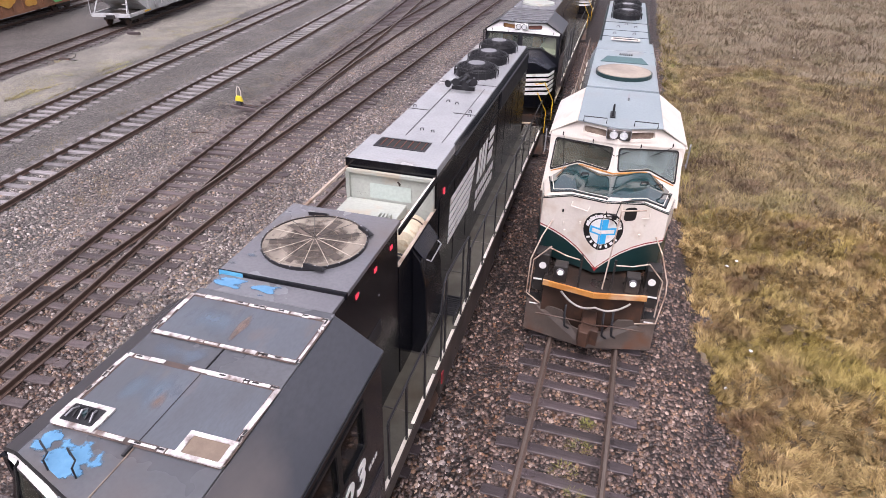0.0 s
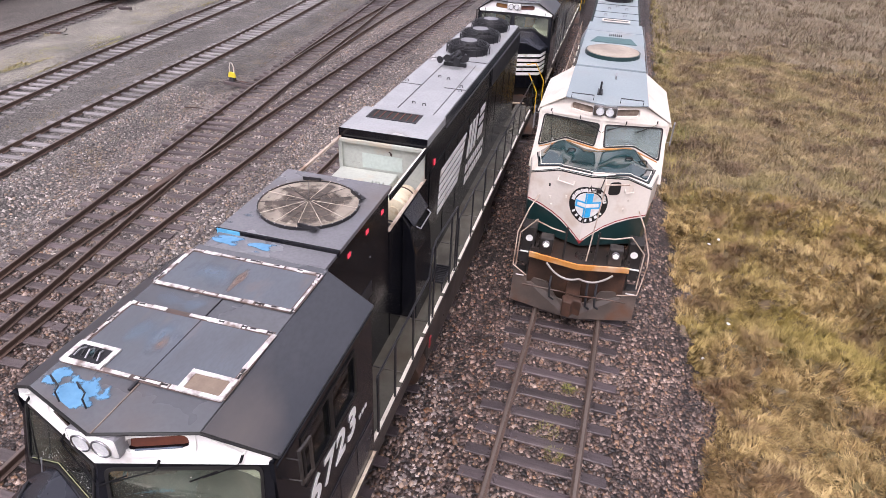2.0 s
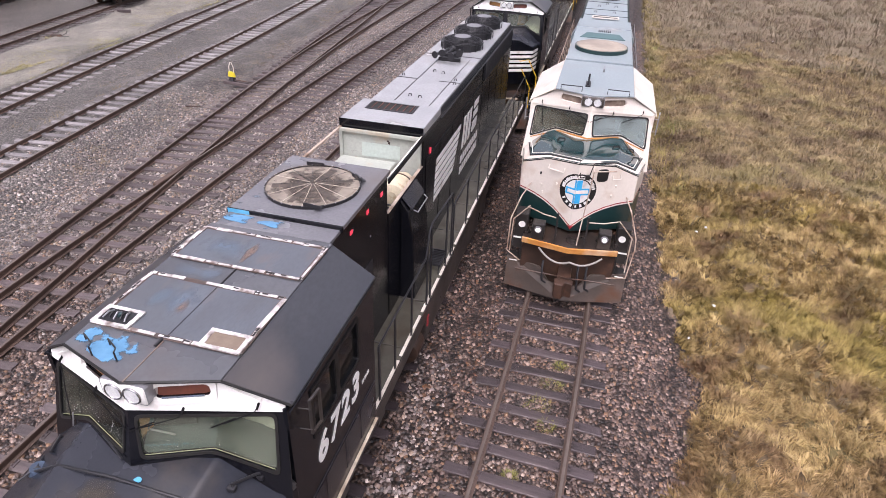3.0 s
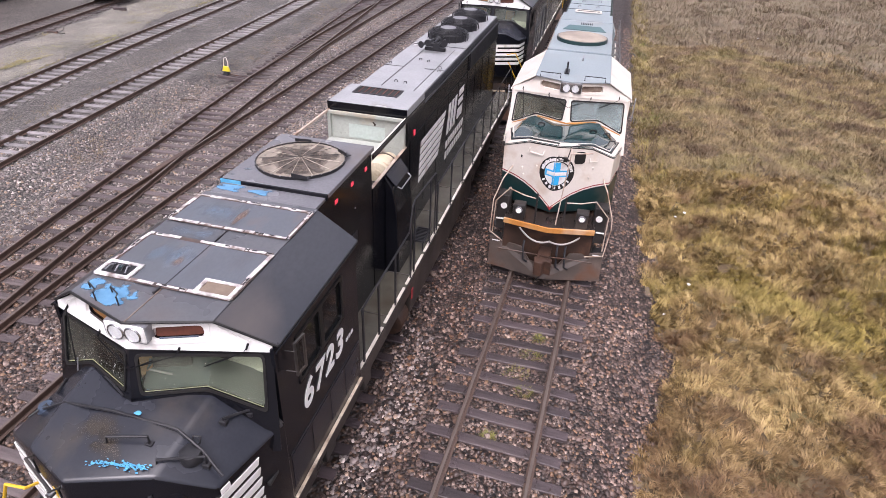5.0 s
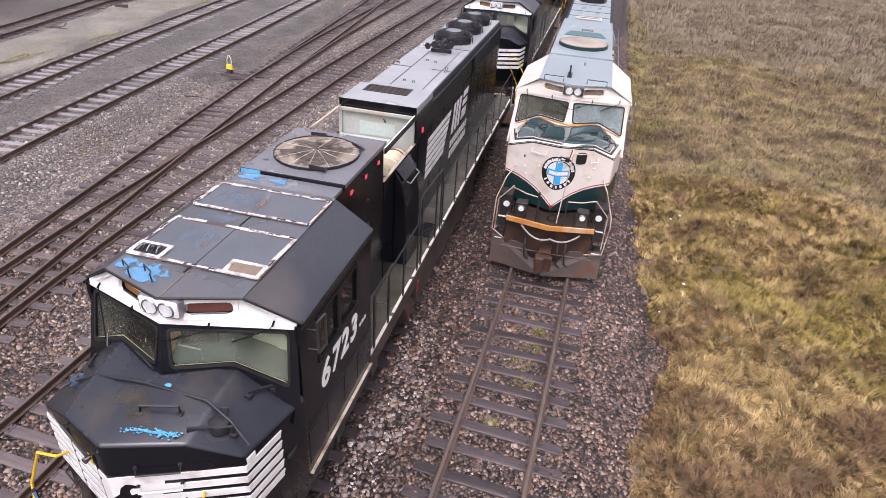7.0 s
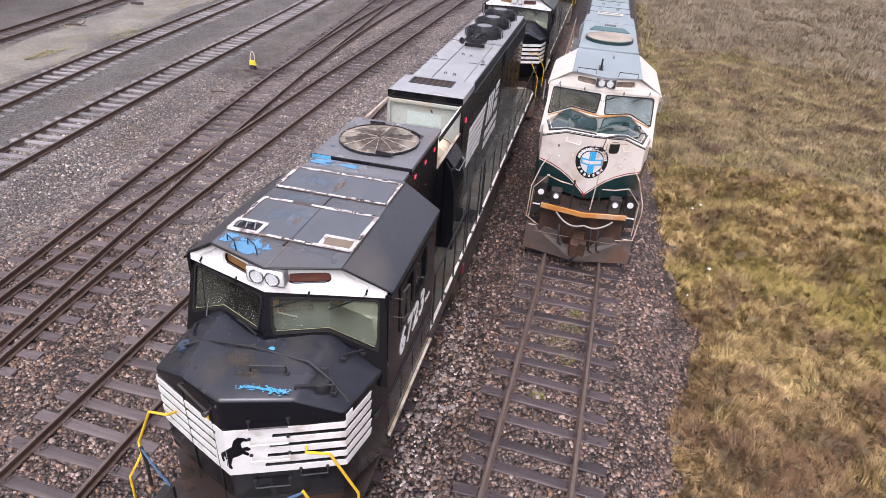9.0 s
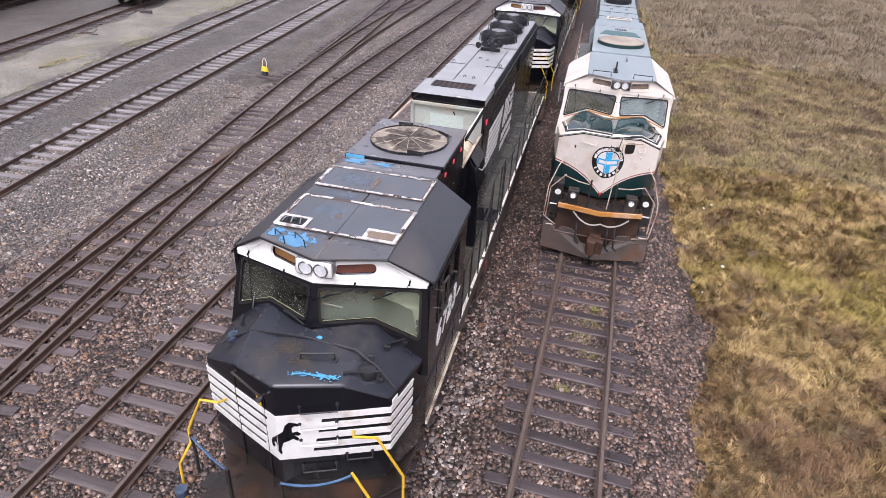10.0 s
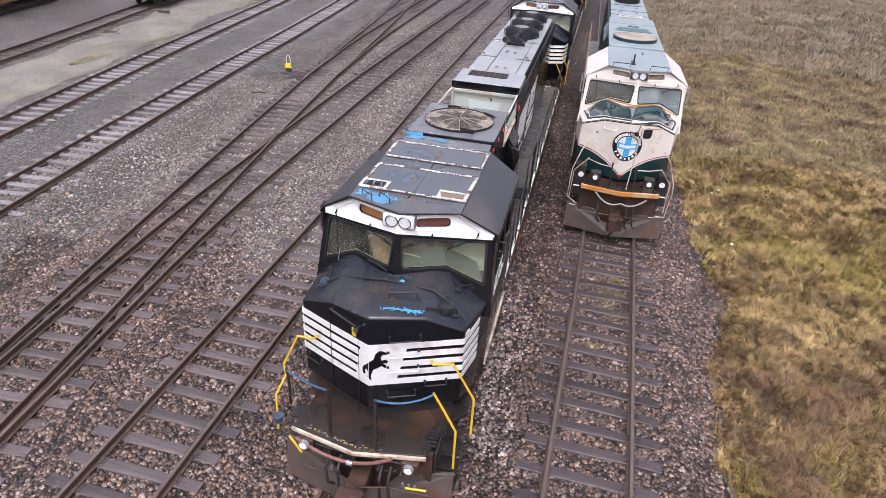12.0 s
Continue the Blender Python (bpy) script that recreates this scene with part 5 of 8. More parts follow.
def tape_frame(v0, v1, u0, u1, seed, boxes=()):
    rnd = random.Random(seed)
    g = Geo()
    w = 0.023
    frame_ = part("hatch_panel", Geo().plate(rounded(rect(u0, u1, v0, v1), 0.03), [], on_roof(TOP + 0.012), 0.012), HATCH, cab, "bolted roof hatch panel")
    for (a, b), (c, d) in (((u0, v0), (u1, v0)), ((u1, v0), (u1, v1)), ((u1, v1), (u0, v1)), ((u0, v1), (u0, v0))):
        ln = math.hypot(c - a, d - b)
        n = max(5, int(ln / 0.16))
        ux, uy = -(d - b) / ln * w * 1.55, (c - a) / ln * w * 1.55
        part("old_sealant", Geo().plate([(a + ux, b + uy), (a - ux, b - uy), (c - ux, d - uy), (c + ux, d + uy)], [], on_roof(TOP + 0.0155), 0.003), UNDERTAPE, frame_)
        cuts = [0.0] + sorted(rnd.uniform(0.02, 0.98) for _ in range(n)) + [1.0]
        for k, (p, q) in enumerate(zip(cuts, cuts[1:])):
            if q - p < 0.02 or rnd.random() < 0.03:
                continue
            q -= 0.022 * rnd.random()
            ww = w * rnd.uniform(0.55, 1.3)
            x0, y0, x1, y1 = a + (c - a) * p, b + (d - b) * p, a + (c - a) * q, b + (d - b) * q
            nx_, ny_ = -(d - b) / ln * ww, (c - a) / ln * ww
            j = rnd.uniform(-.012, .012)
            loop = [(x0 + nx_ + j, y0 + ny_), (x0 - nx_ + j, y0 - ny_), (x1 - nx_ - j, y1 - ny_), (x1 + nx_ - j, y1 + ny_)]
            part("tape_strip", Geo().plate(loop, [], on_roof(TOP + 0.024 + 0.004 * (k % 2)), 0.008), TAPE, frame_)
            if rnd.random() < 0.55:
                t = rnd.uniform(0.25, 0.75)
                mx, my = x0 + (x1 - x0) * t, y0 + (y1 - y0) * t
                hx, hy = (c - a) / ln * 0.035, (d - b) / ln * 0.035
                sx_, sy_ = -(d - b) / ln * 0.010, (c - a) / ln * 0.010
                part("slot", Geo().plate([(mx - hx - sx_, my - hy - sy_), (mx + hx - sx_, my + hy - sy_), (mx + hx + sx_, my + hy + sy_), (mx - hx + sx_, my - hy + sy_)], [], on_roof(TOP + 0.032), 0.003), DARK, frame_)
    return frame_


tape_frame(2.55, 3.56, -0.89, 0.91, 8)
tape_frame(3.98, 4.75, -0.91, 0.91, 6)
for u0, u1, v0, v1, inner in ((-0.91, -0.43, 2.53, 2.84, WIRE), (0.43, 0.93, 2.52, 2.82, VENTPAN)):
    part("vent_frame", Geo().plate(rect(u0, u1, v0, v1), [rounded(rect(u0 + .055, u1 - .055, v0 + .045, v1 - .045), 0.02)], on_roof(TOP + 0.04), 0.02), TAPE, cab, "white frame round a small roof vent")
    part("vent_mesh", Geo().plate(rect(u0 + .05, u1 - .05, v0 + .04, v1 - .04), [], on_roof(TOP + 0.030), 0.004), inner, cab)
for k in range(5):
    part("vent_wire", Geo().tube([(-0.82 + .07 * k, 2.62 + .02 * (k % 2), TOP + .035), (-0.80 + .06 * k, 2.70, TOP + .06 + .01 * (k % 3)), (-0.78 + .05 * k, 2.76, TOP + .04)], 0.010, 5), WIRE if k % 2 else GREYMETAL, cab)
part("vent_cap", Geo().cyl((-0.66, 2.7, TOP + 0.02), (-0.66, 2.7, TOP + 0.065), 0.035, 0.03, 14), TEAL, cab, smooth=True)
# peeled blue paint and faded streaks
link = under(lo, "link_roof")
for k, (u0, u1, v0, v1, parent, z) in enumerate(((-0.80, -0.08, 1.95, 2.52, cab, TOP), (-0.92, -0.60, 2.15, 2.50, cab, TOP), (-0.88, -0.34, 4.96, 5.29, link, 4.824), (-0.42, 0.16, 4.94, 5.29, link, 4.824))):
    loop = [(u0, v0), (u1, v0), (u1, v1), (u0, v1)]
    if k < 2:
        loop = [(u0, max(v0, 1.88 + 0.40 * abs(u0))), (u1, max(v0, 1.88 + 0.40 * abs(u1))), (u1, v1), (u0, v1)]
    bent_sheet("peeled_patch", loop, on_roof(z), 0.004 + 0.002 * k, BLUE if k < 2 else BLUETHIN, parent, "ragged blue paint showing through")
for k, (u0, u1, v0, v1) in enumerate(((-0.75, 0.10, 2.85, 3.52), (-0.80, 0.0, 4.02, 4.72), (-0.85, 0.2, 3.60, 3.95))):
    bent_sheet("faded_patch", rect(u0, u1, v0, v1), on_roof(TOP), 0.0135 if k < 2 else 0.003, BLUEWASH, cab, "faint blue wash on the grey roof")
for k, (u0, u1, v0, v1) in enumerate(((-0.26, -0.04, 2.66, 3.44), (-0.10, 0.12, 4.00, 4.74))):
    bent_sheet("rust_smear", rect(u0, u1, v0, v1), on_roof(TOP), 0.0165 + 0.001 * k, RUSTSMEAR, cab, "faint rusty smear")
part("roof_seam", Geo().box(0.03, 0.042, 1.86, 2.5, TOP - 0.004, TOP + 0.008), BOARD, cab)
part("roof_seam", Geo().box(0.03, 0.04, 2.58, 3.98, TOP - 0.004, TOP + 0.016), WIRE, cab)
for u in (-0.62, -0.32):
    part("roof_bracket", Geo().tube([(u - .13, 2.28, TOP), (u - .12, 2.27, TOP + .10), (u + .02, 2.20, TOP + .07), (u + .09, 2.1, TOP + .11), (u + .11, 2.09, TOP)], 0.009, 6), WIRE, cab, "black lifting bracket")
part("roof_clip", Geo().box(-0.01, 0.02, 2.40, 2.54, TOP, TOP + 0.02), WIRE, cab)
# brow lugs
for s in (-1, 1):
    place, ln = cab_face(s)
    for a in (0.52, 0.88):
        part("board_lug", Geo().box(-.015, .015, -.012, .012, -.03, .03), WHITE, cab).location = place(a, 4.785, .045)
    part("brow_grab", Geo().tube([place(1.06, 4.72, .03), place(1.08, 4.71, .07), place(1.40, 4.50, .07), place(1.42, 4.49, .03)], 0.009), WHITE, cab)
# fan box on the hood behind the cab
fx, fy, fz = -0.02, 6.33, 4.872
box_roof = under(lo, "cabinet_roof")
fan = part("cooling_fan", Geo().ring((fx, fy, fz), 0.735, 0.748, 0.05, 48), WIRE, lo, "dusty round cooling fan under a wire screen")
part("dust_screen", Geo().cyl((fx, fy, fz), (fx, fy, fz + 0.03), 0.735, 0.735, 48), FANSKIN, fan, "dusty pale brown screen")
part("grime_ring", Geo().ring((fx, fy, fz + 0.0302), 0.22, 0.47, 0.0015, 40), GRIME, fan, "dark grime round the fan hub")
part("dust_smear", Geo().box(fx - 0.66, fx + 0.66, fy - 0.66, fy + 0.66, fz + 0.0325, fz + 0.0335), SMEAR, fan)
for k, a in enumerate((35, 82, 150, 200, 262, 325)):
    c, q = math.cos(radians(a)), math.sin(radians(a))
    w = 0.05 + 0.02 * (k % 2)
    part("blade_mark", Geo().plate([(fx + c * r_ - q * x_, fy + q * r_ + c * x_) for r_, x_ in ((0.12, -w * .6), (0.64, -w), (0.64, w), (0.12, w * .6))], [], on_roof(fz + 0.0365 + 0.001 * k), 0.002), FANBLADE, fan, "dark fan blade showing through the screen")
for k in range(13):
    a = 2 * math.pi * k / 13 + 0.1
    part("screen_rib", Geo().tube([(fx + 0.05 * math.cos(a), fy + 0.05 * math.sin(a), fz + 0.085), (fx + 0.74 * math.cos(a), fy + 0.74 * math.sin(a), fz + 0.055)], 0.0042, 4), WIRE if 0.2 < a < 3.9 and k % 3 else RIBPALE, fan)
for k in range(4):
    r_ = 0.14 + 0.19 * k
    part("screen_ring", Geo().tube([(fx + r_ * math.cos(a), fy + r_ * math.sin(a), fz + 0.066) for a in np.linspace(0, 2 * math.pi, 41)[:-1]], 0.0022, 4, True), VENTPAN, fan)
for k in range(28):
    a = 2 * math.pi * k / 28
    part("screen_clip", Geo().box(-.008, .008, -.006, .006, 0, .012), GREYMETAL, fan).location = (fx + .745 * math.cos(a), fy + .745 * math.sin(a), fz + .045)
for u, v, rz in ((0.30, 5.66, -8), (-0.30, 7.05, 6), (0.58, 6.78, -38)):
    o = part("fan_bracket", Geo().box(-0.15, 0.15, -0.045, 0.045, 0, 0.012).box(-0.15, 0.15, -0.045, -0.037, 0.012, 0.06), WIRE, lo, "bent black hold-down plate")
    o.matrix_local = pose(u, v, 4.872 + 0.045, 0, 0, rz)
    part("bolt", Geo().cyl((0, 0.01, 0.012), (0, 0.01, 0.026), 0.018, 0.018, 8), GREYMETAL, o)
part("box_edge", Geo().box(-0.92, 0.92, 5.29, 5.328, 4.775, 4.877), BLACK, lo, bevel=0.008)
part("box_edge", Geo().box(-0.895, 0.895, 9.395, 9.418, 4.66, 4.872), BLACK, lo, bevel=0.006)
part("blue_edge", Geo().box(-0.90, -0.55, 5.283, 5.293, 4.80, 4.879), FLECK, lo, "strip of blue paint on the box edge")
for k, (u, v) in enumerate(((-0.80, 5.5), (-0.70, 5.75))):
    bent_sheet("peeled_patch", blotch(u, v, 0.10, 0.07, 80 + k, 20, 0.6), on_roof(4.873), 0.003, BLUEWASH, box_roof)
# opened bay: bulkhead, cabinet, blower, bars
wall = Geo().box(-0.86, 0.86, 9.36, 9.42, 3.45, 4.66)
bulk = part("bulkhead", wall, PALE, lo, "pale green bulkhead of the opened bay", bevel=0.01)
part("bulkhead_patch", Geo().box(-0.40, 0.42, 9.348, 9.358, 4.14, 4.44), PALE2, bulk, "paler repainted rectangle")
fl = Geo()
for b0, b1, c0, c1 in ((-0.87, -0.80, 3.5, 4.68), (0.80, 0.87, 3.5, 4.68)):
    fl.box(b0, b1, 9.30, 9.36, c0, c1)
fl.box(-0.87, 0.87, 9.28, 9.355, 4.64, 4.70)
part("bulkhead_flange", fl, PALE, bulk)
g = Geo()
g.prism([(0.14, 9.345, 4.53), (0.17, 9.345, 4.55), (0.22, 9.345, 4.50), (0.205, 9.345, 4.45), (0.18, 9.345, 4.47), (0.17, 9.345, 4.51)], (0, -0.004, 0))
part("rust_patch", g, RUSTY, bulk, "rust stain")
part("bay_cabinet", Geo().box(-0.84, 0.34, 8.05, 9.34, 1.5, 4.10), PALE, lo, "pale green cabinet top inside the bay", bevel=0.02)
# Near-black box: shade deep in the bay is put into its colour.
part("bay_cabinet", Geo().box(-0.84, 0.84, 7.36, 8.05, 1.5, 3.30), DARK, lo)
for k in range(4):
    part("cabinet_fin", Geo().box(0.02 + 0.07 * k, 0.05 + 0.07 * k, 8.3 + 0.1 * k, 8.75, 4.10, 4.19), PALE, lo)
bl = Geo().cyl((0.56, 8.42, 3.78), (0.55, 9.0, 3.76), 0.27, 0.28, 28)
bl.cyl((0.55, 9.0, 3.76), (0.55, 9.28, 3.76), 0.21, 0.19, 28)
blower = part("blower", bl, BLOWER, lo, "cream blower drum with rust marks", bevel=0.02, smooth=True)
part("blower_band", Geo().ring((0, 0, 0), 0.282, 0.292, 0.03, 28), RUSTY, blower, "rusty clamp band").matrix_local = pose(0.55, 8.97, 3.76, 90, 0, 0)
part("blower_inlet", Geo().cyl((0.56, 8.40, 3.78), (0.56, 8.422, 3.78), 0.12, 0.12, 24), BLOWER, blower)
part("bulkhead_grime", Geo().box(0.10, 0.84, 9.342, 9.356, 3.46, 4.02), DECKRUST, lo, "rust-brown grime low on the bulkhead")
part("bulkhead_grime", Geo().box(-0.84, 0.30, 9.342, 9.356, 4.02, 4.22), DECKRUST, lo)
# Dark fill under the blower, coloured for the shade of the bay.
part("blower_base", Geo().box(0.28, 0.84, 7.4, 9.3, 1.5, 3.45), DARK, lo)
for k in range(6):
    part("hose_coil", Geo().tube([(0.60 + 0.17 * math.cos(a), 7.62 + 0.10 * k, 3.60 + 0.17 * math.sin(a)) for a in np.linspace(0, 2 * math.pi, 19)[:-1]], 0.018, 6, True), WIRE, lo)
part("bay_wall", Geo().box(0.83, 0.88, 7.33, 9.45, 1.5, 4.03), BLACK, lo)
part("bay_wall_edge", Geo().box(0.825, 0.885, 7.33, 9.45, 4.03, 4.045), RAILTAN, lo)
part("bay_wall", Geo().box(-0.88, -0.83, 7.33, 9.45, 1.5, 3.30), PALE, lo)
part("bay_bar", Geo().box(0.84, 0.88, 7.33, 9.45, 4.66, 4.705), CREAM, lo, "worn pale top bar over the bay")
part("bay_bar", Geo().box(0.88, 0.905, 7.33, 9.45, 4.62, 4.715), BLACK, lo)
part("bay_bar", Geo().box(-0.89, -0.845, 7.33, 9.45, 4.66, 4.71), RAILTAN, lo, "pale top bar over the open side")
# duct box on the right walkway
part("duct_box", Geo().loft([[(0.88, 7.95, 1.79), (1.20, 7.95, 1.79), (1.20, 9.0, 1.79), (0.88, 9.0, 1.79)], [(0.88, 8.0, 3.2), (1.14, 8.0, 3.2), (1.14, 8.98, 3.2), (0.88, 8.98, 3.2)], [(0.88, 8.0, 3.98), (1.04, 8.02, 3.72), (1.04, 8.96, 3.72), (0.88, 8.98, 3.98)]]), BLACK, lo, "black duct box with a slanted lid", bevel=0.02)
part("duct_lid", Geo().prism([(0.89, 8.04, 4.0), (1.07, 8.10, 3.74), (1.07, 8.94, 3.74), (0.89, 8.92, 4.0)], (0.012, 0, 0.012)), NOSETOP, lo, bevel=0.005)
part("lid_grab", Geo().tube([(1.08, 8.2, 3.70), (1.16, 8.22, 3.66), (1.16, 8.86, 3.66), (1.08, 8.9, 3.70)], 0.012), GREYMETAL, lo)
step_ = part("walkway_step", Geo().plate(rect(1.12, 1.46, 8.94, 9.56), [rect(1.15, 1.43, 8.97, 9.53)], on_roof(2.06), 0.05), WIRE, lo, "open grid step up to the raised walkway")
for u in (1.15, 1.42):
    for v in (8.97, 9.52):
        part("step_leg", Geo().box(u - .012, u + .012, v - .012, v + .012, 1.79, 2.02), WIRE, step_)
for k in range(8):
    part("tread_bar", Geo().box(1.15, 1.43, 9.01 + 0.062 * k, 9.03 + 0.062 * k, 2.03, 2.06), WIRE, step_)
for v in (5.69, 6.37, 7.02):
    part("red_marker", Geo().box(0.872, 0.880, v - 0.05, v + 0.05, 4.53, 4.60), REDLIT, lo, "small red marker plate with added glow")
part("red_marker", Geo().box(0.872, 0.888, 9.98, 10.06, 4.11, 4.23), REDLIT, lo, "small red marker plate with added glow")
part("red_flag", Geo().box(1.503, 1.525, 7.82, 7.93, 1.26, 1.50), RED, lo, "red cut-out handle tag")
for v, z in ((5.3, 4.35), (5.5, 4.1), (5.75, 4.55), (6.45, 4.05), (7.0, 4.55)):
    part("rivet", Geo().box(0.872, 0.878, v, v + 0.025, z, z + 0.025), GREYMETAL, lo)
part("louvre", Geo().box(0.872, 0.885, 5.5, 6.5, 3.35, 3.6), WIRE, lo)
# hood roof details
g = Geo()
g.plate(rect(-0.62, 0.44, 10.12, 10.62), [rect(-0.57, 0.39, 10.17, 10.57)], on_roof(4.885), 0.015)
gr = part("roof_grille", g, WIRE, lo, "long roof opening with rusty slats")
# Dark sheet on the closed roof stands for the shade behind the slats.
part("grille_pan", Geo().box(-0.57, 0.39, 10.17, 10.57, 4.871, 4.876), DARK, gr)
for k in range(7):
    part("slat", Geo().box(-0.5 + 0.14 * k, -0.48 + 0.14 * k, 10.17, 10.57, 4.876, 4.886), REDBROWN, gr)


def hood_seams(lo, z=4.786):
    for a, b, c, d in ((-0.29, 11.1, -0.27, 14.9), (-0.80, 12.84, -0.27, 12.87), (0.28, 12.84, 0.80, 12.87), (-0.80, 15.3, 0.80, 15.33), (0.55, 10.9, 0.565, 15.0)):
        part("roof_seam", Geo().box(a, c, b, d, z - 0.003, z + 0.008), WIRE, lo)
    for u, v in ((-0.05, 11.5), (0.2, 11.45), (-0.05, 13.6), (0.2, 13.5), (-0.7, 13.0), (0.7, 12.7), (0.65, 13.0)):
        part("lifting_eye", Geo().tube([(u - .03, v, z), (u - .025, v, z + .05), (u + .025, v + .02, z + .05), (u + .03, v + .02, z)], 0.010, 6), WIRE, lo)


for l_ in (front_loco, second_loco):
    hood_seams(l_)
    for v in (16.3, 17.85, 19.4):
        roof_fan(l_, 0.03, v)
    horns(l_, 0.05, 14.75)
    part("exhaust", Geo().box(-0.22, 0.22, 15.05, 15.3, 4.78, 4.92), WIRE, l_, bevel=0.02)
    for s in (-1, 1):
        part("roof_gutter", Geo().tube([(s * 0.88, 10.8, 4.60), (s * 0.88, 20.3, 4.60)], 0.02), WIRE, l_)
        for k in range(9):
            v0 = 9.7 + 1.15 * k
            part("hood_door", Geo().box(min(s * .872, s * .884), max(s * .872, s * .884), v0, v0 + 1.08, 2.1, 4.1), BLACK, l_, bevel=0.006)
        part("radiator_screen", Geo().box(min(s * .875, s * .92), max(s * .875, s * .92), 15.6, 20.2, 4.1, 4.62), WIRE, l_, bevel=0.01)
# speed stripes and plain lettering bars on the hood side
side_hood = lambda a, b, d=0.0: Vector((0.887 + d, a, b))
for k in range(6):
    z = 2.78 + 0.17 * k
    bent_sheet("white_stripe", [(10.35 + 0.03 * k, z), (12.15 + 0.13 * k, z), (12.24 + 0.13 * k, z + 0.13), (10.37 + 0.03 * k, z + 0.13)], side_hood, 0.004, WHITE, front_loco)
for v0, z0, z1, w_ in ((13.0, 3.0, 3.8, 0.24), (13.36, 3.0, 3.8, 0.24), (13.72, 3.0, 3.8, 0.24), (14.2, 3.05, 3.32, 0.62), (14.3, 3.42, 3.58, 0.62), (14.38, 3.66, 3.84, 0.62)):
    bent_sheet("mark", [(v0, z0), (v0 + w_, z0), (v0 + w_ + 0.28 * (z1 - z0), z1), (v0 + 0.28 * (z1 - z0), z1)], side_hood, 0.004, WHITE, front_loco, "plain white slanted mark")
for z, a, b in ((2.62, 12.95, 14.9), (2.32, 12.9, 15.0)):
    v = a
    while v < b:
        bent_sheet("letter_bar", [(v, z), (v + .2, z), (v + .24, z + .2), (v + .04, z + .2)], side_hood, 0.004, WHITE, front_loco)
        v += 0.27


def lettering(text, size, m, material, parent, name, label):
    """Raised characters from the built-in font as one thin mesh."""
    cu = bpy.data.curves.new(name, "FONT")
    cu.body, cu.size, cu.extrude, cu.shear, cu.space_character = text, size, 0.003, 0.18, 1.12
    cu.offset = size * 0.028
    tmp = bpy.data.objects.new(name, cu)
    me = bpy.data.meshes.new_from_object(tmp)
    bpy.data.objects.remove(tmp)
    me.materials.clear()
    me.materials.append(material)
    ob = new(name, me)
    ob.parent = parent
    ob.matrix_local = m
    return tagged(ob, label)


# digits on the cab side, read from the outside
for k, ch in enumerate("6723"):
    lettering(ch, 0.60, Matrix.Translation((1.511, 2.88 + 0.355 * k, 2.855)) @ Matrix(((0, 0, 1, 0), (1, 0, 0, 0), (0, 1, 0, 0), (0, 0, 0, 1))), DIGITWHITE, cab, "digit", "white painted digit")
for k in range(3):
    part("small_bar", Geo().box(1.507, 1.513, 4.36 + 0.1 * k, 4.43 + 0.1 * k, 2.88, 2.94), WHITE, cab)
for v0, v1 in ((2.44, 2.98), (3.06, 3.62), (3.70, 4.18), (4.26, 4.80)):
    part("cab_panel", Geo().box(1.505, 1.511, v0, v1, 1.84, 2.46), NOSETOP, cab, "paler access panel low on the cab side", bevel=0.004)
part("panel_rail", Geo().box(1.505, 1.516, 2.42, 4.84, 2.50, 2.53), WIRE, cab)
# dash tops, dusty rims and paint specks behind and on the windshield
rnd = random.Random(41)
for s in (-1, 1):
    place, ln = cab_face(s)
    part("dash_top", Geo().prism([place(.14, 3.90, -.05), place(.88, 3.905, -.05), place(.88, 4.02, -.42), place(.14, 4.02, -.42)], (0, 0, -.02)), SEAT if s == -1 else DASHTEAL, cab, "brown dash top" if s == -1 else "grey-teal dash top")
    part("dash_top", Geo().prism([place(.88, 3.905, -.05), place(1.50, 3.60, -.05), place(1.46, 3.76, -.42), place(.88, 4.02, -.42)], (0, 0, -.02)), CABIN if s == -1 else CONSOLE, cab)
    if s == 1:
        part("dash_screen", Geo().loft([[place(a, 3.98, o) for a, o in ((.20, -.30), (.66, -.30), (.66, -.38), (.20, -.38))], [place(a, 4.24, o) for a, o in ((.20, -.36), (.60, -.36), (.60, -.42), (.20, -.42))]]), DARK, cab, "dark cab display on the dash", bevel=0.01)
        part("dash_lever", Geo().tube([place(.20, 4.04, -.20), place(.46, 3.99, -.16)], 0.012, 6), GREYMETAL, cab)
    else:
        part("paper", Geo().plate(rect(1.16, 1.30, 3.84, 4.00), [], lambda a, b, o: place(a, b, o - 0.06), 0.003), PALE2, cab, "pale paper behind the pane")
    part("pane_rim", Geo().tube([place(.17, 3.905, -.008), place(.88, 3.925, -.008), place(1.49, 3.61, -.008)], 0.0045, 6), RIMGREEN, cab, "thin yellow-green sealing line")
    for k in range(34 if s == -1 else 16):
        a = rnd.uniform(0.25, 1.4)
        z = 3.95 - max(0, a - 0.88) * 0.5 + abs(rnd.gauss(0, 0.10))
        r_ = rnd.uniform(.002, .0045)
        part("paint_speck", Geo().plate(blotch(a, z, r_, r_, k, 6, .4), [], lambda p, q, o: place(p, q, o - 0.008), 0.002), WHITE, cab)
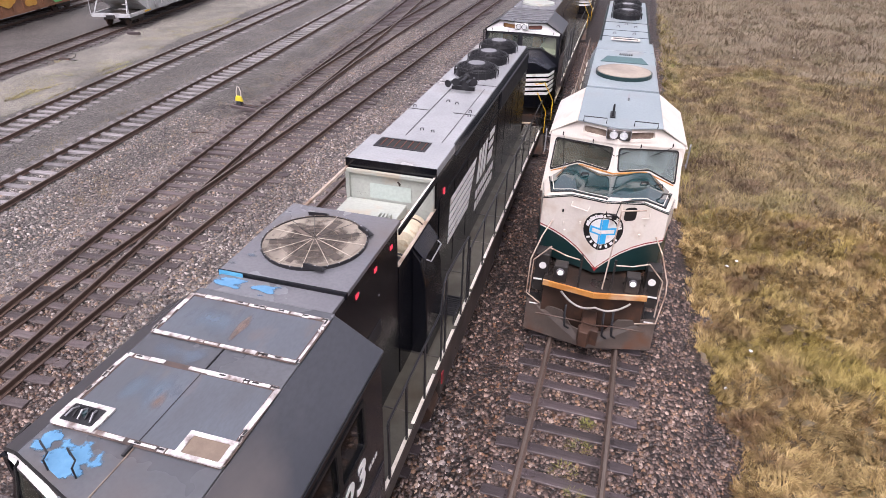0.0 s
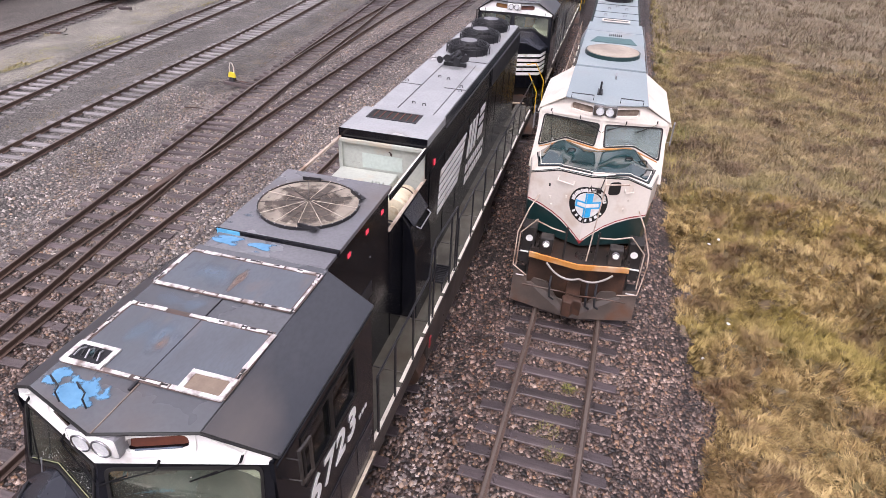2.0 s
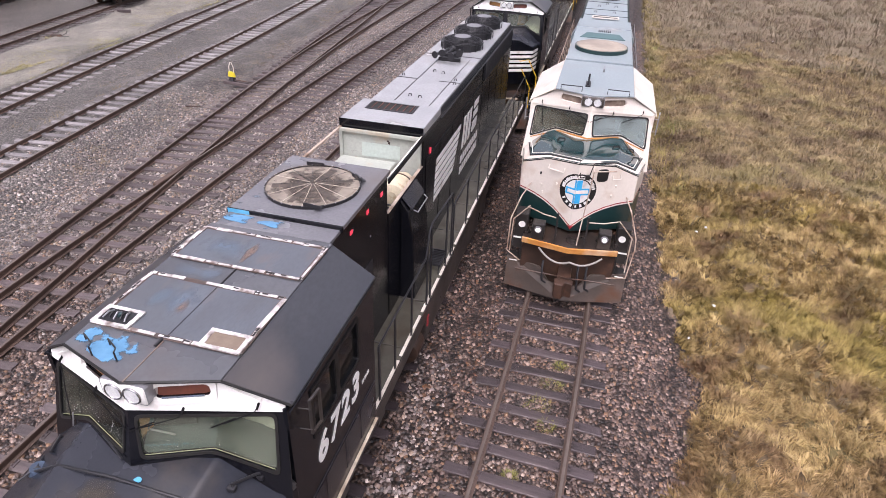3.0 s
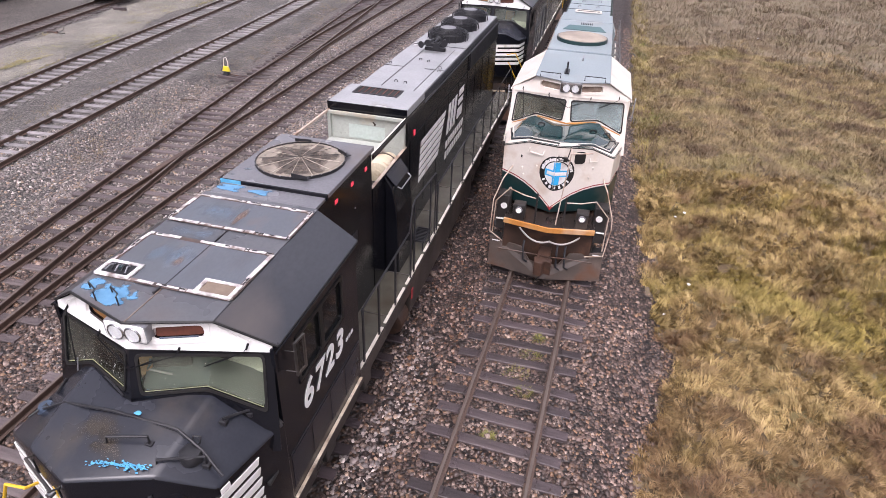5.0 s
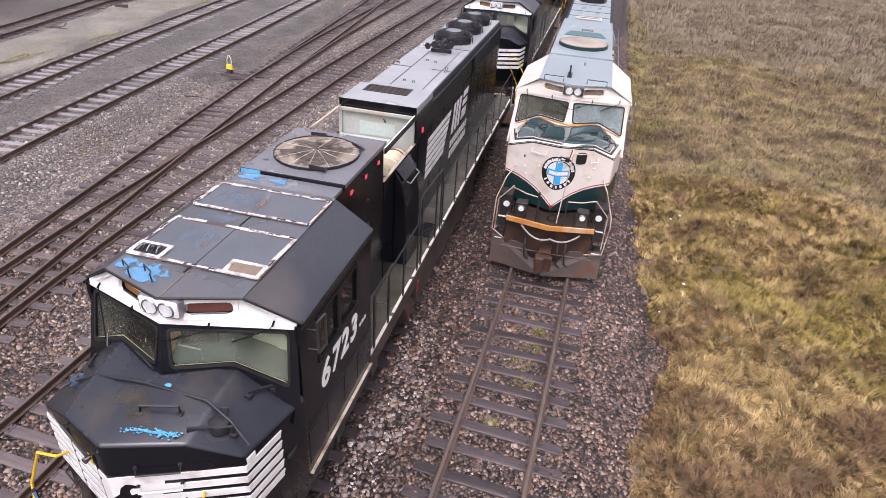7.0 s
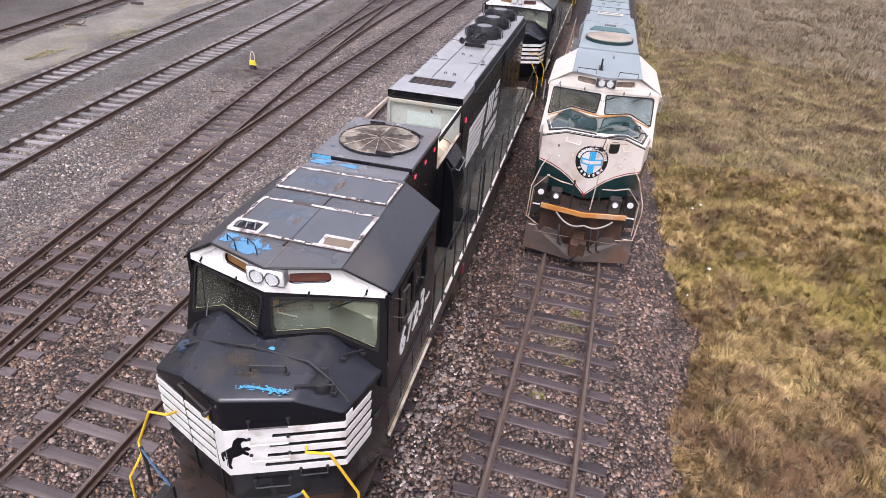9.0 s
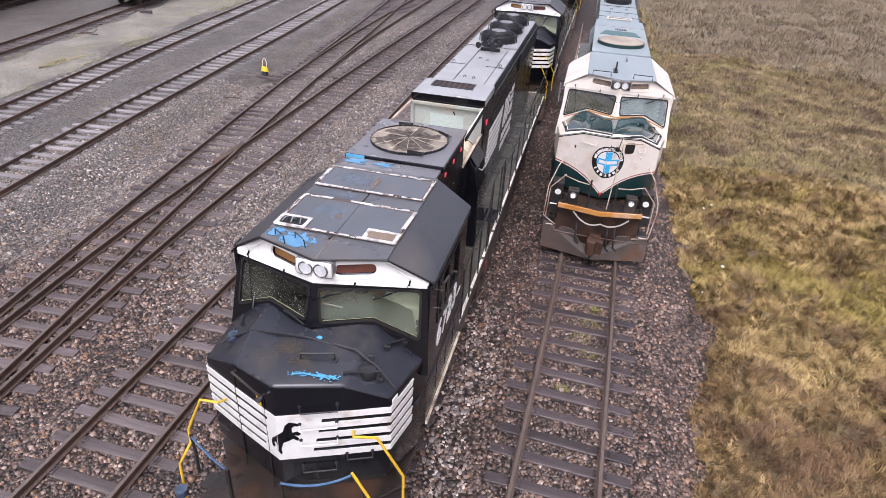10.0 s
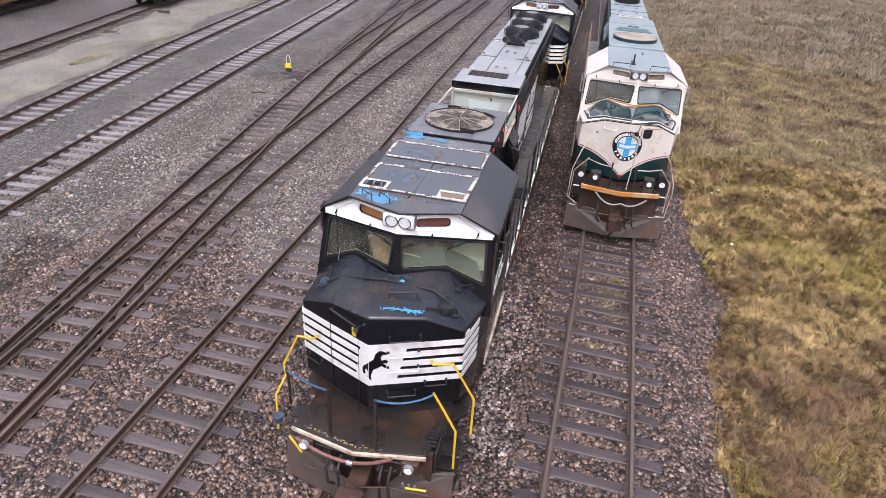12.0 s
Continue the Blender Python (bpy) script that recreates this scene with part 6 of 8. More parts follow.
# nose fittings
for pts in ([(0.09, 1.14, 3.70), (0.09, 1.15, 3.81), (0.51, 1.28, 3.81), (0.51, 1.28, 3.68)], [(0.70, 1.12, 3.58), (0.70, 1.12, 3.68), (1.12, 1.36, 3.60), (1.12, 1.36, 3.46)],
            [(1.05, 1.85, 3.60), (1.05, 1.85, 3.66), (1.22, 2.12, 3.58), (1.22, 2.12, 3.52)], [(-1.1, 1.7, 3.52), (-1.1, 1.7, 3.60), (-1.22, 1.95, 3.55), (-1.22, 1.95, 3.48)]):
    part("nose_grab", Geo().tube(pts, 0.017, 8), WIRE, nose, "bent black grab iron", smooth=True)
    for p in (pts[0], pts[-1]):
        part("grab_foot", Geo().box(p[0] - .045, p[0] + .045, p[1] - .035, p[1] + .035, p[2] - .03, p[2] + .03), WIRE, nose, bevel=0.008)
cap_ = part("nose_cap", Geo().cyl((0.94, 1.36, 3.50), (0.94, 1.36, 3.63), 0.13, 0.12, 22), WIRE, nose, "round black sand filler cap", bevel=0.012, smooth=True)
part("cap_handle", Geo().tube([(0.90, 1.46, 3.62), (0.90, 1.50, 3.70), (0.98, 1.52, 3.70), (0.98, 1.48, 3.62)], 0.014, 6), WIRE, cap_)
part("cable", Geo().tube([(-1.2, 1.45, 3.50), (-0.80, 1.52, 3.70), (-0.1, 1.50, 3.79), (0.72, 1.50, 3.75), (1.05, 1.42, 3.61), (1.33, 1.32, 3.40)], 0.018, 8), WIRE, nose, "thin black cable over the nose", smooth=True)
part("sand_box", Geo().cyl((-1.12, 1.52, 3.44), (-1.12, 1.52, 3.56), 0.12, 0.08, 16), DULLBLUE, nose, "faded blue filler cap")
for k in range(3):
    part("filler_leg", Geo().tube([(-1.12, 1.52, 3.56), (-1.12 + .2 * math.cos(2.1 * k), 1.52 + .2 * math.sin(2.1 * k), 3.50)], 0.014), WIRE, nose)
rnd = random.Random(9)
for k in range(130):
    u = rnd.triangular(-0.04, 0.68, 0.5)
    v = 0.88 + 0.22 * u + rnd.gauss(0, .018 + .012 * u)
    z = 3.66 - 0.07 * u + (v - 0.62 - 0.42 * u) * 0.13 + 0.012
    bent_sheet("paint_fleck", blotch(u, v, rnd.uniform(.006, .022), rnd.uniform(.004, .010), k, 8, .6), on_roof(z), 0.003 + 0.00003 * k, FLECK, nose)
for u0, u1, v0, v1 in ((-0.55, 0.15, 1.05, 1.60), (-0.10, 0.35, 0.95, 1.30)):
    g = Geo()
    for i in range(14):
        for j in range(10):
            q = [(u0 + (u1 - u0) * (i + p) / 14, v0 + (v1 - v0) * (j + r_) / 10) for p, r_ in ((0, 0), (1, 0), (1, 1), (0, 1))]
            g.add([(p, r_, NTOP(p, r_) + 0.005) for p, r_ in q], [(0, 1, 2, 3)])
    part("dust_patch", g, NOSEDUST, nose, "brown dust smear on the nose top")
part("wiper_motor", Geo().box(-0.36, -0.20, 1.86, 1.96, 3.80, 3.90), WIRE, nose, bevel=0.02)
part("fallen_wiper", Geo().tube([(-0.52, 1.90, 3.84), (-0.36, 1.82, 3.86), (-0.12, 1.70, 3.83)], 0.014, 6), WIRE, nose, "loose wiper arm on the nose top")
bent_sheet("paint_fleck", blotch(0.18, 1.55, .05, .03, 3, 12, .5), on_roof(3.79), 0.006, FLECK, nose)
for a in (-0.20, -F0L - 0.03):
    part("door_seam", Geo().tube([nose_map(a, 1.6, .008), nose_map(a, 3.38, .008)], 0.008, 4), GASKET, nose)
part("door_bar", Geo().tube([nose_map(-0.74, 3.50, .0), nose_map(-0.74, 3.52, .07), nose_map(-0.16, 3.46, .08), nose_map(-0.16, 3.44, .0)], 0.017), SILL, nose)
part("door_lamp", Geo().cyl(nose_map(-0.17, 3.42, .05), nose_map(-0.15, 3.42, .12), 0.030, 0.040, 12), CHROME, nose, "small chrome lamp")
part("warning_tag", Geo().plate(rect(-0.33, -0.24, 3.19, 3.34), [], lambda a, b, o: nose_map(a, b, o + 0.02), 0.006), YELLOW, nose, "small yellow warning tag")
for a0, a1, z in ((0.32, 0.80, 3.22), (0.30, 0.78, 2.92), (0.30, 0.78, 2.62), (0.30, 0.75, 2.1), (0.9, 1.25, 2.28), (-1.35, -1.05, 2.2)):
    part("nose_grab", Geo().tube([nose_map(a0, z + .07, .01), nose_map(a0, z, .07), nose_map(a1, z, .07), nose_map(a1, z + .07, .01)], 0.012), WHITE if 2.5 < z < 3 else WIRE, nose)
    for a in (a0, a1):
        part("grab_foot", Geo().cyl(nose_map(a, z + .07, .0), nose_map(a, z + .07, .035), 0.026, 0.022, 8), WIRE, nose)
part("lamp_disc", Geo().cyl(nose_map(1.05, 3.18, -.02), nose_map(1.05, 3.18, .006), 0.12, 0.12, 22), BLACK, nose)
part("white_marker", Geo().plate(rect(F0 + F1 + 0.02, F0 + F1 + 0.16, 3.18, 3.26), [], lambda a, b, o: nose_map(a, b, o + 0.02), 0.01), WHITE, nose)
# straps, hoses, pilot clutter
part("strap", Geo().tube(sag((-1.60, 0.82, 2.06), (-0.52, 0.10, 2.56), 0.05), 0.017, 6), BLUEROPE, lo, "faded blue strap tied between rails", smooth=True)
part("strap", Geo().tube(sag((0.22, 0.10, 2.58), (1.03, 0.48, 2.56), 0.12), 0.017, 6), BLUEROPE, lo, "faded blue strap tied between rails", smooth=True)
part("air_hose", Geo().tube(sag((-1.08, 0.0, 1.48), (0.53, 0.0, 1.50), 0.30, 16), 0.032, 8), REDHOSE, lo, "dull red sagging air hose", smooth=True)
part("hose_clamp", Geo().cyl((-0.22, -0.01, 1.195), (-0.12, -0.01, 1.19), 0.045, 0.045, 12), GREYMETAL, lo)
for u in (0.72, 0.82, 0.92, -0.6, -0.5):
    part("hose_end", Geo().cyl((u, 0.02, 0.90), (u, 0.02, 0.98), 0.022, 0.022, 8), GREYMETAL, lo)
for u, dr in ((-0.55, .2), (-0.35, .3), (0.5, .25), (0.35, .35)):
    part("brake_hose", Geo().tube([(u, 0.1, 1.2), (u, -0.08, 1.05), (u + .03, -0.12, 0.95 - dr), (u + .12, -0.05, 0.85 - dr)], 0.028, 8), WIRE, lo, smooth=True)
part("cut_lever", Geo().tube([(-1.2, -0.02, 0.9), (-0.3, -0.1, 0.95), (0.1, -0.3, 1.05), (0.5, -0.1, 0.95), (1.2, -0.02, 0.88)], 0.016), RUSTY, lo)
part("bucket", Geo().cyl((-1.60, 0.40, 1.30), (-1.60, 0.40, 1.42), 0.08, 0.09, 14), DULLBLUE, lo, "dull blue glad hand at the deck corner")
g = Geo()
for k in range(5):
    g.box(0.98, 1.14, 0.42 + 0.07 * k, 0.45 + 0.07 * k, 1.49, 1.52)
part("deck_grate", g, WIRE, lo)
for k in range(70):
    rr = random.Random(k + 30)
    u = rr.uniform(-1.05, 0.35)
    part("worn_fleck", Geo().plate(blotch(u, 0.03 + abs(u) * 0.195 + abs(rr.gauss(0, .03)), rr.uniform(.008, .022), rr.uniform(.006, .012), k, 7, .5), [], on_roof(1.502), 0.003), YELLOW if k % 4 == 0 else TAN, under(lo, "pilot_deck"))

for u0, u1, z0, z1 in ((-0.95, -0.35, 0.95, 1.42), (0.1, 0.75, 0.9, 1.42), (-0.3, 0.15, 0.8, 1.4)):
    part("rust_run", Geo().box(u0, u1, 0.288, 0.296, z0, z1), DECKRUST, lo, "rust run on the pilot plate")
for k, (u0, v0) in enumerate(((-0.8, 0.35), (-0.1, 0.45), (0.45, 0.4))):
    part("rust_run", Geo().box(u0, u0 + 0.5, v0, v0 + 0.45, 1.492, 1.496), DECKRUST, lo, "rusty wear on the deck plate")

# pipes and brackets across the pilot
for u0, z0, u1, z1 in ((-1.0, 1.34, -0.2, 1.30), (0.15, 1.30, 0.70, 1.36), (-0.75, 1.12, -0.28, 1.02), (0.30, 1.06, 0.62, 1.16)):
    part("train_line", Geo().tube([(u0, 0.24, z0), (u0 + 0.04, 0.10, z0), (u1 - 0.04, 0.08, z1), (u1, 0.24, z1)], 0.020, 6), SILL, lo, smooth=True)
for u in (-0.66, -0.22, 0.22, 0.60):
    part("pilot_bracket", Geo().box(u - 0.05, u + 0.05, 0.16, 0.30, 0.98, 1.40), SILL, lo, bevel=0.01)
    part("angle_cock", Geo().cyl((u + 0.07, 0.20, 1.16), (u + 0.07, 0.04, 1.10), 0.035, 0.028, 10), RUSTY, lo, smooth=True)

# the second black locomotive
stripe_nose(second_loco)
front_rails(second_loco, YELLOW, True)
side_rails(second_loco, 1, WIRE)
side_rails(second_loco, -1, WIRE)
cab2 = under(second_loco, "cab")
for v in (2.6, 3.0, 3.4, 3.8, 4.2, 4.6):
    part("roof_rib", Geo().box(-0.9, 0.9, v, v + 0.06, TOP, TOP + 0.03), GREYMETAL, cab2)
part("fan_cover", Geo().cyl((0, 6.4, 4.86), (0, 6.4, 4.93), 0.72, 0.70, 36), PALE, second_loco, "pale round cover", smooth=True)
copy_thing(second_loco, DARK1 @ pose(0, 44.6, 0))

# the cream and green locomotive
lo = cream_loco
nose = under(lo, "nose")
cab = under(lo, "cab")
nose.data.materials.append(CREAM)
for poly in nose.data.polygons:
    if poly.normal.z > 0.45 and poly.center.z > 3.0:
        poly.material_index = 1
F2 = min(facet(2)[1], facet(2, -1)[1])
SPAN = F0L + F1L + F2 - 0.05
AZ = [-F0L - F1L - F2, -F0L - F1L, -F0L, 0, F0, F0 + F1, F0 + F1 + F2]
TZ = NOSE_TOP


def low_edge(a):
    return float(np.interp(abs(a), [0, 0.25, 0.5, 0.8, 1.1, 1.5, 3], [1.98, 2.17, 2.34, 2.47, 2.55, 2.60, 2.60]))


def nose_band(z_lo, z_hi, o):
    """A band round the whole nose between two edge lines."""
    half = sorted({*[float(x) for x in np.round(np.linspace(0, SPAN, 30), 4)], F0, F0 + F1})
    left = sorted({*[float(x) for x in np.round(np.linspace(0, SPAN, 30), 4)], F0L, F0L + F1L})
    stops = [-x for x in reversed(left[1:])] + half
    loops = []
    for a in stops:
        lo_z, hi_z = z_lo(a), z_hi(a)
        loops.append([nose_map(a, lo_z, 0.001), nose_map(a, lo_z, o), nose_map(a, hi_z, o), nose_map(a, hi_z, 0.001)])
    return Geo().loft(loops)


def top_edge(a):
    return float(np.interp(a, AZ, TZ)) - 0.045


part("cream_panel", nose_band(low_edge, top_edge, 0.008), CREAM, nose, "cream painted upper nose with a pointed lower edge")
part("trim_line", nose_band(lambda a: low_edge(a) - 0.028, low_edge, 0.010), RED, nose, "thin dark red trim line")
part("trim_line", nose_band(lambda a: low_edge(a) - 0.062, lambda a: low_edge(a) - 0.034, 0.010), CREAM, nose)
part("top_trim", nose_band(lambda a: top_edge(a) - 0.03, lambda a: top_edge(a) - 0.004, 0.012), GASKET, nose, "dark edge trim")
bent_sheet("chevron", [(-0.10, 1.99), (0.0, 1.88), (0.10, 1.99), (0.0, 1.96)], lambda a, b, o: nose_map(a, b, o + 0.012), 0.002, RED, nose)
# dark glossy glare panel laid on the nose top, inside a cream margin with double border lines
nose.data.calc_loop_triangles()
bvh = BVHTree.FromPolygons([v.co.copy() for v in nose.data.vertices], [tuple(t.vertices) for t in nose.data.loop_triangles])


def nose_top(u, v):
    hit = bvh.ray_cast(Vector((u, v, 6)), Vector((0, 0, -1)))[0]
    return hit.z if hit else 3.25


PANEL_U = [-1.42, -1.27, -0.72, 0.0, 0.70, 1.22, 1.42]
PANEL_V = [2.20, 1.27, 0.945, 0.635, 0.975, 1.25, 2.20]


def panel_edge(u):
    return float(np.interp(u, PANEL_U, PANEL_V))


sheet_v, sheet_f, rows, cols = [], [], 16, 121
for u in np.linspace(-1.42, 1.42, cols):
    for k in range(rows):
        v = panel_edge(u) + (2.34 - panel_edge(u)) * k / (rows - 1)
        sheet_v.append((float(u), v, nose_top(float(u), v) + 0.012))
for i in range(cols - 1):
    for k in range(rows - 1):
        a = i * rows + k
        sheet_f.append((a, a + rows, a + rows + 1, a + 1))
panel = part("glare_panel", Geo().add(sheet_v, sheet_f), TEAL, nose, "dark teal glossy glare panel on the nose top", smooth=True)
rim_u = np.concatenate([np.linspace(a, b, 12) for a, b in zip(PANEL_U, PANEL_U[1:])])
part("panel_border", Geo().tube([(float(u), panel_edge(u), nose_top(float(u), panel_edge(u)) + 0.012) for u in rim_u], 0.017, 6), GASKET, panel, "black border line", smooth=True)
part("panel_border", Geo().tube([(float(u) * 0.965, panel_edge(u) + 0.055, nose_top(float(u) * 0.965, panel_edge(u) + 0.055) + 0.012) for u in rim_u], 0.010, 6), CREAM, panel, "pale inner border line", smooth=True)

# round emblem: dark ring with plain pale bars, white disc, blue cross
EC, EZ = 0.05, 2.89


def emblem_piece(name, loop, o, material, parent, label=""):
    """A patch of the emblem; cut at the nose crease."""
    g = Geo()
    for s in (-1, 1):
        # clip to this side of the crease
        out = []
        for (a, b), (c, d) in zip(loop, loop[1:] + loop[:1]):
            a, c = a + EC, c + EC
            if a * s >= 0:
                out.append((a, b))
            if (a * s >= 0) != (c * s >= 0):
                t = a / (a - c)
                out.append((1e-5 * s, b + (d - b) * t))
        out = [(x if abs(x) > 1e-5 else 1e-5 * s, z) for x, z in out]
        if len(out) > 2:
            g.loft([[nose_map(x, z + EZ, 0.008) for x, z in out], [nose_map(x, z + EZ, o) for x, z in out]])
    return part(name, g, material, parent, label)


def circle(r, n=48):
    return [(r * math.cos(2 * math.pi * i / n), r * math.sin(2 * math.pi * i / n)) for i in range(n)]


em = emblem_piece("emblem", circle(0.46), 0.011, GASKET, nose, "round railway emblem with a blue cross")
emblem_piece("emblem_disc", circle(0.315), 0.014, WHITE, nose)
emblem_piece("cross_bar", rect(-0.085, 0.085, -0.302, 0.302), 0.017, BRIGHTBLUE, nose)
emblem_piece("cross_bar", rect(-0.30, 0.30, -0.085, 0.085), 0.019, BRIGHTBLUE, nose)
emblem_piece("name_bar", rect(-0.25, 0.25, -0.045, 0.045), 0.022, WHITE, nose)
for a0, a1, n in ((5, 172, 18), (205, 335, 7)):
    for k in range(n):
        t = radians(a0 + (a1 - a0) * (k + 0.5) / n)
        w = 0.021 + 0.007 * (k % 3)
        c, s_ = math.cos(t), math.sin(t)
        emblem_piece("ring_bar", [(r_ * c - w_ * s_, r_ * s_ + w_ * c) for r_, w_ in ((0.342, -w), (0.425 - 0.012 * (k % 2), -w), (0.425 - 0.012 * (k % 2), w), (0.342, w))], 0.015, WHITE, nose)
bent_sheet("oval_plate", rounded(rect(0.46, 0.74, 3.14, 3.46), 0.09), lambda a, b, o: nose_map(a, b, o + 0.016), 0.004, GASKET, nose, "black rounded filler plate")
part("pole_clamp", Geo().box(-.05, .05, -.04, .04, -.05, .05), GASKET, nose).location = (0.16, 0.55, 3.33)
for a0, a1, z in ((-0.75, -0.35, 3.30), (0.85, 1.05, 3.2)):
    part("nose_grab", Geo().tube([nose_map(a0, z + .09, .01), nose_map(a0, z, .06), nose_map(a1, z, .06), nose_map(a1, z + .09, .01)], 0.013), CREAM, nose)
for a, z in ((-0.95, 3.1), (-0.9, 2.8), (-0.85, 2.62), (0.9, 2.75), (-0.5, 2.95), (0.98, 3.0)):
    part("nose_clip", Geo().box(-.018, .018, -.02, .02, -.03, .03), GASKET if z > 3 else CREAM, nose).location = nose_map(a, z, .015)
for u, v, z in ((-1.05, 1.95, 3.56), (-0.6, 1.55, 3.72), (1.05, 1.8, 3.56), (0.7, 1.5, 3.70), (1.2, 1.55, 3.46)):
    part("nose_fitting", Geo().tube([(u - .08, v, z), (u - .05, v + .02, z + .09), (u + .08, v + .08, z + .07), (u + .1, v + .1, z - .01)], 0.018), GASKET, nose)
front_rails(lo, RAILTAN, False)
side_rails(lo, 1, GREYMETAL)
side_rails(lo, -1, RAILTAN)
for s in (-1, 1):
    part("lower_side", Geo().box(min(s * 1.508, s * 1.516), max(s * 1.508, s * 1.516), 2.36, 4.86, 1.6, 2.58), GREEN, cab, "dark green lower cab side")
    part("round_marker", Geo().cyl((s * 1.20, 0.47, 1.90), (s * 1.20, 0.50, 1.90), 0.085, 0.075, 18), WHITE, lo, "round white marker disc")
    part("marker_post", Geo().box(s * 1.22 - 0.16, s * 1.22 + 0.16, 0.50, 0.9, 1.2, 2.18), SILL, lo, bevel=0.02)
    part("step_edge", Geo().box(s * 1.28 - 0.1, s * 1.28 + 0.1, 0.47, 0.495, 1.50, 1.53), WHITE, lo)
    part("step_edge", Geo().box(s * 1.30 - 0.1, s * 1.30 + 0.1, 0.31, 0.33, 0.925, 0.945), WHITE, lo)
# windshield rust line under the panes
for s in (-1, 1):
    place, ln = cab_face(s)
    part("rust_sill", Geo().plate([(0.02, 3.85), (0.80, 3.86), (1.50, 3.535), (1.50, 3.51), (0.80, 3.825), (0.02, 3.815)], [], lambda a, b, o: place(a, b, o + 0.008), 0.003), ORANGE, cab, "rust streak under the windshield")
    part("roof_grab", Geo().tube([(s * 0.55 - .25, 2.10, TOP), (s * 0.55 - .25, 2.08, TOP + .12), (s * 0.55 + .25, 2.08, TOP + .12), (s * 0.55 + .25, 2.10, TOP)], 0.012), WIRE, cab)
part("antenna", Geo().cyl((-0.18, 2.6, TOP), (-0.18, 2.6, TOP + 0.30), 0.028, 0.022, 10), WIRE, cab, "stub antenna")
part("antenna_base", Geo().box(-0.24, -0.12, 2.52, 2.95, TOP, TOP + 0.03), WIRE, cab)
part("roof_lug", Geo().box(0.14, 0.18, 4.0, 4.35, TOP, TOP + 0.08), GREYMETAL, cab)
# round tan cover and hood roof
part("cover_rim", Geo().ring((0.0, 6.42, 4.862), 0.70, 0.77, 0.10, 44), GREEN, lo)
part("round_cover", Geo().cyl((0.0, 6.42, 4.87), (0.0, 6.42, 4.975), 0.74, 0.73, 44), TAN, lo, "round tan cover over the cooling fan", smooth=True)
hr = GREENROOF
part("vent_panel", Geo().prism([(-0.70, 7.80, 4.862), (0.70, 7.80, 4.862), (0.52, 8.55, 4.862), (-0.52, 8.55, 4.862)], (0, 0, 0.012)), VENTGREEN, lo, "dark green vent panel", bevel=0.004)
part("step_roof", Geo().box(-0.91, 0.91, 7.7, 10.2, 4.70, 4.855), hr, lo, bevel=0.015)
for k in range(7):
    part("vent_slat", Geo().box(-0.16 + 0.06 * k, -0.13 + 0.06 * k, 8.8, 9.0, 4.855, 4.885), GASKET, lo)
part("duct_shoulder", Geo().prism([(-1.05, 9.4, 4.5), (-0.9, 9.4, 4.8), (-0.9, 10.2, 4.8), (-1.05, 10.2, 4.5)], (0.05, 0, -0.4)), hr, lo)
part("duct_shoulder", Geo().prism([(1.05, 9.4, 4.5), (0.9, 9.4, 4.8), (0.9, 10.2, 4.8), (1.05, 10.2, 4.5)], (-0.05, 0, -0.4)), hr, lo)
op = part("roof_opening", Geo().plate(rect(-0.48, 0.48, 11.0, 11.35), [rect(-0.42, 0.42, 11.05, 11.30)], on_roof(4.90), 0.03), CREAM, lo, "pale framed roof opening")
# Dark sheet in place of depth: the opening's shade as colour.
part("opening_pan", Geo().box(-0.42, 0.42, 11.05, 11.30, 4.872, 4.878), DARK, op)
for v in (12.0, 13.2, 14.85):
    part("roof_seam", Geo().box(-0.80, 0.80, v, v + 0.04, 4.783, 4.80), TEAL, lo)
for u, v in ((-0.4, 12.5), (0.3, 12.6), (-0.3, 13.8), (0.35, 13.9), (0.0, 14.4)):
    part("lifting_eye", Geo().tube([(u - .05, v, 4.78), (u - .04, v, 4.85), (u + .04, v + .03, 4.85), (u + .05, v + .03, 4.78)], 0.016, 6), GREYMETAL, lo)
for k, v in enumerate((16.0, 17.55, 18.95)):
    roof_fan(lo, -0.02, v, 0.60)
part("rusty_well", Geo().cyl((-0.02, 16.0, 4.80), (-0.02, 16.0, 4.87), 0.50, 0.50, 30), ORANGE, lo, "rusty fan well")
for s in (-1, 1):
    part("roof_gutter", Geo().tube([(s * 0.88, 10.8, 4.60), (s * 0.88, 20.3, 4.60)], 0.02), GREEN, lo)
    for k in range(9):
        v0 = 9.7 + 1.15 * k
        part("hood_door", Geo().box(min(s * .872, s * .884), max(s * .872, s * .884), v0, v0 + 1.08, 2.1, 4.1), GREEN, lo, bevel=0.006)
# pilot hose and clutter
part("air_hose", Geo().tube(sag((-0.70, 0.0, 1.60), (0.08, -0.06, 1.36), 0.18, 10) + sag((0.08, -0.06, 1.36), (0.80, 0.0, 1.56), 0.14, 10)[1:], 0.024, 8), GREYHOSE, lo, "pale grey sagging air hose", smooth=True)
part("chain", Geo().tube([(0.12, -0.1, 0.9), (0.06, -0.2, 0.6), (-0.06, -0.22, 0.35), (-0.12, -0.18, 0.25)], 0.022), WIRE, lo)
for u, dr in ((-0.55, .2), (0.5, .25), (0.3, .3)):
    part("brake_hose", Geo().tube([(u, 0.1, 1.2), (u, -0.06, 1.05), (u + .03, -0.1, 0.95 - dr), (u + .12, -0.03, 0.85 - dr)], 0.028, 8), WIRE, lo, smooth=True)
part("cut_lever", Geo().tube([(-1.2, -0.02, 0.92), (-0.3, -0.1, 0.95), (0.1, -0.3, 1.05), (0.5, -0.1, 0.95), (1.2, -0.02, 0.9)], 0.016), RUSTY, lo)

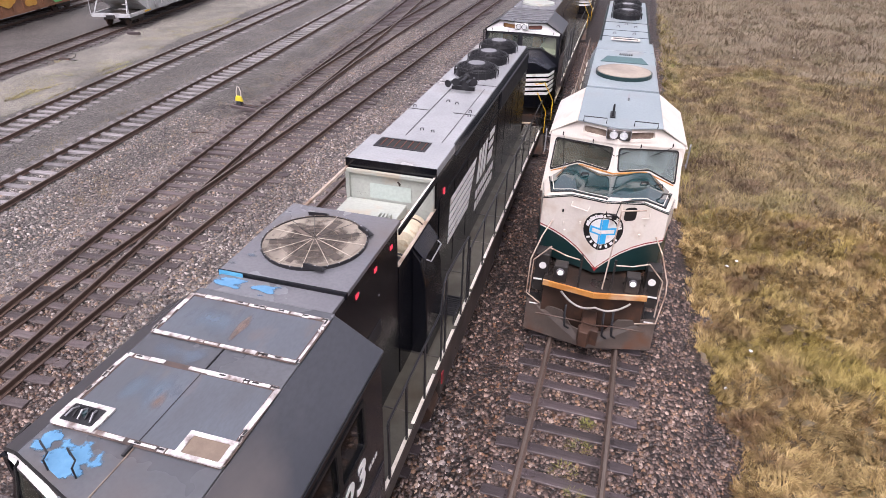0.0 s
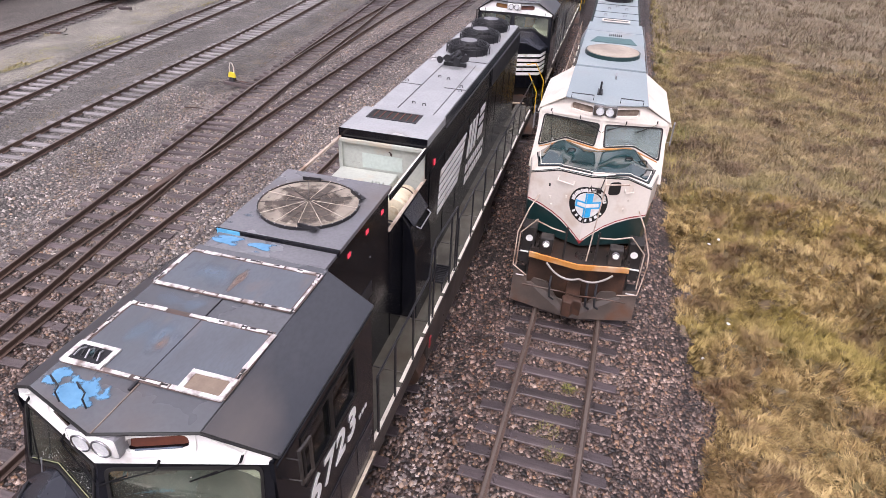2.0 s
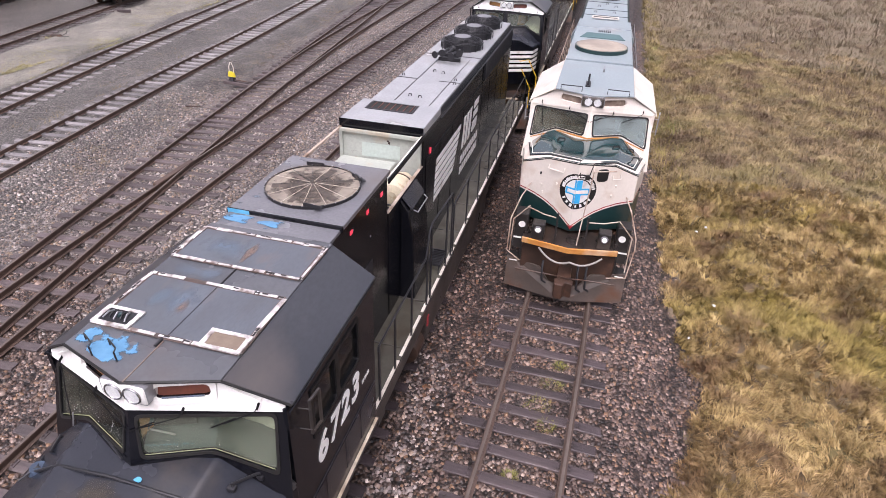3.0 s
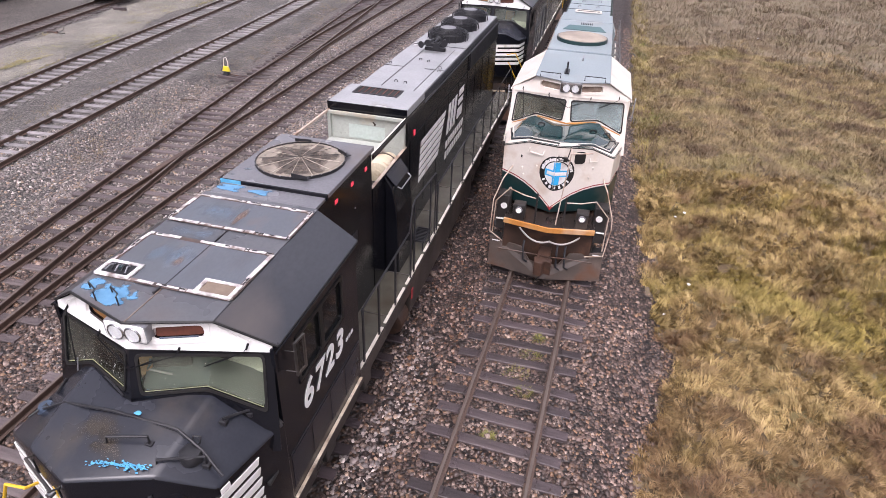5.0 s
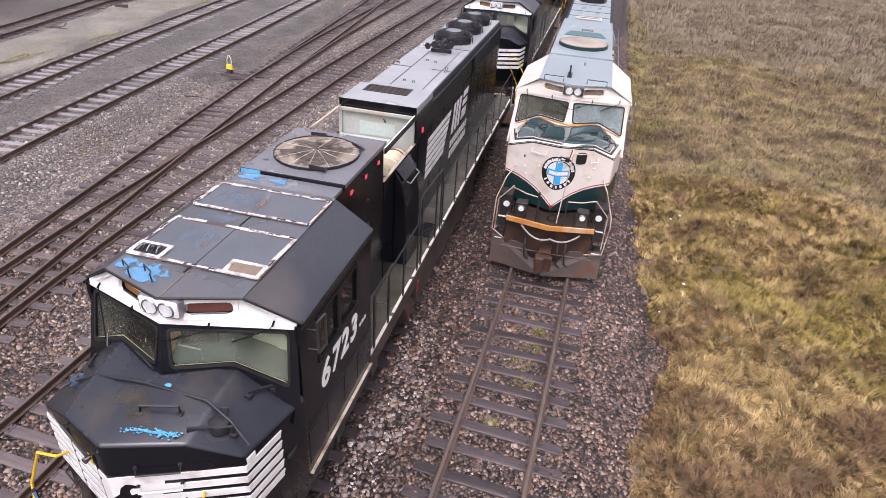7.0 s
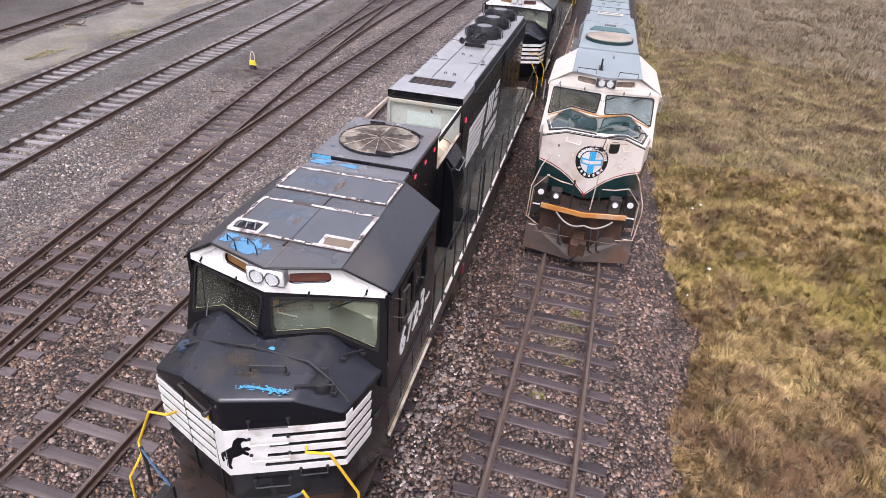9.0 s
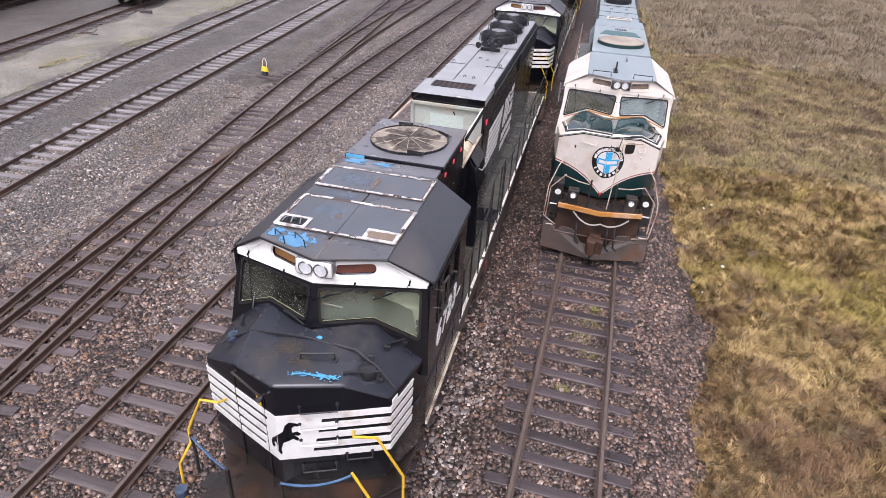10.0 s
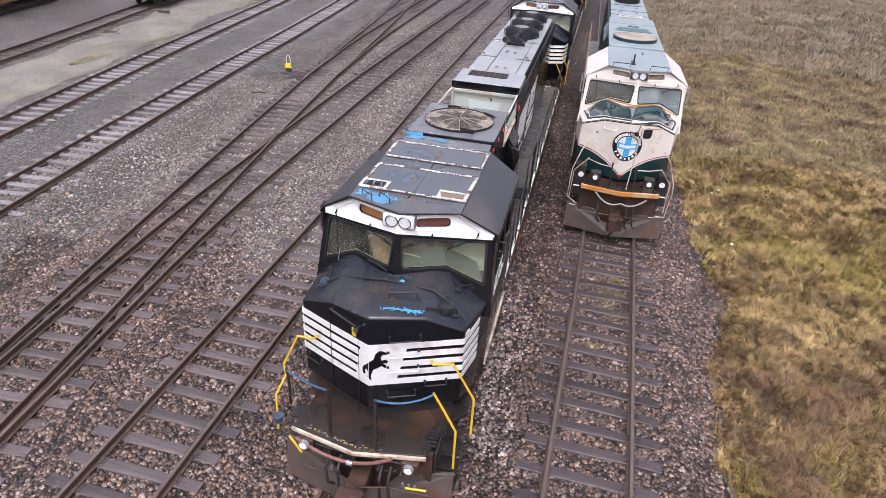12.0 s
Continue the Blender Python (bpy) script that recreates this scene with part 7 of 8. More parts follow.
# ---------------------------------------------------------------- freight cars far off
BROWNCAR = mat("brown_boxcar_paint", (0.24, 0.11, 0.06), (0.32, 0.15, 0.08), 1.0, 12, 0.7, dirt=(0.14, 0.08, 0.05), dirt_amt=0.4)
GREYCAR = mat("grey_hopper_paint", (0.50, 0.51, 0.51), (0.42, 0.43, 0.44), 0.8, 12, 0.6, dirt=(0.22, 0.20, 0.18), dirt_amt=0.35)
SPRAYGREEN = mat("sprayed_green", (0.14, 0.52, 0.16), (0.20, 0.60, 0.25), 1.5, 10, 0.6)
SPRAYPALE = mat("sprayed_pale", (0.55, 0.62, 0.50), (0.42, 0.52, 0.40), 1.5, 10, 0.6)
SPRAYORANGE = mat("sprayed_orange", (0.62, 0.30, 0.05), (0.70, 0.40, 0.08), 1.5, 10, 0.6)


def car_trucks(car, vs, z):
    for c in vs:
        tk = part("truck", Geo().box(-0.9, 0.9, c - 0.25, c + 0.25, z + 0.4, z + 0.75), SILL, car)
        for s in (-1, 1):
            part("side_frame", Geo().prism([(s * 0.95, c - 1.1, z + 0.4), (s * 0.95, c + 1.1, z + 0.4), (s * 0.95, c + 0.9, z + 0.75), (s * 0.95, c - 0.9, z + 0.75)], (s * 0.15, 0, 0)), SILL, tk, bevel=0.02)
            for dv in (-0.87, 0.87):
                part("wheel", Geo().cyl((s * 0.69, c + dv, z + 0.42), (s * 0.82, c + dv, z + 0.42), 0.42, 0.42, 24), RUSTY, tk)


def hopper(m):
    car = thing("hopper_car", "pale grey covered hopper car on rusty trucks", "freight car", m)
    part("body", Geo().loft([[(-1.5, v, zb), (1.5, v, zb), (1.55, v, 3.9), (1.1, v, 4.5), (-1.1, v, 4.5), (-1.55, v, 3.9)] for v, zb in ((1.0, 2.4), (3.0, 1.1), (13.5, 1.1), (15.5, 2.4))]), GREYCAR, car, bevel=0.03)
    part("end_platform", Geo().box(-1.4, 1.4, 0.5, 2.2, 1.05, 1.12), SILL, car)
    for s in (-1, 1):
        part("side_sill", Geo().box(min(s * 1.38, s * 1.52), max(s * 1.38, s * 1.52), 0.3, 16.2, 0.95, 1.18), GREYCAR, car)
    part("end_sill", Geo().box(-1.52, 1.52, 0.2, 0.42, 0.92, 1.18), GREYCAR, car)
    part("centre_sill", Geo().box(-0.3, 0.3, 0.0, 16.2, 0.85, 1.1), SILL, car)
    for s in (-1, 1):
        for k in range(10):
            part("rib", Geo().box(min(s * 1.5, s * 1.6), max(s * 1.5, s * 1.6), 3.0 + 1.15 * k, 3.1 + 1.15 * k, 1.1, 3.9), GREYCAR, car)
        part("end_brace", Geo().tube([(s * 1.3, 0.2, 1.15), (s * 1.0, 1.2, 2.9)], 0.05), GREYCAR, car)
        part("ladder_rail", Geo().tube([(s * 1.5, 0.1, 1.0), (s * 1.5, 0.3, 4.2)], 0.025), GREYCAR, car)
        part("yellow_dash", Geo().box(min(s * 1.525, s * 1.532), max(s * 1.525, s * 1.532), 2.4, 3.4, 1.0, 1.12), YELLOW, car)
    for k in range(8):
        part("rung", Geo().tube([(1.5, 0.1 + 0.02 * k, 1.2 + 0.35 * k), (1.1, 0.1 + 0.02 * k, 1.2 + 0.35 * k)], 0.015), GREYCAR, car)
    for c in (5.0, 8.2, 11.4):
        part("outlet", Geo().loft([[(-1.2, c - 1.3, 1.1), (1.2, c - 1.3, 1.1), (1.2, c + 1.3, 1.1), (-1.2, c + 1.3, 1.1)], [(-.3, c - .3, .45), (.3, c - .3, .45), (.3, c + .3, .45), (-.3, c + .3, .45)]]), GREYCAR, car)
    car_trucks(car, (2.0, 14.2), 0.17)
    return car


def boxcar(m):
    car = thing("boxcar", "rust-brown boxcar with sprayed green and orange shapes", "freight car", m)
    part("body", Geo().box(-1.5, 1.5, 0, 16.5, 1.05, 4.6), BROWNCAR, car, bevel=0.03)
    part("sill", Geo().box(-1.53, 1.53, 0, 16.5, 0.88, 1.08), BROWNCAR, car)
    for k in range(14):
        part("rib", Geo().box(1.5, 1.56, 0.3 + 1.2 * k, 0.42 + 1.2 * k, 1.1, 4.5), BROWNCAR, car)
    place = lambda a, b, d=0.0: Vector((1.565 + d, a, b))
    for k, (v, z, a, b, mt) in enumerate(((13.0, 1.9, 1.9, 0.8, SPRAYGREEN), (15.0, 1.7, 1.2, 0.5, SPRAYPALE), (9.6, 1.5, 0.6, 0.35, SPRAYORANGE), (7.2, 2.0, 1.0, 0.5, SPRAYORANGE), (4.0, 1.35, 1.4, 0.25, SPRAYPALE))):
        part("sprayed_shape", Geo().plate(blotch(v, z, a, b, 300 + k, 18, 0.5), [], lambda a_, b_, d: place(a_, b_, d + 0.003 * k), 0.004), mt, car, "plain sprayed colour shape")
    car_trucks(car, (2.2, 14.3), 0.17)
    return car


hopper(pose(at("yard_e", 39.3), 39.3, -0.86, 0, 0, 12.6))
boxcar(pose(at("yard_f", 30.0), 30.0, -0.92, 0, 0, 13.2))

# ---------------------------------------------------------------- switch stand, derail, timbers
sx, sy = -17.3, 24.7
stand = thing("switch_stand", "low switch stand with a yellow target on timbers", "switch stand", pose(sx, sy, 0.02, 0, 0, -6) @ Matrix.Scale(0.95, 4))
for dy in (-0.13, 0.13):
    part("timber", Geo().box(-0.45, 1.5, dy - 0.07, dy + 0.07, -0.18, -0.02), TIEDRY, stand, bevel=0.01)
part("pedestal", Geo().loft([[(-.16, -.14, .02), (.16, -.14, .02), (.16, .14, .02), (-.16, .14, .02)], [(-.09, -.08, .2), (.09, -.08, .2), (.09, .08, .2), (-.09, .08, .2)]]), WIRE, stand, bevel=0.01)
part("target", Geo().loft([[(-.22, -.06, .2), (.22, -.06, .2), (.22, .06, .2), (-.22, .06, .2)], [(-.15, -.05, .46), (.15, -.05, .46), (.15, .05, .46), (-.15, .05, .46)]]), TARGET, stand, "yellow painted target", bevel=0.015)
part("loop", Geo().tube([(-.13, 0, .42), (-.11, 0, .7), (-.02, 0, .92), (.08, 0, .92), (.16, 0, .7), (.14, 0, .42)], 0.022, 8), CREAM, stand, "pale bent loop handle", smooth=True)
part("throw_rod", Geo().tube([(0.1, 0, 0.06), (1.3, 0.02, 0.06)], 0.025), RUSTY, stand)

der = thing("derail", "dark derail with its lever beside the far track", "derail", pose(-34.0, 31.0, -0.84, 0, 0, 12) @ Matrix.Scale(0.62, 4))
part("block", Geo().loft([[(-.9, -.25, 0), (.3, -.25, 0), (.3, .25, 0), (-.9, .25, 0)], [(-.8, -.15, .22), (.1, -.15, .2), (.1, .15, .2), (-.8, .15, .22)]]), RUSTY, der, bevel=0.02)
part("lever", Geo().tube([(.3, 0, .1), (.8, .1, .35), (.9, .1, .6)], 0.03), WIRE, der)
part("plate", Geo().box(-1.4, 0.9, -0.12, 0.12, -0.02, 0.05), SILL, der)
for x, y, ln, rz in ((-35.6, 38.8, 0.9, 20),):
    t = tagged(new("timber", Geo().box(-ln / 2, ln / 2, -0.12, 0.12, -0.02, 0.2).mesh("timber", TIE, 0.015)), "old dark timber lying on the gravel", "timber")
    t.matrix_world = pose(x, y, float(ground_z(x, y)) + 0.05, 0, 0, rz)
stick = tagged(new("stick", Geo().tube([(-0.7, 0, 0), (-0.2, 0.06, 0.02), (0.3, 0.02, 0.02), (0.8, 0.12, 0)], 0.03, 7).mesh("stick", RUSTY)), "bare brown stick lying on the ballast", "stick")
stick.matrix_world = pose(-17.1, 21.7, float(ground_z(-17.1, 21.7)) + 0.03, 0, 0, 8)
LITTER = mat("crumpled_paper", (0.85, 0.85, 0.87), (0.7, 0.7, 0.75), 8, 60, 0.7)
for k, (x, y) in enumerate(((4.18, 13.2), (4.3, 17.6), (3.56, 11.85), (4.0, 17.2), (10.5, 46.0))):
    rr = random.Random(k)
    loop0 = [(0.055 * math.cos(a) * rr.uniform(.6, 1.3), 0.04 * math.sin(a) * rr.uniform(.6, 1.3), rr.uniform(0, .05)) for a in np.linspace(0, 2 * math.pi, 9)[:-1]]
    p = tagged(new("litter", Geo().loft([loop0, [(a * .5, b * .5, c + .03) for a, b, c in loop0]]).mesh("litter", LITTER)), "crumpled white scrap lying in the grass", "litter", "white scraps")
    p.location = (x, y, float(ground_z(x, y)) + (0.2 if x > 3.7 else 0.04))

# ---------------------------------------------------------------- loose ballast stones
CUBE = np.array([(-1, -1, -1), (1, -1, -1), (1, 1, -1), (-1, 1, -1), (-1, -1, 1), (1, -1, 1), (1, 1, 1), (-1, 1, 1)], float)
QUADS = np.array([(4, 5, 6, 7), (0, 1, 5, 4), (1, 2, 6, 5), (2, 3, 7, 6), (3, 0, 4, 7)])


def stone_cloud(rng, x, y, z, lo_, hi_):
    n = len(x)
    s = rng.uniform(lo_, hi_, n) * (1 + 0.5 * (rng.random(n) > 0.93))
    dims = np.stack([s * rng.uniform(.8, 1.25, n), s * rng.uniform(.7, 1.1, n), s * rng.uniform(.5, .8, n)], 1) / 2
    v = CUBE[None] * (1 + rng.uniform(-.38, .12, (n, 8, 3)))
    v[:, 4:, :2] *= rng.uniform(.5, .85, (n, 1, 1))
    v = v * dims[:, None]
    a, t = rng.uniform(0, 6.3, n), rng.uniform(-.5, .5, n)
    ca, sa, ct, st = np.cos(a), np.sin(a), np.cos(t), np.sin(t)
    X, Y, Z = v[..., 0], v[..., 1], v[..., 2]
    Y, Z = Y * ct[:, None] - Z * st[:, None], Y * st[:, None] + Z * ct[:, None]
    X, Y = X * ca[:, None] - Y * sa[:, None], X * sa[:, None] + Y * ca[:, None]
    P = np.stack([X + x[:, None], Y + y[:, None], Z + z[:, None]], -1)
    F = (QUADS[None] + (np.arange(n) * 8)[:, None, None]).reshape(-1, 4)
    return P.reshape(-1, 3), F


rng = np.random.default_rng(5)


def scatter(x0, x1, y0, y1, per_m2):
    n = int((x1 - x0) * (y1 - y0) * per_m2)
    x, y = rng.uniform(x0, x1, n), rng.uniform(y0, y1, n)
    lc = np.interp(y, [-40, 110], [-2.63, -5.85])
    ec = np.interp(y, [a for a, _ in LINES["east"]], [b for _, b in LINES["east"]])
    keep = (x < field_edge(y) + rng.normal(0, .15, n)) & ~((np.abs(x - lc) < 1.15) & (y > 1.2)) & ~((np.abs(x - ec) < 1.1) & (y > 12.6))
    return x[keep], y[keep]


xs, ys = [], []
for box in ((-14.6, 4.0, -4.5, 11, 270), (-15.5, 3.6, 11, 26, 170), (-20, -14.6, -1, 24, 90), (-16, 3, 26, 46, 75)):
    a, b = scatter(*box)
    xs.append(a)
    ys.append(b)
xs, ys = np.concatenate(xs), np.concatenate(ys)
zs = ground_z(xs, ys) + rng.uniform(-.008, .012, len(xs))
dry = (xs < -6.0 + 0.5 * np.sin(ys * 0.8) - 0.03 * ys + rng.normal(0, .25, len(xs))) & (ys > 8 + 1.5 * np.sin(xs * 0.9) + rng.normal(0, 1.5, len(xs)))
band = (np.abs(xs + 1.75 + 0.02 * ys + 0.15 * np.sin(ys * 1.7)) < 0.42) & (ys > 2.2) & (ys < 9) & (rng.random(len(xs)) < 0.6)
between_locos = (np.abs(xs + 1.62 + 0.026 * (ys - 9)) < 0.75 + rng.normal(0, .12, len(xs))) & (ys > 8.5 + rng.normal(0, 1.2, len(xs)))
band &= ~between_locos
for pick, material, words in ((~dry & between_locos, DARKSTONES, "darker stones between the locomotives"), (~dry & ~band & ~between_locos, STONES, "loose dark wet ballast stones"), (~dry & band, PALESTONES, "pale grey ballast stones beside the locomotive"), (dry, DRYSTONES, "loose dusty grey-brown ballast stones")):
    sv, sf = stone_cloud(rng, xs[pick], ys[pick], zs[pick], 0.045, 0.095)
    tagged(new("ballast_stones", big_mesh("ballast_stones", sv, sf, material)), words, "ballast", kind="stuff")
for k in range(300):
    x, y = rng.uniform(-1.9, 2.6), rng.uniform(0.8, 5.0)
    if k < 6:
        v, f = stone_cloud(rng, np.zeros(1), np.zeros(1), np.zeros(1), 0.07, 0.1)
        me = big_mesh("stone", v, f, STONE1)
    else:
        me = bpy.data.meshes["stone" if k % 6 == 0 else "stone.%03d" % (k % 6)]
    ob = new("stone", me)
    ob.parent = ground
    ob.matrix_local = pose(x, y, float(ground_z(x, y)) + 0.016, 0, 0, rng.uniform(0, 360))

# ---------------------------------------------------------------- dry grass
def mat_grass(name, straw, olive, russet, lo_v=0.7, hi_v=1.25, red=0.53):
    """Dry stems: each takes a tone from a ramp; broad patches lean to olive or to russet."""
    m = bpy.data.materials.new(name)
    m.use_nodes = True
    n, l = m.node_tree.nodes, m.node_tree.links
    b = n["Principled BSDF"]
    g = n.new("ShaderNodeNewGeometry")
    tc = n.new("ShaderNodeTexCoord")
    at_ = n.new("ShaderNodeAttribute")
    at_.attribute_name = "tuft"
    both = n.new("ShaderNodeMix")
    both.data_type = "FLOAT"
    both.inputs[0].default_value = 0.25
    l.new(at_.outputs["Fac"], both.inputs[2])
    l.new(g.outputs["Random Per Island"], both.inputs[3])
    tone = both.outputs[0]

    def ramp_of(cols):
        cr = n.new("ShaderNodeValToRGB")
        el = cr.color_ramp.elements
        el[0].position, el[0].color = 0, (*cols[0], 1)
        el[1].position, el[1].color = 1, (*cols[-1], 1)
        for i, c in enumerate(cols[1:-1]):
            el.new((i + 1) / (len(cols) - 1)).color = (*c, 1)
        l.new(tone, cr.inputs[0])
        return cr.outputs[0]

    def patches(scale, a, b_, shift, c=0.0, d=1.0):
        mp = n.new("ShaderNodeMapping")
        mp.inputs["Location"].default_value = (shift, shift * 0.7, 0)
        l.new(tc.outputs["Object"], mp.inputs[0])
        no = n.new("ShaderNodeTexNoise")
        no.inputs["Scale"].default_value, no.inputs["Detail"].default_value = scale, 5
        l.new(mp.outputs[0], no.inputs["Vector"])
        mr = n.new("ShaderNodeMapRange")
        for i, v in enumerate((a, b_, c, d)):
            mr.inputs[i + 1].default_value = v
        l.new(no.outputs["Fac"], mr.inputs[0])
        return mr.outputs[0]

    def mix(f, a, b_):
        mx = n.new("ShaderNodeMix")
        mx.data_type = "RGBA"
        for v, i in ((f, 0), (a, 6), (b_, 7)):
            l.new(v, mx.inputs[i])
        return mx.outputs[2]
    col = mix(patches(0.30, 0.47, 0.62, 3), ramp_of(straw), ramp_of(olive))
    col = mix(patches(0.62, red, red + 0.15, 11), col, ramp_of(russet))
    hs = n.new("ShaderNodeHueSaturation")
    l.new(col, hs.inputs["Color"])
    l.new(patches(1.1, 0.32, 0.68, 23, lo_v, hi_v), hs.inputs["Value"])
    l.new(hs.outputs[0], b.inputs["Base Color"])
    b.inputs["Roughness"].default_value = 0.7
    b.inputs["Specular IOR Level"].default_value = 0.3
    return m


STRAW = [(0.085, 0.054, 0.022), (0.16, 0.105, 0.043), (0.26, 0.185, 0.085), (0.36, 0.265, 0.13), (0.46, 0.35, 0.185)]
OLIVE = [(0.09, 0.07, 0.02), (0.17, 0.13, 0.036), (0.26, 0.20, 0.065), (0.36, 0.28, 0.10)]
RUSSET = [(0.06, 0.035, 0.018), (0.145, 0.088, 0.046), (0.10, 0.060, 0.033), (0.19, 0.122, 0.066)]
GRASS = mat_grass("dry_grass", [(r * 1.28, g * 1.27, b * 1.17) for r, g, b in STRAW], [(r * 1.21, g * 1.20, b * 1.09) for r, g, b in OLIVE], [tuple(v * 1.5 for v in c) for c in RUSSET], 0.72, 1.22, 0.53)
DARKGRASS = mat_grass("brown_field_grass", [(r * 1.10, g * 1.04, b * 1.02) for r, g, b in STRAW], [(r * 1.04, g * 0.99, b * 0.96) for r, g, b in OLIVE], [tuple(v * 1.5 for v in c) for c in RUSSET], 0.68, 1.2, 0.47)
MIDGRASS = mat_grass("paler_dry_grass", [(r * 0.36 + 0.196, g * 0.36 + 0.155, b * 0.45 + 0.082) for r, g, b in STRAW], [(r * 0.36 + 0.178, g * 0.36 + 0.148, b * 0.45 + 0.072) for r, g, b in OLIVE], [(r * 0.4 + 0.124, g * 0.4 + 0.091, b * 0.4 + 0.060) for r, g, b in RUSSET], 0.66, 1.3, 0.48)
# Far tones greyed and evened out: distance haze is put into the colour.
FARGRASS = mat_grass("far_grass", [(0.178, 0.142, 0.097), (0.242, 0.196, 0.138), (0.206, 0.164, 0.113)], [(0.190, 0.158, 0.101), (0.218, 0.181, 0.119)], [(0.160, 0.123, 0.092), (0.192, 0.150, 0.114)], 0.8, 1.18)
WEEDC = mat_grass("weed_leaves", [(0.16, 0.15, 0.045), (0.34, 0.27, 0.10), (0.25, 0.18, 0.07)], [(0.12, 0.15, 0.04), (0.22, 0.23, 0.06)], [(0.2, 0.15, 0.05), (0.3, 0.22, 0.09)])
ROADGRASS = mat_grass("pale_road_grass", [(0.26, 0.225, 0.10), (0.36, 0.31, 0.15), (0.32, 0.265, 0.13)], [(0.24, 0.24, 0.09), (0.33, 0.32, 0.12)], [(0.24, 0.20, 0.10), (0.3, 0.25, 0.13)])
BRUSH = mat_grass("brown_brush", [(0.08, 0.052, 0.035), (0.13, 0.088, 0.06), (0.17, 0.12, 0.082)], [(0.10, 0.066, 0.042), (0.15, 0.105, 0.07)], RUSSET)
# Thatch colour kept low so gaps between stems read as shade.
THATCH = mat("matted_thatch", (0.135, 0.095, 0.050), (0.075, 0.051, 0.029), 1.3, 30, 0.9, bump=0.8, bump_scale=26, dirt=(0.13, 0.105, 0.042), dirt_amt=0.35, dirt_scale=0.6, stretch=(1, 0.6, 1))


def lattice(x, y, step, seed):
    """Smooth random field from -1 to 1 with features about one step wide."""
    t = np.random.default_rng(seed).uniform(-1, 1, (128, 128))
    u, v = np.asarray(x) / step + 500.3, np.asarray(y) / step + 500.7
    i, j = np.floor(u).astype(int), np.floor(v).astype(int)
    fu, fv = u - i, v - j
    fu, fv = fu * fu * (3 - 2 * fu), fv * fv * (3 - 2 * fv)
    i, j, i2, j2 = i % 128, j % 128, (i + 1) % 128, (j + 1) % 128
    return (t[i, j] * (1 - fu) + t[i2, j] * fu) * (1 - fv) + (t[i, j2] * (1 - fu) + t[i2, j2] * fu) * fv


def mound(x, y):
    """Height of the matted grass: domed tussocks with sharp hollows between."""
    big, small = lattice(x, y, 1.5, 1) + 0.45 * lattice(x, y, 0.7, 4), lattice(x, y, 0.42, 2)
    h = 0.46 * np.clip((big + 0.5) / 1.0, 0, 1) ** 0.8 + 0.15 * np.clip((small + 0.5), 0, 1) - 0.12 + 0.12 * lattice(x, y, 3.0, 3)
    return np.maximum(h, 0.03) * np.interp(y, [15, 24], [1, 0.5]) * np.clip((x - field_edge(y) + 0.1) / 0.7, 0.1, 1)


def blades(rng, cx_, cy_, lean_dir, lean, length, width, z, curl=None):
    """Drooping blades of three triangles: arrays of roots, directions, first slopes, lengths and widths."""
    n = len(cx_)
    curl = np.zeros(n) if curl is None else curl
    P = np.empty((n, 5, 3))
    x, y, h = np.array(cx_, float), np.array(cy_, float), np.array(z, float)
    for s_ in range(3):
        a = lean_dir + curl * s_
        ca, sa = np.cos(a), np.sin(a)
        w = width * (0.5, 0.42, 0)[s_]
        if s_ < 2:
            P[:, 2 * s_] = np.stack([x - sa * w, y + ca * w, h], 1)
            P[:, 2 * s_ + 1] = np.stack([x + sa * w, y - ca * w, h], 1)
        else:
            P[:, 4] = np.stack([x, y, h], 1)
        t = np.minimum(lean + 0.85 * s_ * (0.5 + 0.5 * lean), 1.8)
        x, y, h = x + ca * np.sin(t) * length / 2, y + sa * np.sin(t) * length / 2, h + np.cos(t) * length / 2
    T = np.array([(0, 1, 3), (0, 3, 2), (2, 3, 4)])
    F = (T[None] + (np.arange(n) * 5)[:, None, None]).reshape(-1, 3)
    return P.reshape(-1, 3), F


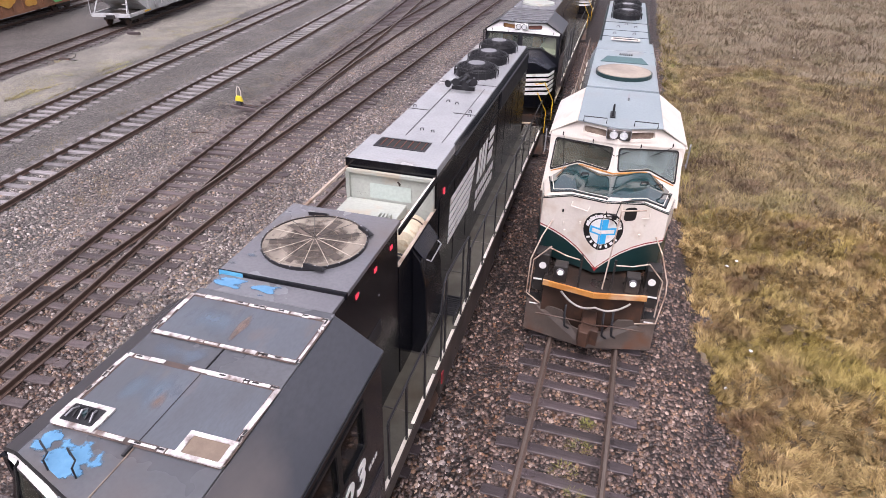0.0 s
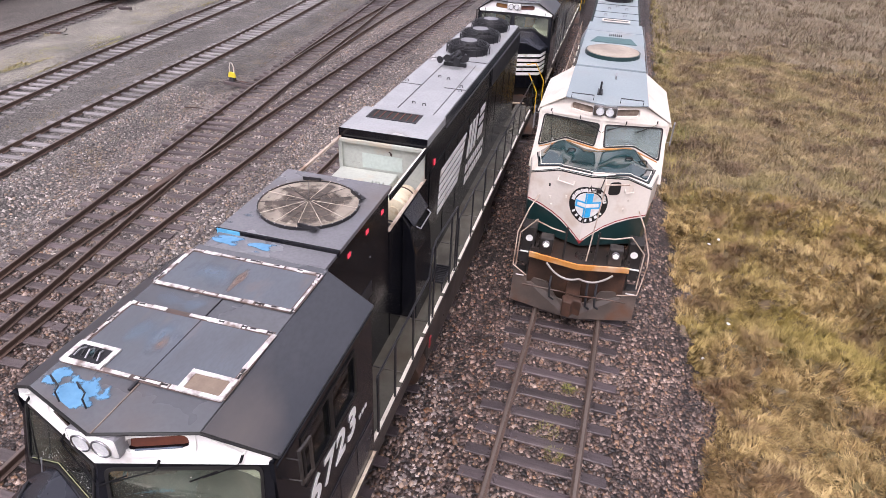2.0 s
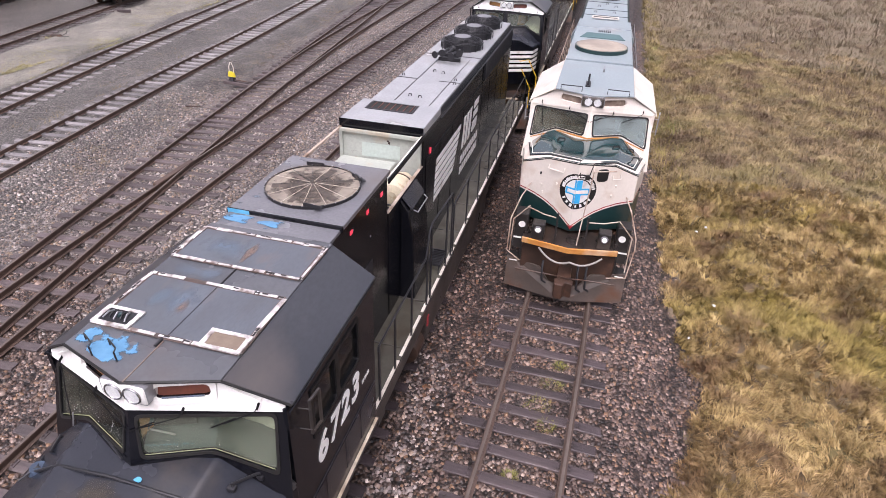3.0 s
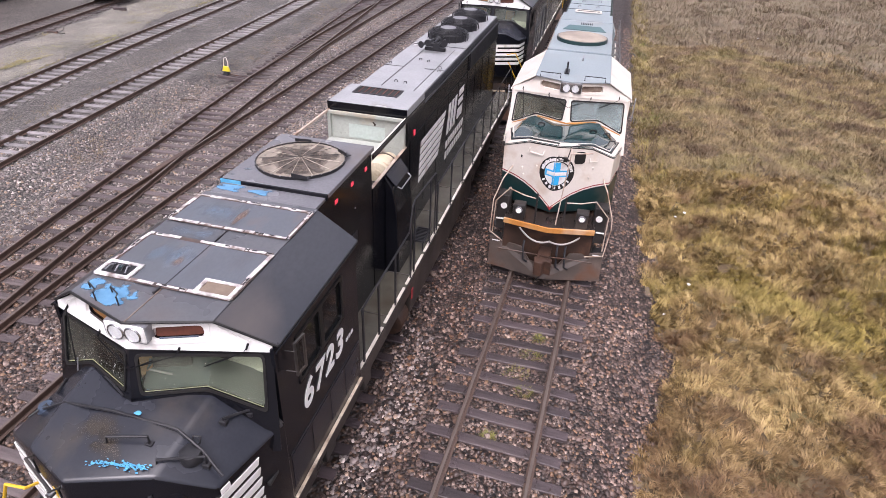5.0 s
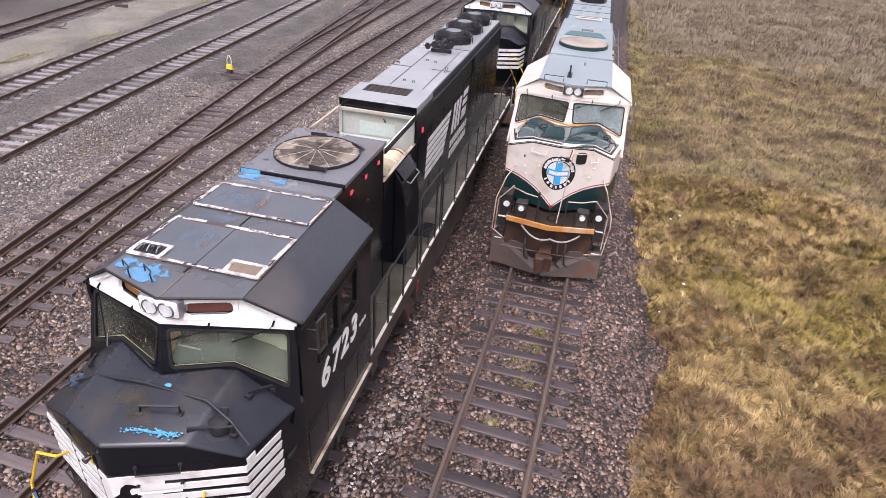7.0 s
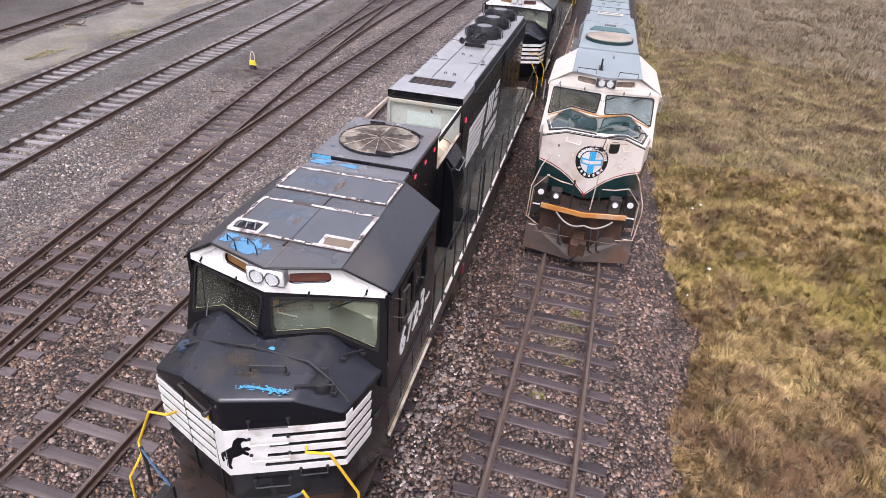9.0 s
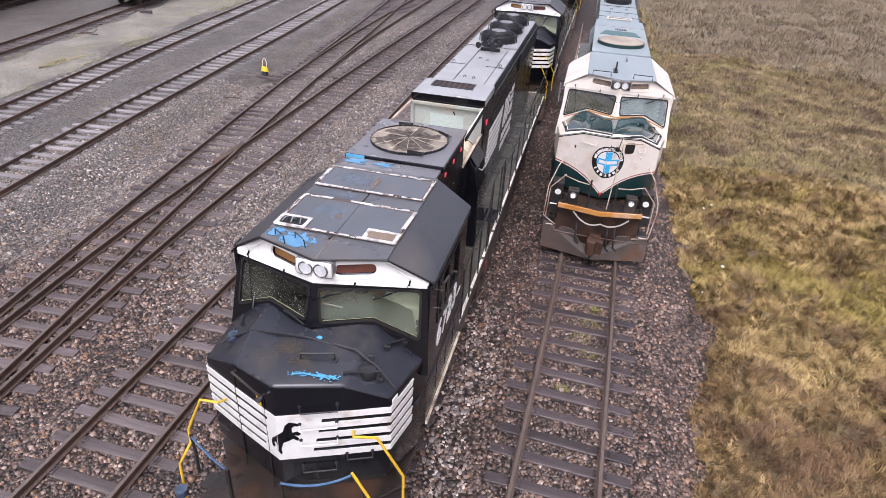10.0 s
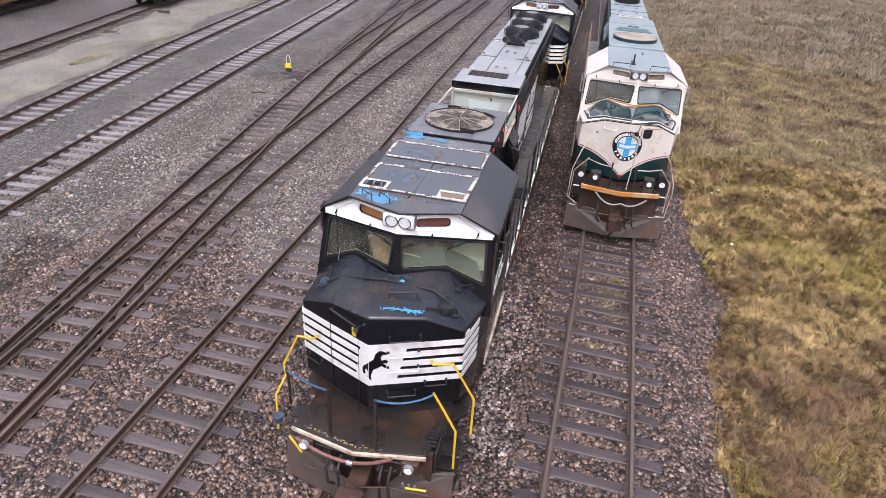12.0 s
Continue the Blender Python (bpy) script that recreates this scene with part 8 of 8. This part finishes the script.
def meadow(rng, x0, x1, y0, y1, locks, per, spread, ln, wd, name, material, label, inside=None, lean=(0.55, 1.25), loose=0.38, over=0.05, reach=6.2):
    """Locks of stems lodged by wind and rain: neighbours lie alike, draped down the tussocks."""
    x, y = rng.uniform(x0, x1, locks), rng.uniform(y0, y1, locks)
    ok = (x > field_edge(y) - over + 0.1 * lattice(x, y, 0.4, 9)) & (x < 0.39 * y + reach)
    if inside is not None:
        ok &= inside(x, y)
    x, y = x[ok], y[ok]
    m = len(x)
    e = 0.12
    gx_, gy_ = (mound(x + e, y) - mound(x - e, y)) / (2 * e), (mound(x, y + e) - mound(x, y - e)) / (2 * e)
    a = 3.4 * lattice(x, y, 1.7, 5) + 2.2 * lattice(x, y, 0.7, 6) - 1.3
    d = np.arctan2(np.sin(a) * 0.55 - gy_ * 1.3, np.cos(a) * 0.55 - gx_ * 1.3) + rng.normal(0, 1.0, m)
    size = rng.uniform(0.6, 1.3, m)
    le = rng.uniform(*lean, m)
    cu = rng.normal(0, 0.8, m)
    k = np.repeat(np.arange(m), per)
    n = len(k)
    bx, by = x[k] + rng.normal(0, spread, n) * size[k], y[k] + rng.normal(0, spread, n) * size[k]
    ok = bx > field_edge(by) - over - 0.15
    k, bx, by = k[ok], bx[ok], by[ok]
    n = len(k)
    v, f = blades(rng, bx, by, d[k] + rng.normal(0, loose, n), np.clip(le[k] + rng.normal(0, .15, n), 0.05, 1.5), ln * size[k] * rng.uniform(.6, 1.2, n), wd * rng.uniform(.6, 1.3, n), ground_z(bx, by) + mound(bx, by) - 0.035, cu[k] + rng.normal(0, .1, n))
    me = big_mesh(name, v, f, material)
    me.attributes.new("tuft", "FLOAT", "POINT").data.foreach_set("value", np.repeat(rng.random(m)[k], 5).astype(np.float32))
    return tagged(new(name, me), label, "grass", kind="stuff")


# matted dead grass under the stems
tx, ty = np.meshgrid(np.arange(2.2, 24, 0.14), np.arange(-11, 49, 0.17))
tz = ground_z(tx, ty) + np.where(tx > field_edge(ty) + 0.1, mound(tx, ty) - 0.015, -0.15)
tn = tx.shape[1]
ti, tj = np.meshgrid(np.arange(tn - 1), np.arange(tx.shape[0] - 1))
q0 = (tj * tn + ti).ravel()
keep = (tx[:-1, :-1] > field_edge(ty[:-1, :-1]) - 0.1).ravel()
tf = np.stack([q0, q0 + 1, q0 + tn + 1, q0 + tn], 1)[keep]
tagged(new("grass_thatch", big_mesh("grass_thatch", np.stack([tx.ravel(), ty.ravel(), tz.ravel()], 1), tf, THATCH, True)), "matted dead grass lying over the field", "grass", kind="stuff")
rng = np.random.default_rng(11)
meadow(rng, 2.3, 14, 4.5, 21, 25000, 11, 0.034, 0.28, 0.018, "dry_grass", GRASS, "tangled dry straw-coloured field grass", lambda x, y: y > 8.7 + 2.2 * lattice(x, y, 1.5, 31), (0.15, 1.0), 0.32)
meadow(rng, 2.4, 10.4, -2.5, 11.2, 20000, 11, 0.030, 0.23, 0.018, "dry_grass", DARKGRASS, "tangled brown and olive field grass beside the ballast", lambda x, y: y < 8.9 + 2.2 * lattice(x, y, 1.5, 31), (0.15, 1.0), 0.32)
meadow(rng, 2.0, 24, 19, 48, 41000, 6, 0.085, 0.27, 0.029, "dry_grass", MIDGRASS, "tangled pale straw-coloured field grass", lambda x, y: (y > 20 + lattice(x, y, 1.5, 33)) & (y < 42 + 5 * lattice(x, y, 2.5, 51) + rng.normal(0, 1, len(y))), (0.1, 0.9), 1.3)
meadow(rng, 1.5, 48, 38, 105, 27000, 5, 0.22, 0.48, 0.045, "far_grass", FARGRASS, "brown grass of the far field, haze greyed into its colour", lambda x, y: (y > 41 + 5 * lattice(x, y, 2.5, 51)) | (x > 22), (0.1, 0.9), 1.0)
meadow(rng, 2.6, 9, -10, -2.5, 3000, 8, 0.08, 0.42, 0.015, "dry_grass", DARKGRASS, "tangled brown field grass")
meadow(rng, 2.6, 24, -10, 36, 9000, 7, 0.09, 0.30, 0.026, "dry_grass", GRASS, "tangled dry straw-coloured field grass", lambda x, y: x > 0.39 * y + 5.9, (0.15, 1.0), 0.5, 0.05, 15)
meadow(rng, 2.3, 4.4, -2, 22, 1500, 10, 0.09, 0.14, 0.010, "low_weeds", DARKGRASS, "low brown weeds along the ballast edge", lambda x, y: (x < field_edge(y) + 0.30) & (lattice(x, y, 0.8, 41) > -0.1), (0.4, 1.3), 1.5, 0.32)


def brushy(x, y):
    """Where dead brown weeds stand: broad uneven patches, none close to the ballast."""
    w = np.sin(x * 0.55 + 0.6) + np.sin(y * 0.33 + x * 0.2) + 0.8 * np.sin(x * 1.3 - y * 0.7)
    return (w > 0.55) & (x > field_edge(y) + 0.5)


meadow(rng, 3.2, 12, 3, 24, 1100, 11, 0.06, 0.42, 0.011, "brown_brush", BRUSH, "patches of dead brown weeds", brushy, (0.1, 0.7), 0.9)
meadow(rng, 3.5, 34, 24, 70, 2400, 9, 0.12, 0.55, 0.024, "brown_brush", BRUSH, "patches of dead brown weeds", brushy, (0.1, 0.7), 0.9)
meadow(rng, 1.9, 3.8, 19, 60, 700, 12, 0.1, 0.42, 0.018, "yellow_grass", WEEDC, "yellowish grass strip beside the ballast", lambda x, y: x < field_edge(y) + 1.1, (0.2, 0.9), 0.7)


# weeds between the rails and by the gravel road
def tuft(x, y, r, n, ln, material, label, name="weed"):
    rr = np.random.default_rng(int(abs(x * 100 + y * 10)))
    a, d = rr.uniform(0, 6.3, n), r * np.sqrt(rr.random(n))
    bx, by = np.cos(a) * d, np.sin(a) * d
    v, f = blades(rr, bx, by, a + rr.normal(0, .5, n), rr.uniform(.3, 1.2, n), ln * rr.uniform(.5, 1.2, n), np.full(n, 0.011), np.zeros(n))
    ob = tagged(new(name, big_mesh(name, v, f, material)), label, "weed", "weeds")
    ob.location = (x, y, float(ground_z(x, y)))


for x, y, r in ((0.52, 8.72, .22), (0.32, 8.05, .26), (0.55, 7.6, .16), (0.62, 9.4, .13), (0.10, 6.2, .12)):
    tuft(x, y, r, 150, 0.12, WEEDC, "small yellow-green weed between the rails")
rng = np.random.default_rng(17)
m_ = 1500
y_ = rng.uniform(14, 60, m_)
x_ = np.array([at("yard_d", v) for v in y_]) - rng.triangular(1.9, 3.0, 7.0, m_)
ok_ = lattice(x_, y_, 1.4, 61) + 0.6 * lattice(x_, y_, 4.0, 62) > 0.28
x_, y_ = x_[ok_], y_[ok_]
m_ = len(x_)
k_ = np.repeat(np.arange(m_), 36)
a_, r_ = rng.uniform(0, 6.3, len(k_)), rng.uniform(.25, .7, m_)[k_] * np.sqrt(rng.random(len(k_)))
bx_, by_ = x_[k_] + np.cos(a_) * r_, y_[k_] + np.sin(a_) * r_
v_, f_ = blades(rng, bx_, by_, a_ + rng.normal(0, .5, len(k_)), rng.uniform(.3, 1.2, len(k_)), 0.13 * rng.uniform(.5, 1.2, len(k_)), np.full(len(k_), 0.022), ground_z(bx_, by_))
tagged(new("road_grass", big_mesh("road_grass", v_, f_, ROADGRASS)), "dry grass tufts beside the gravel road", "grass", kind="stuff")

# sparse straw between the yard tracks
rng = np.random.default_rng(23)
m_ = 420
y_ = rng.uniform(14, 70, m_)
x_ = np.array([at(rng.choice(["yard_c", "yard_d"]), v) for v in y_]) + 2.7 + rng.normal(0, 0.45, m_)
k_ = np.repeat(np.arange(m_), 14)
bx_, by_ = x_[k_] + rng.normal(0, .14, len(k_)), y_[k_] + rng.normal(0, .16, len(k_))
v_, f_ = blades(rng, bx_, by_, rng.uniform(0, 6.3, len(k_)), rng.uniform(.3, 1.3, len(k_)), rng.uniform(.08, .24, len(k_)), np.full(len(k_), 0.02), ground_z(bx_, by_))
tagged(new("straw", big_mesh("straw", v_, f_, FARGRASS)), "sparse dry straw between the yard tracks", "grass", kind="stuff")
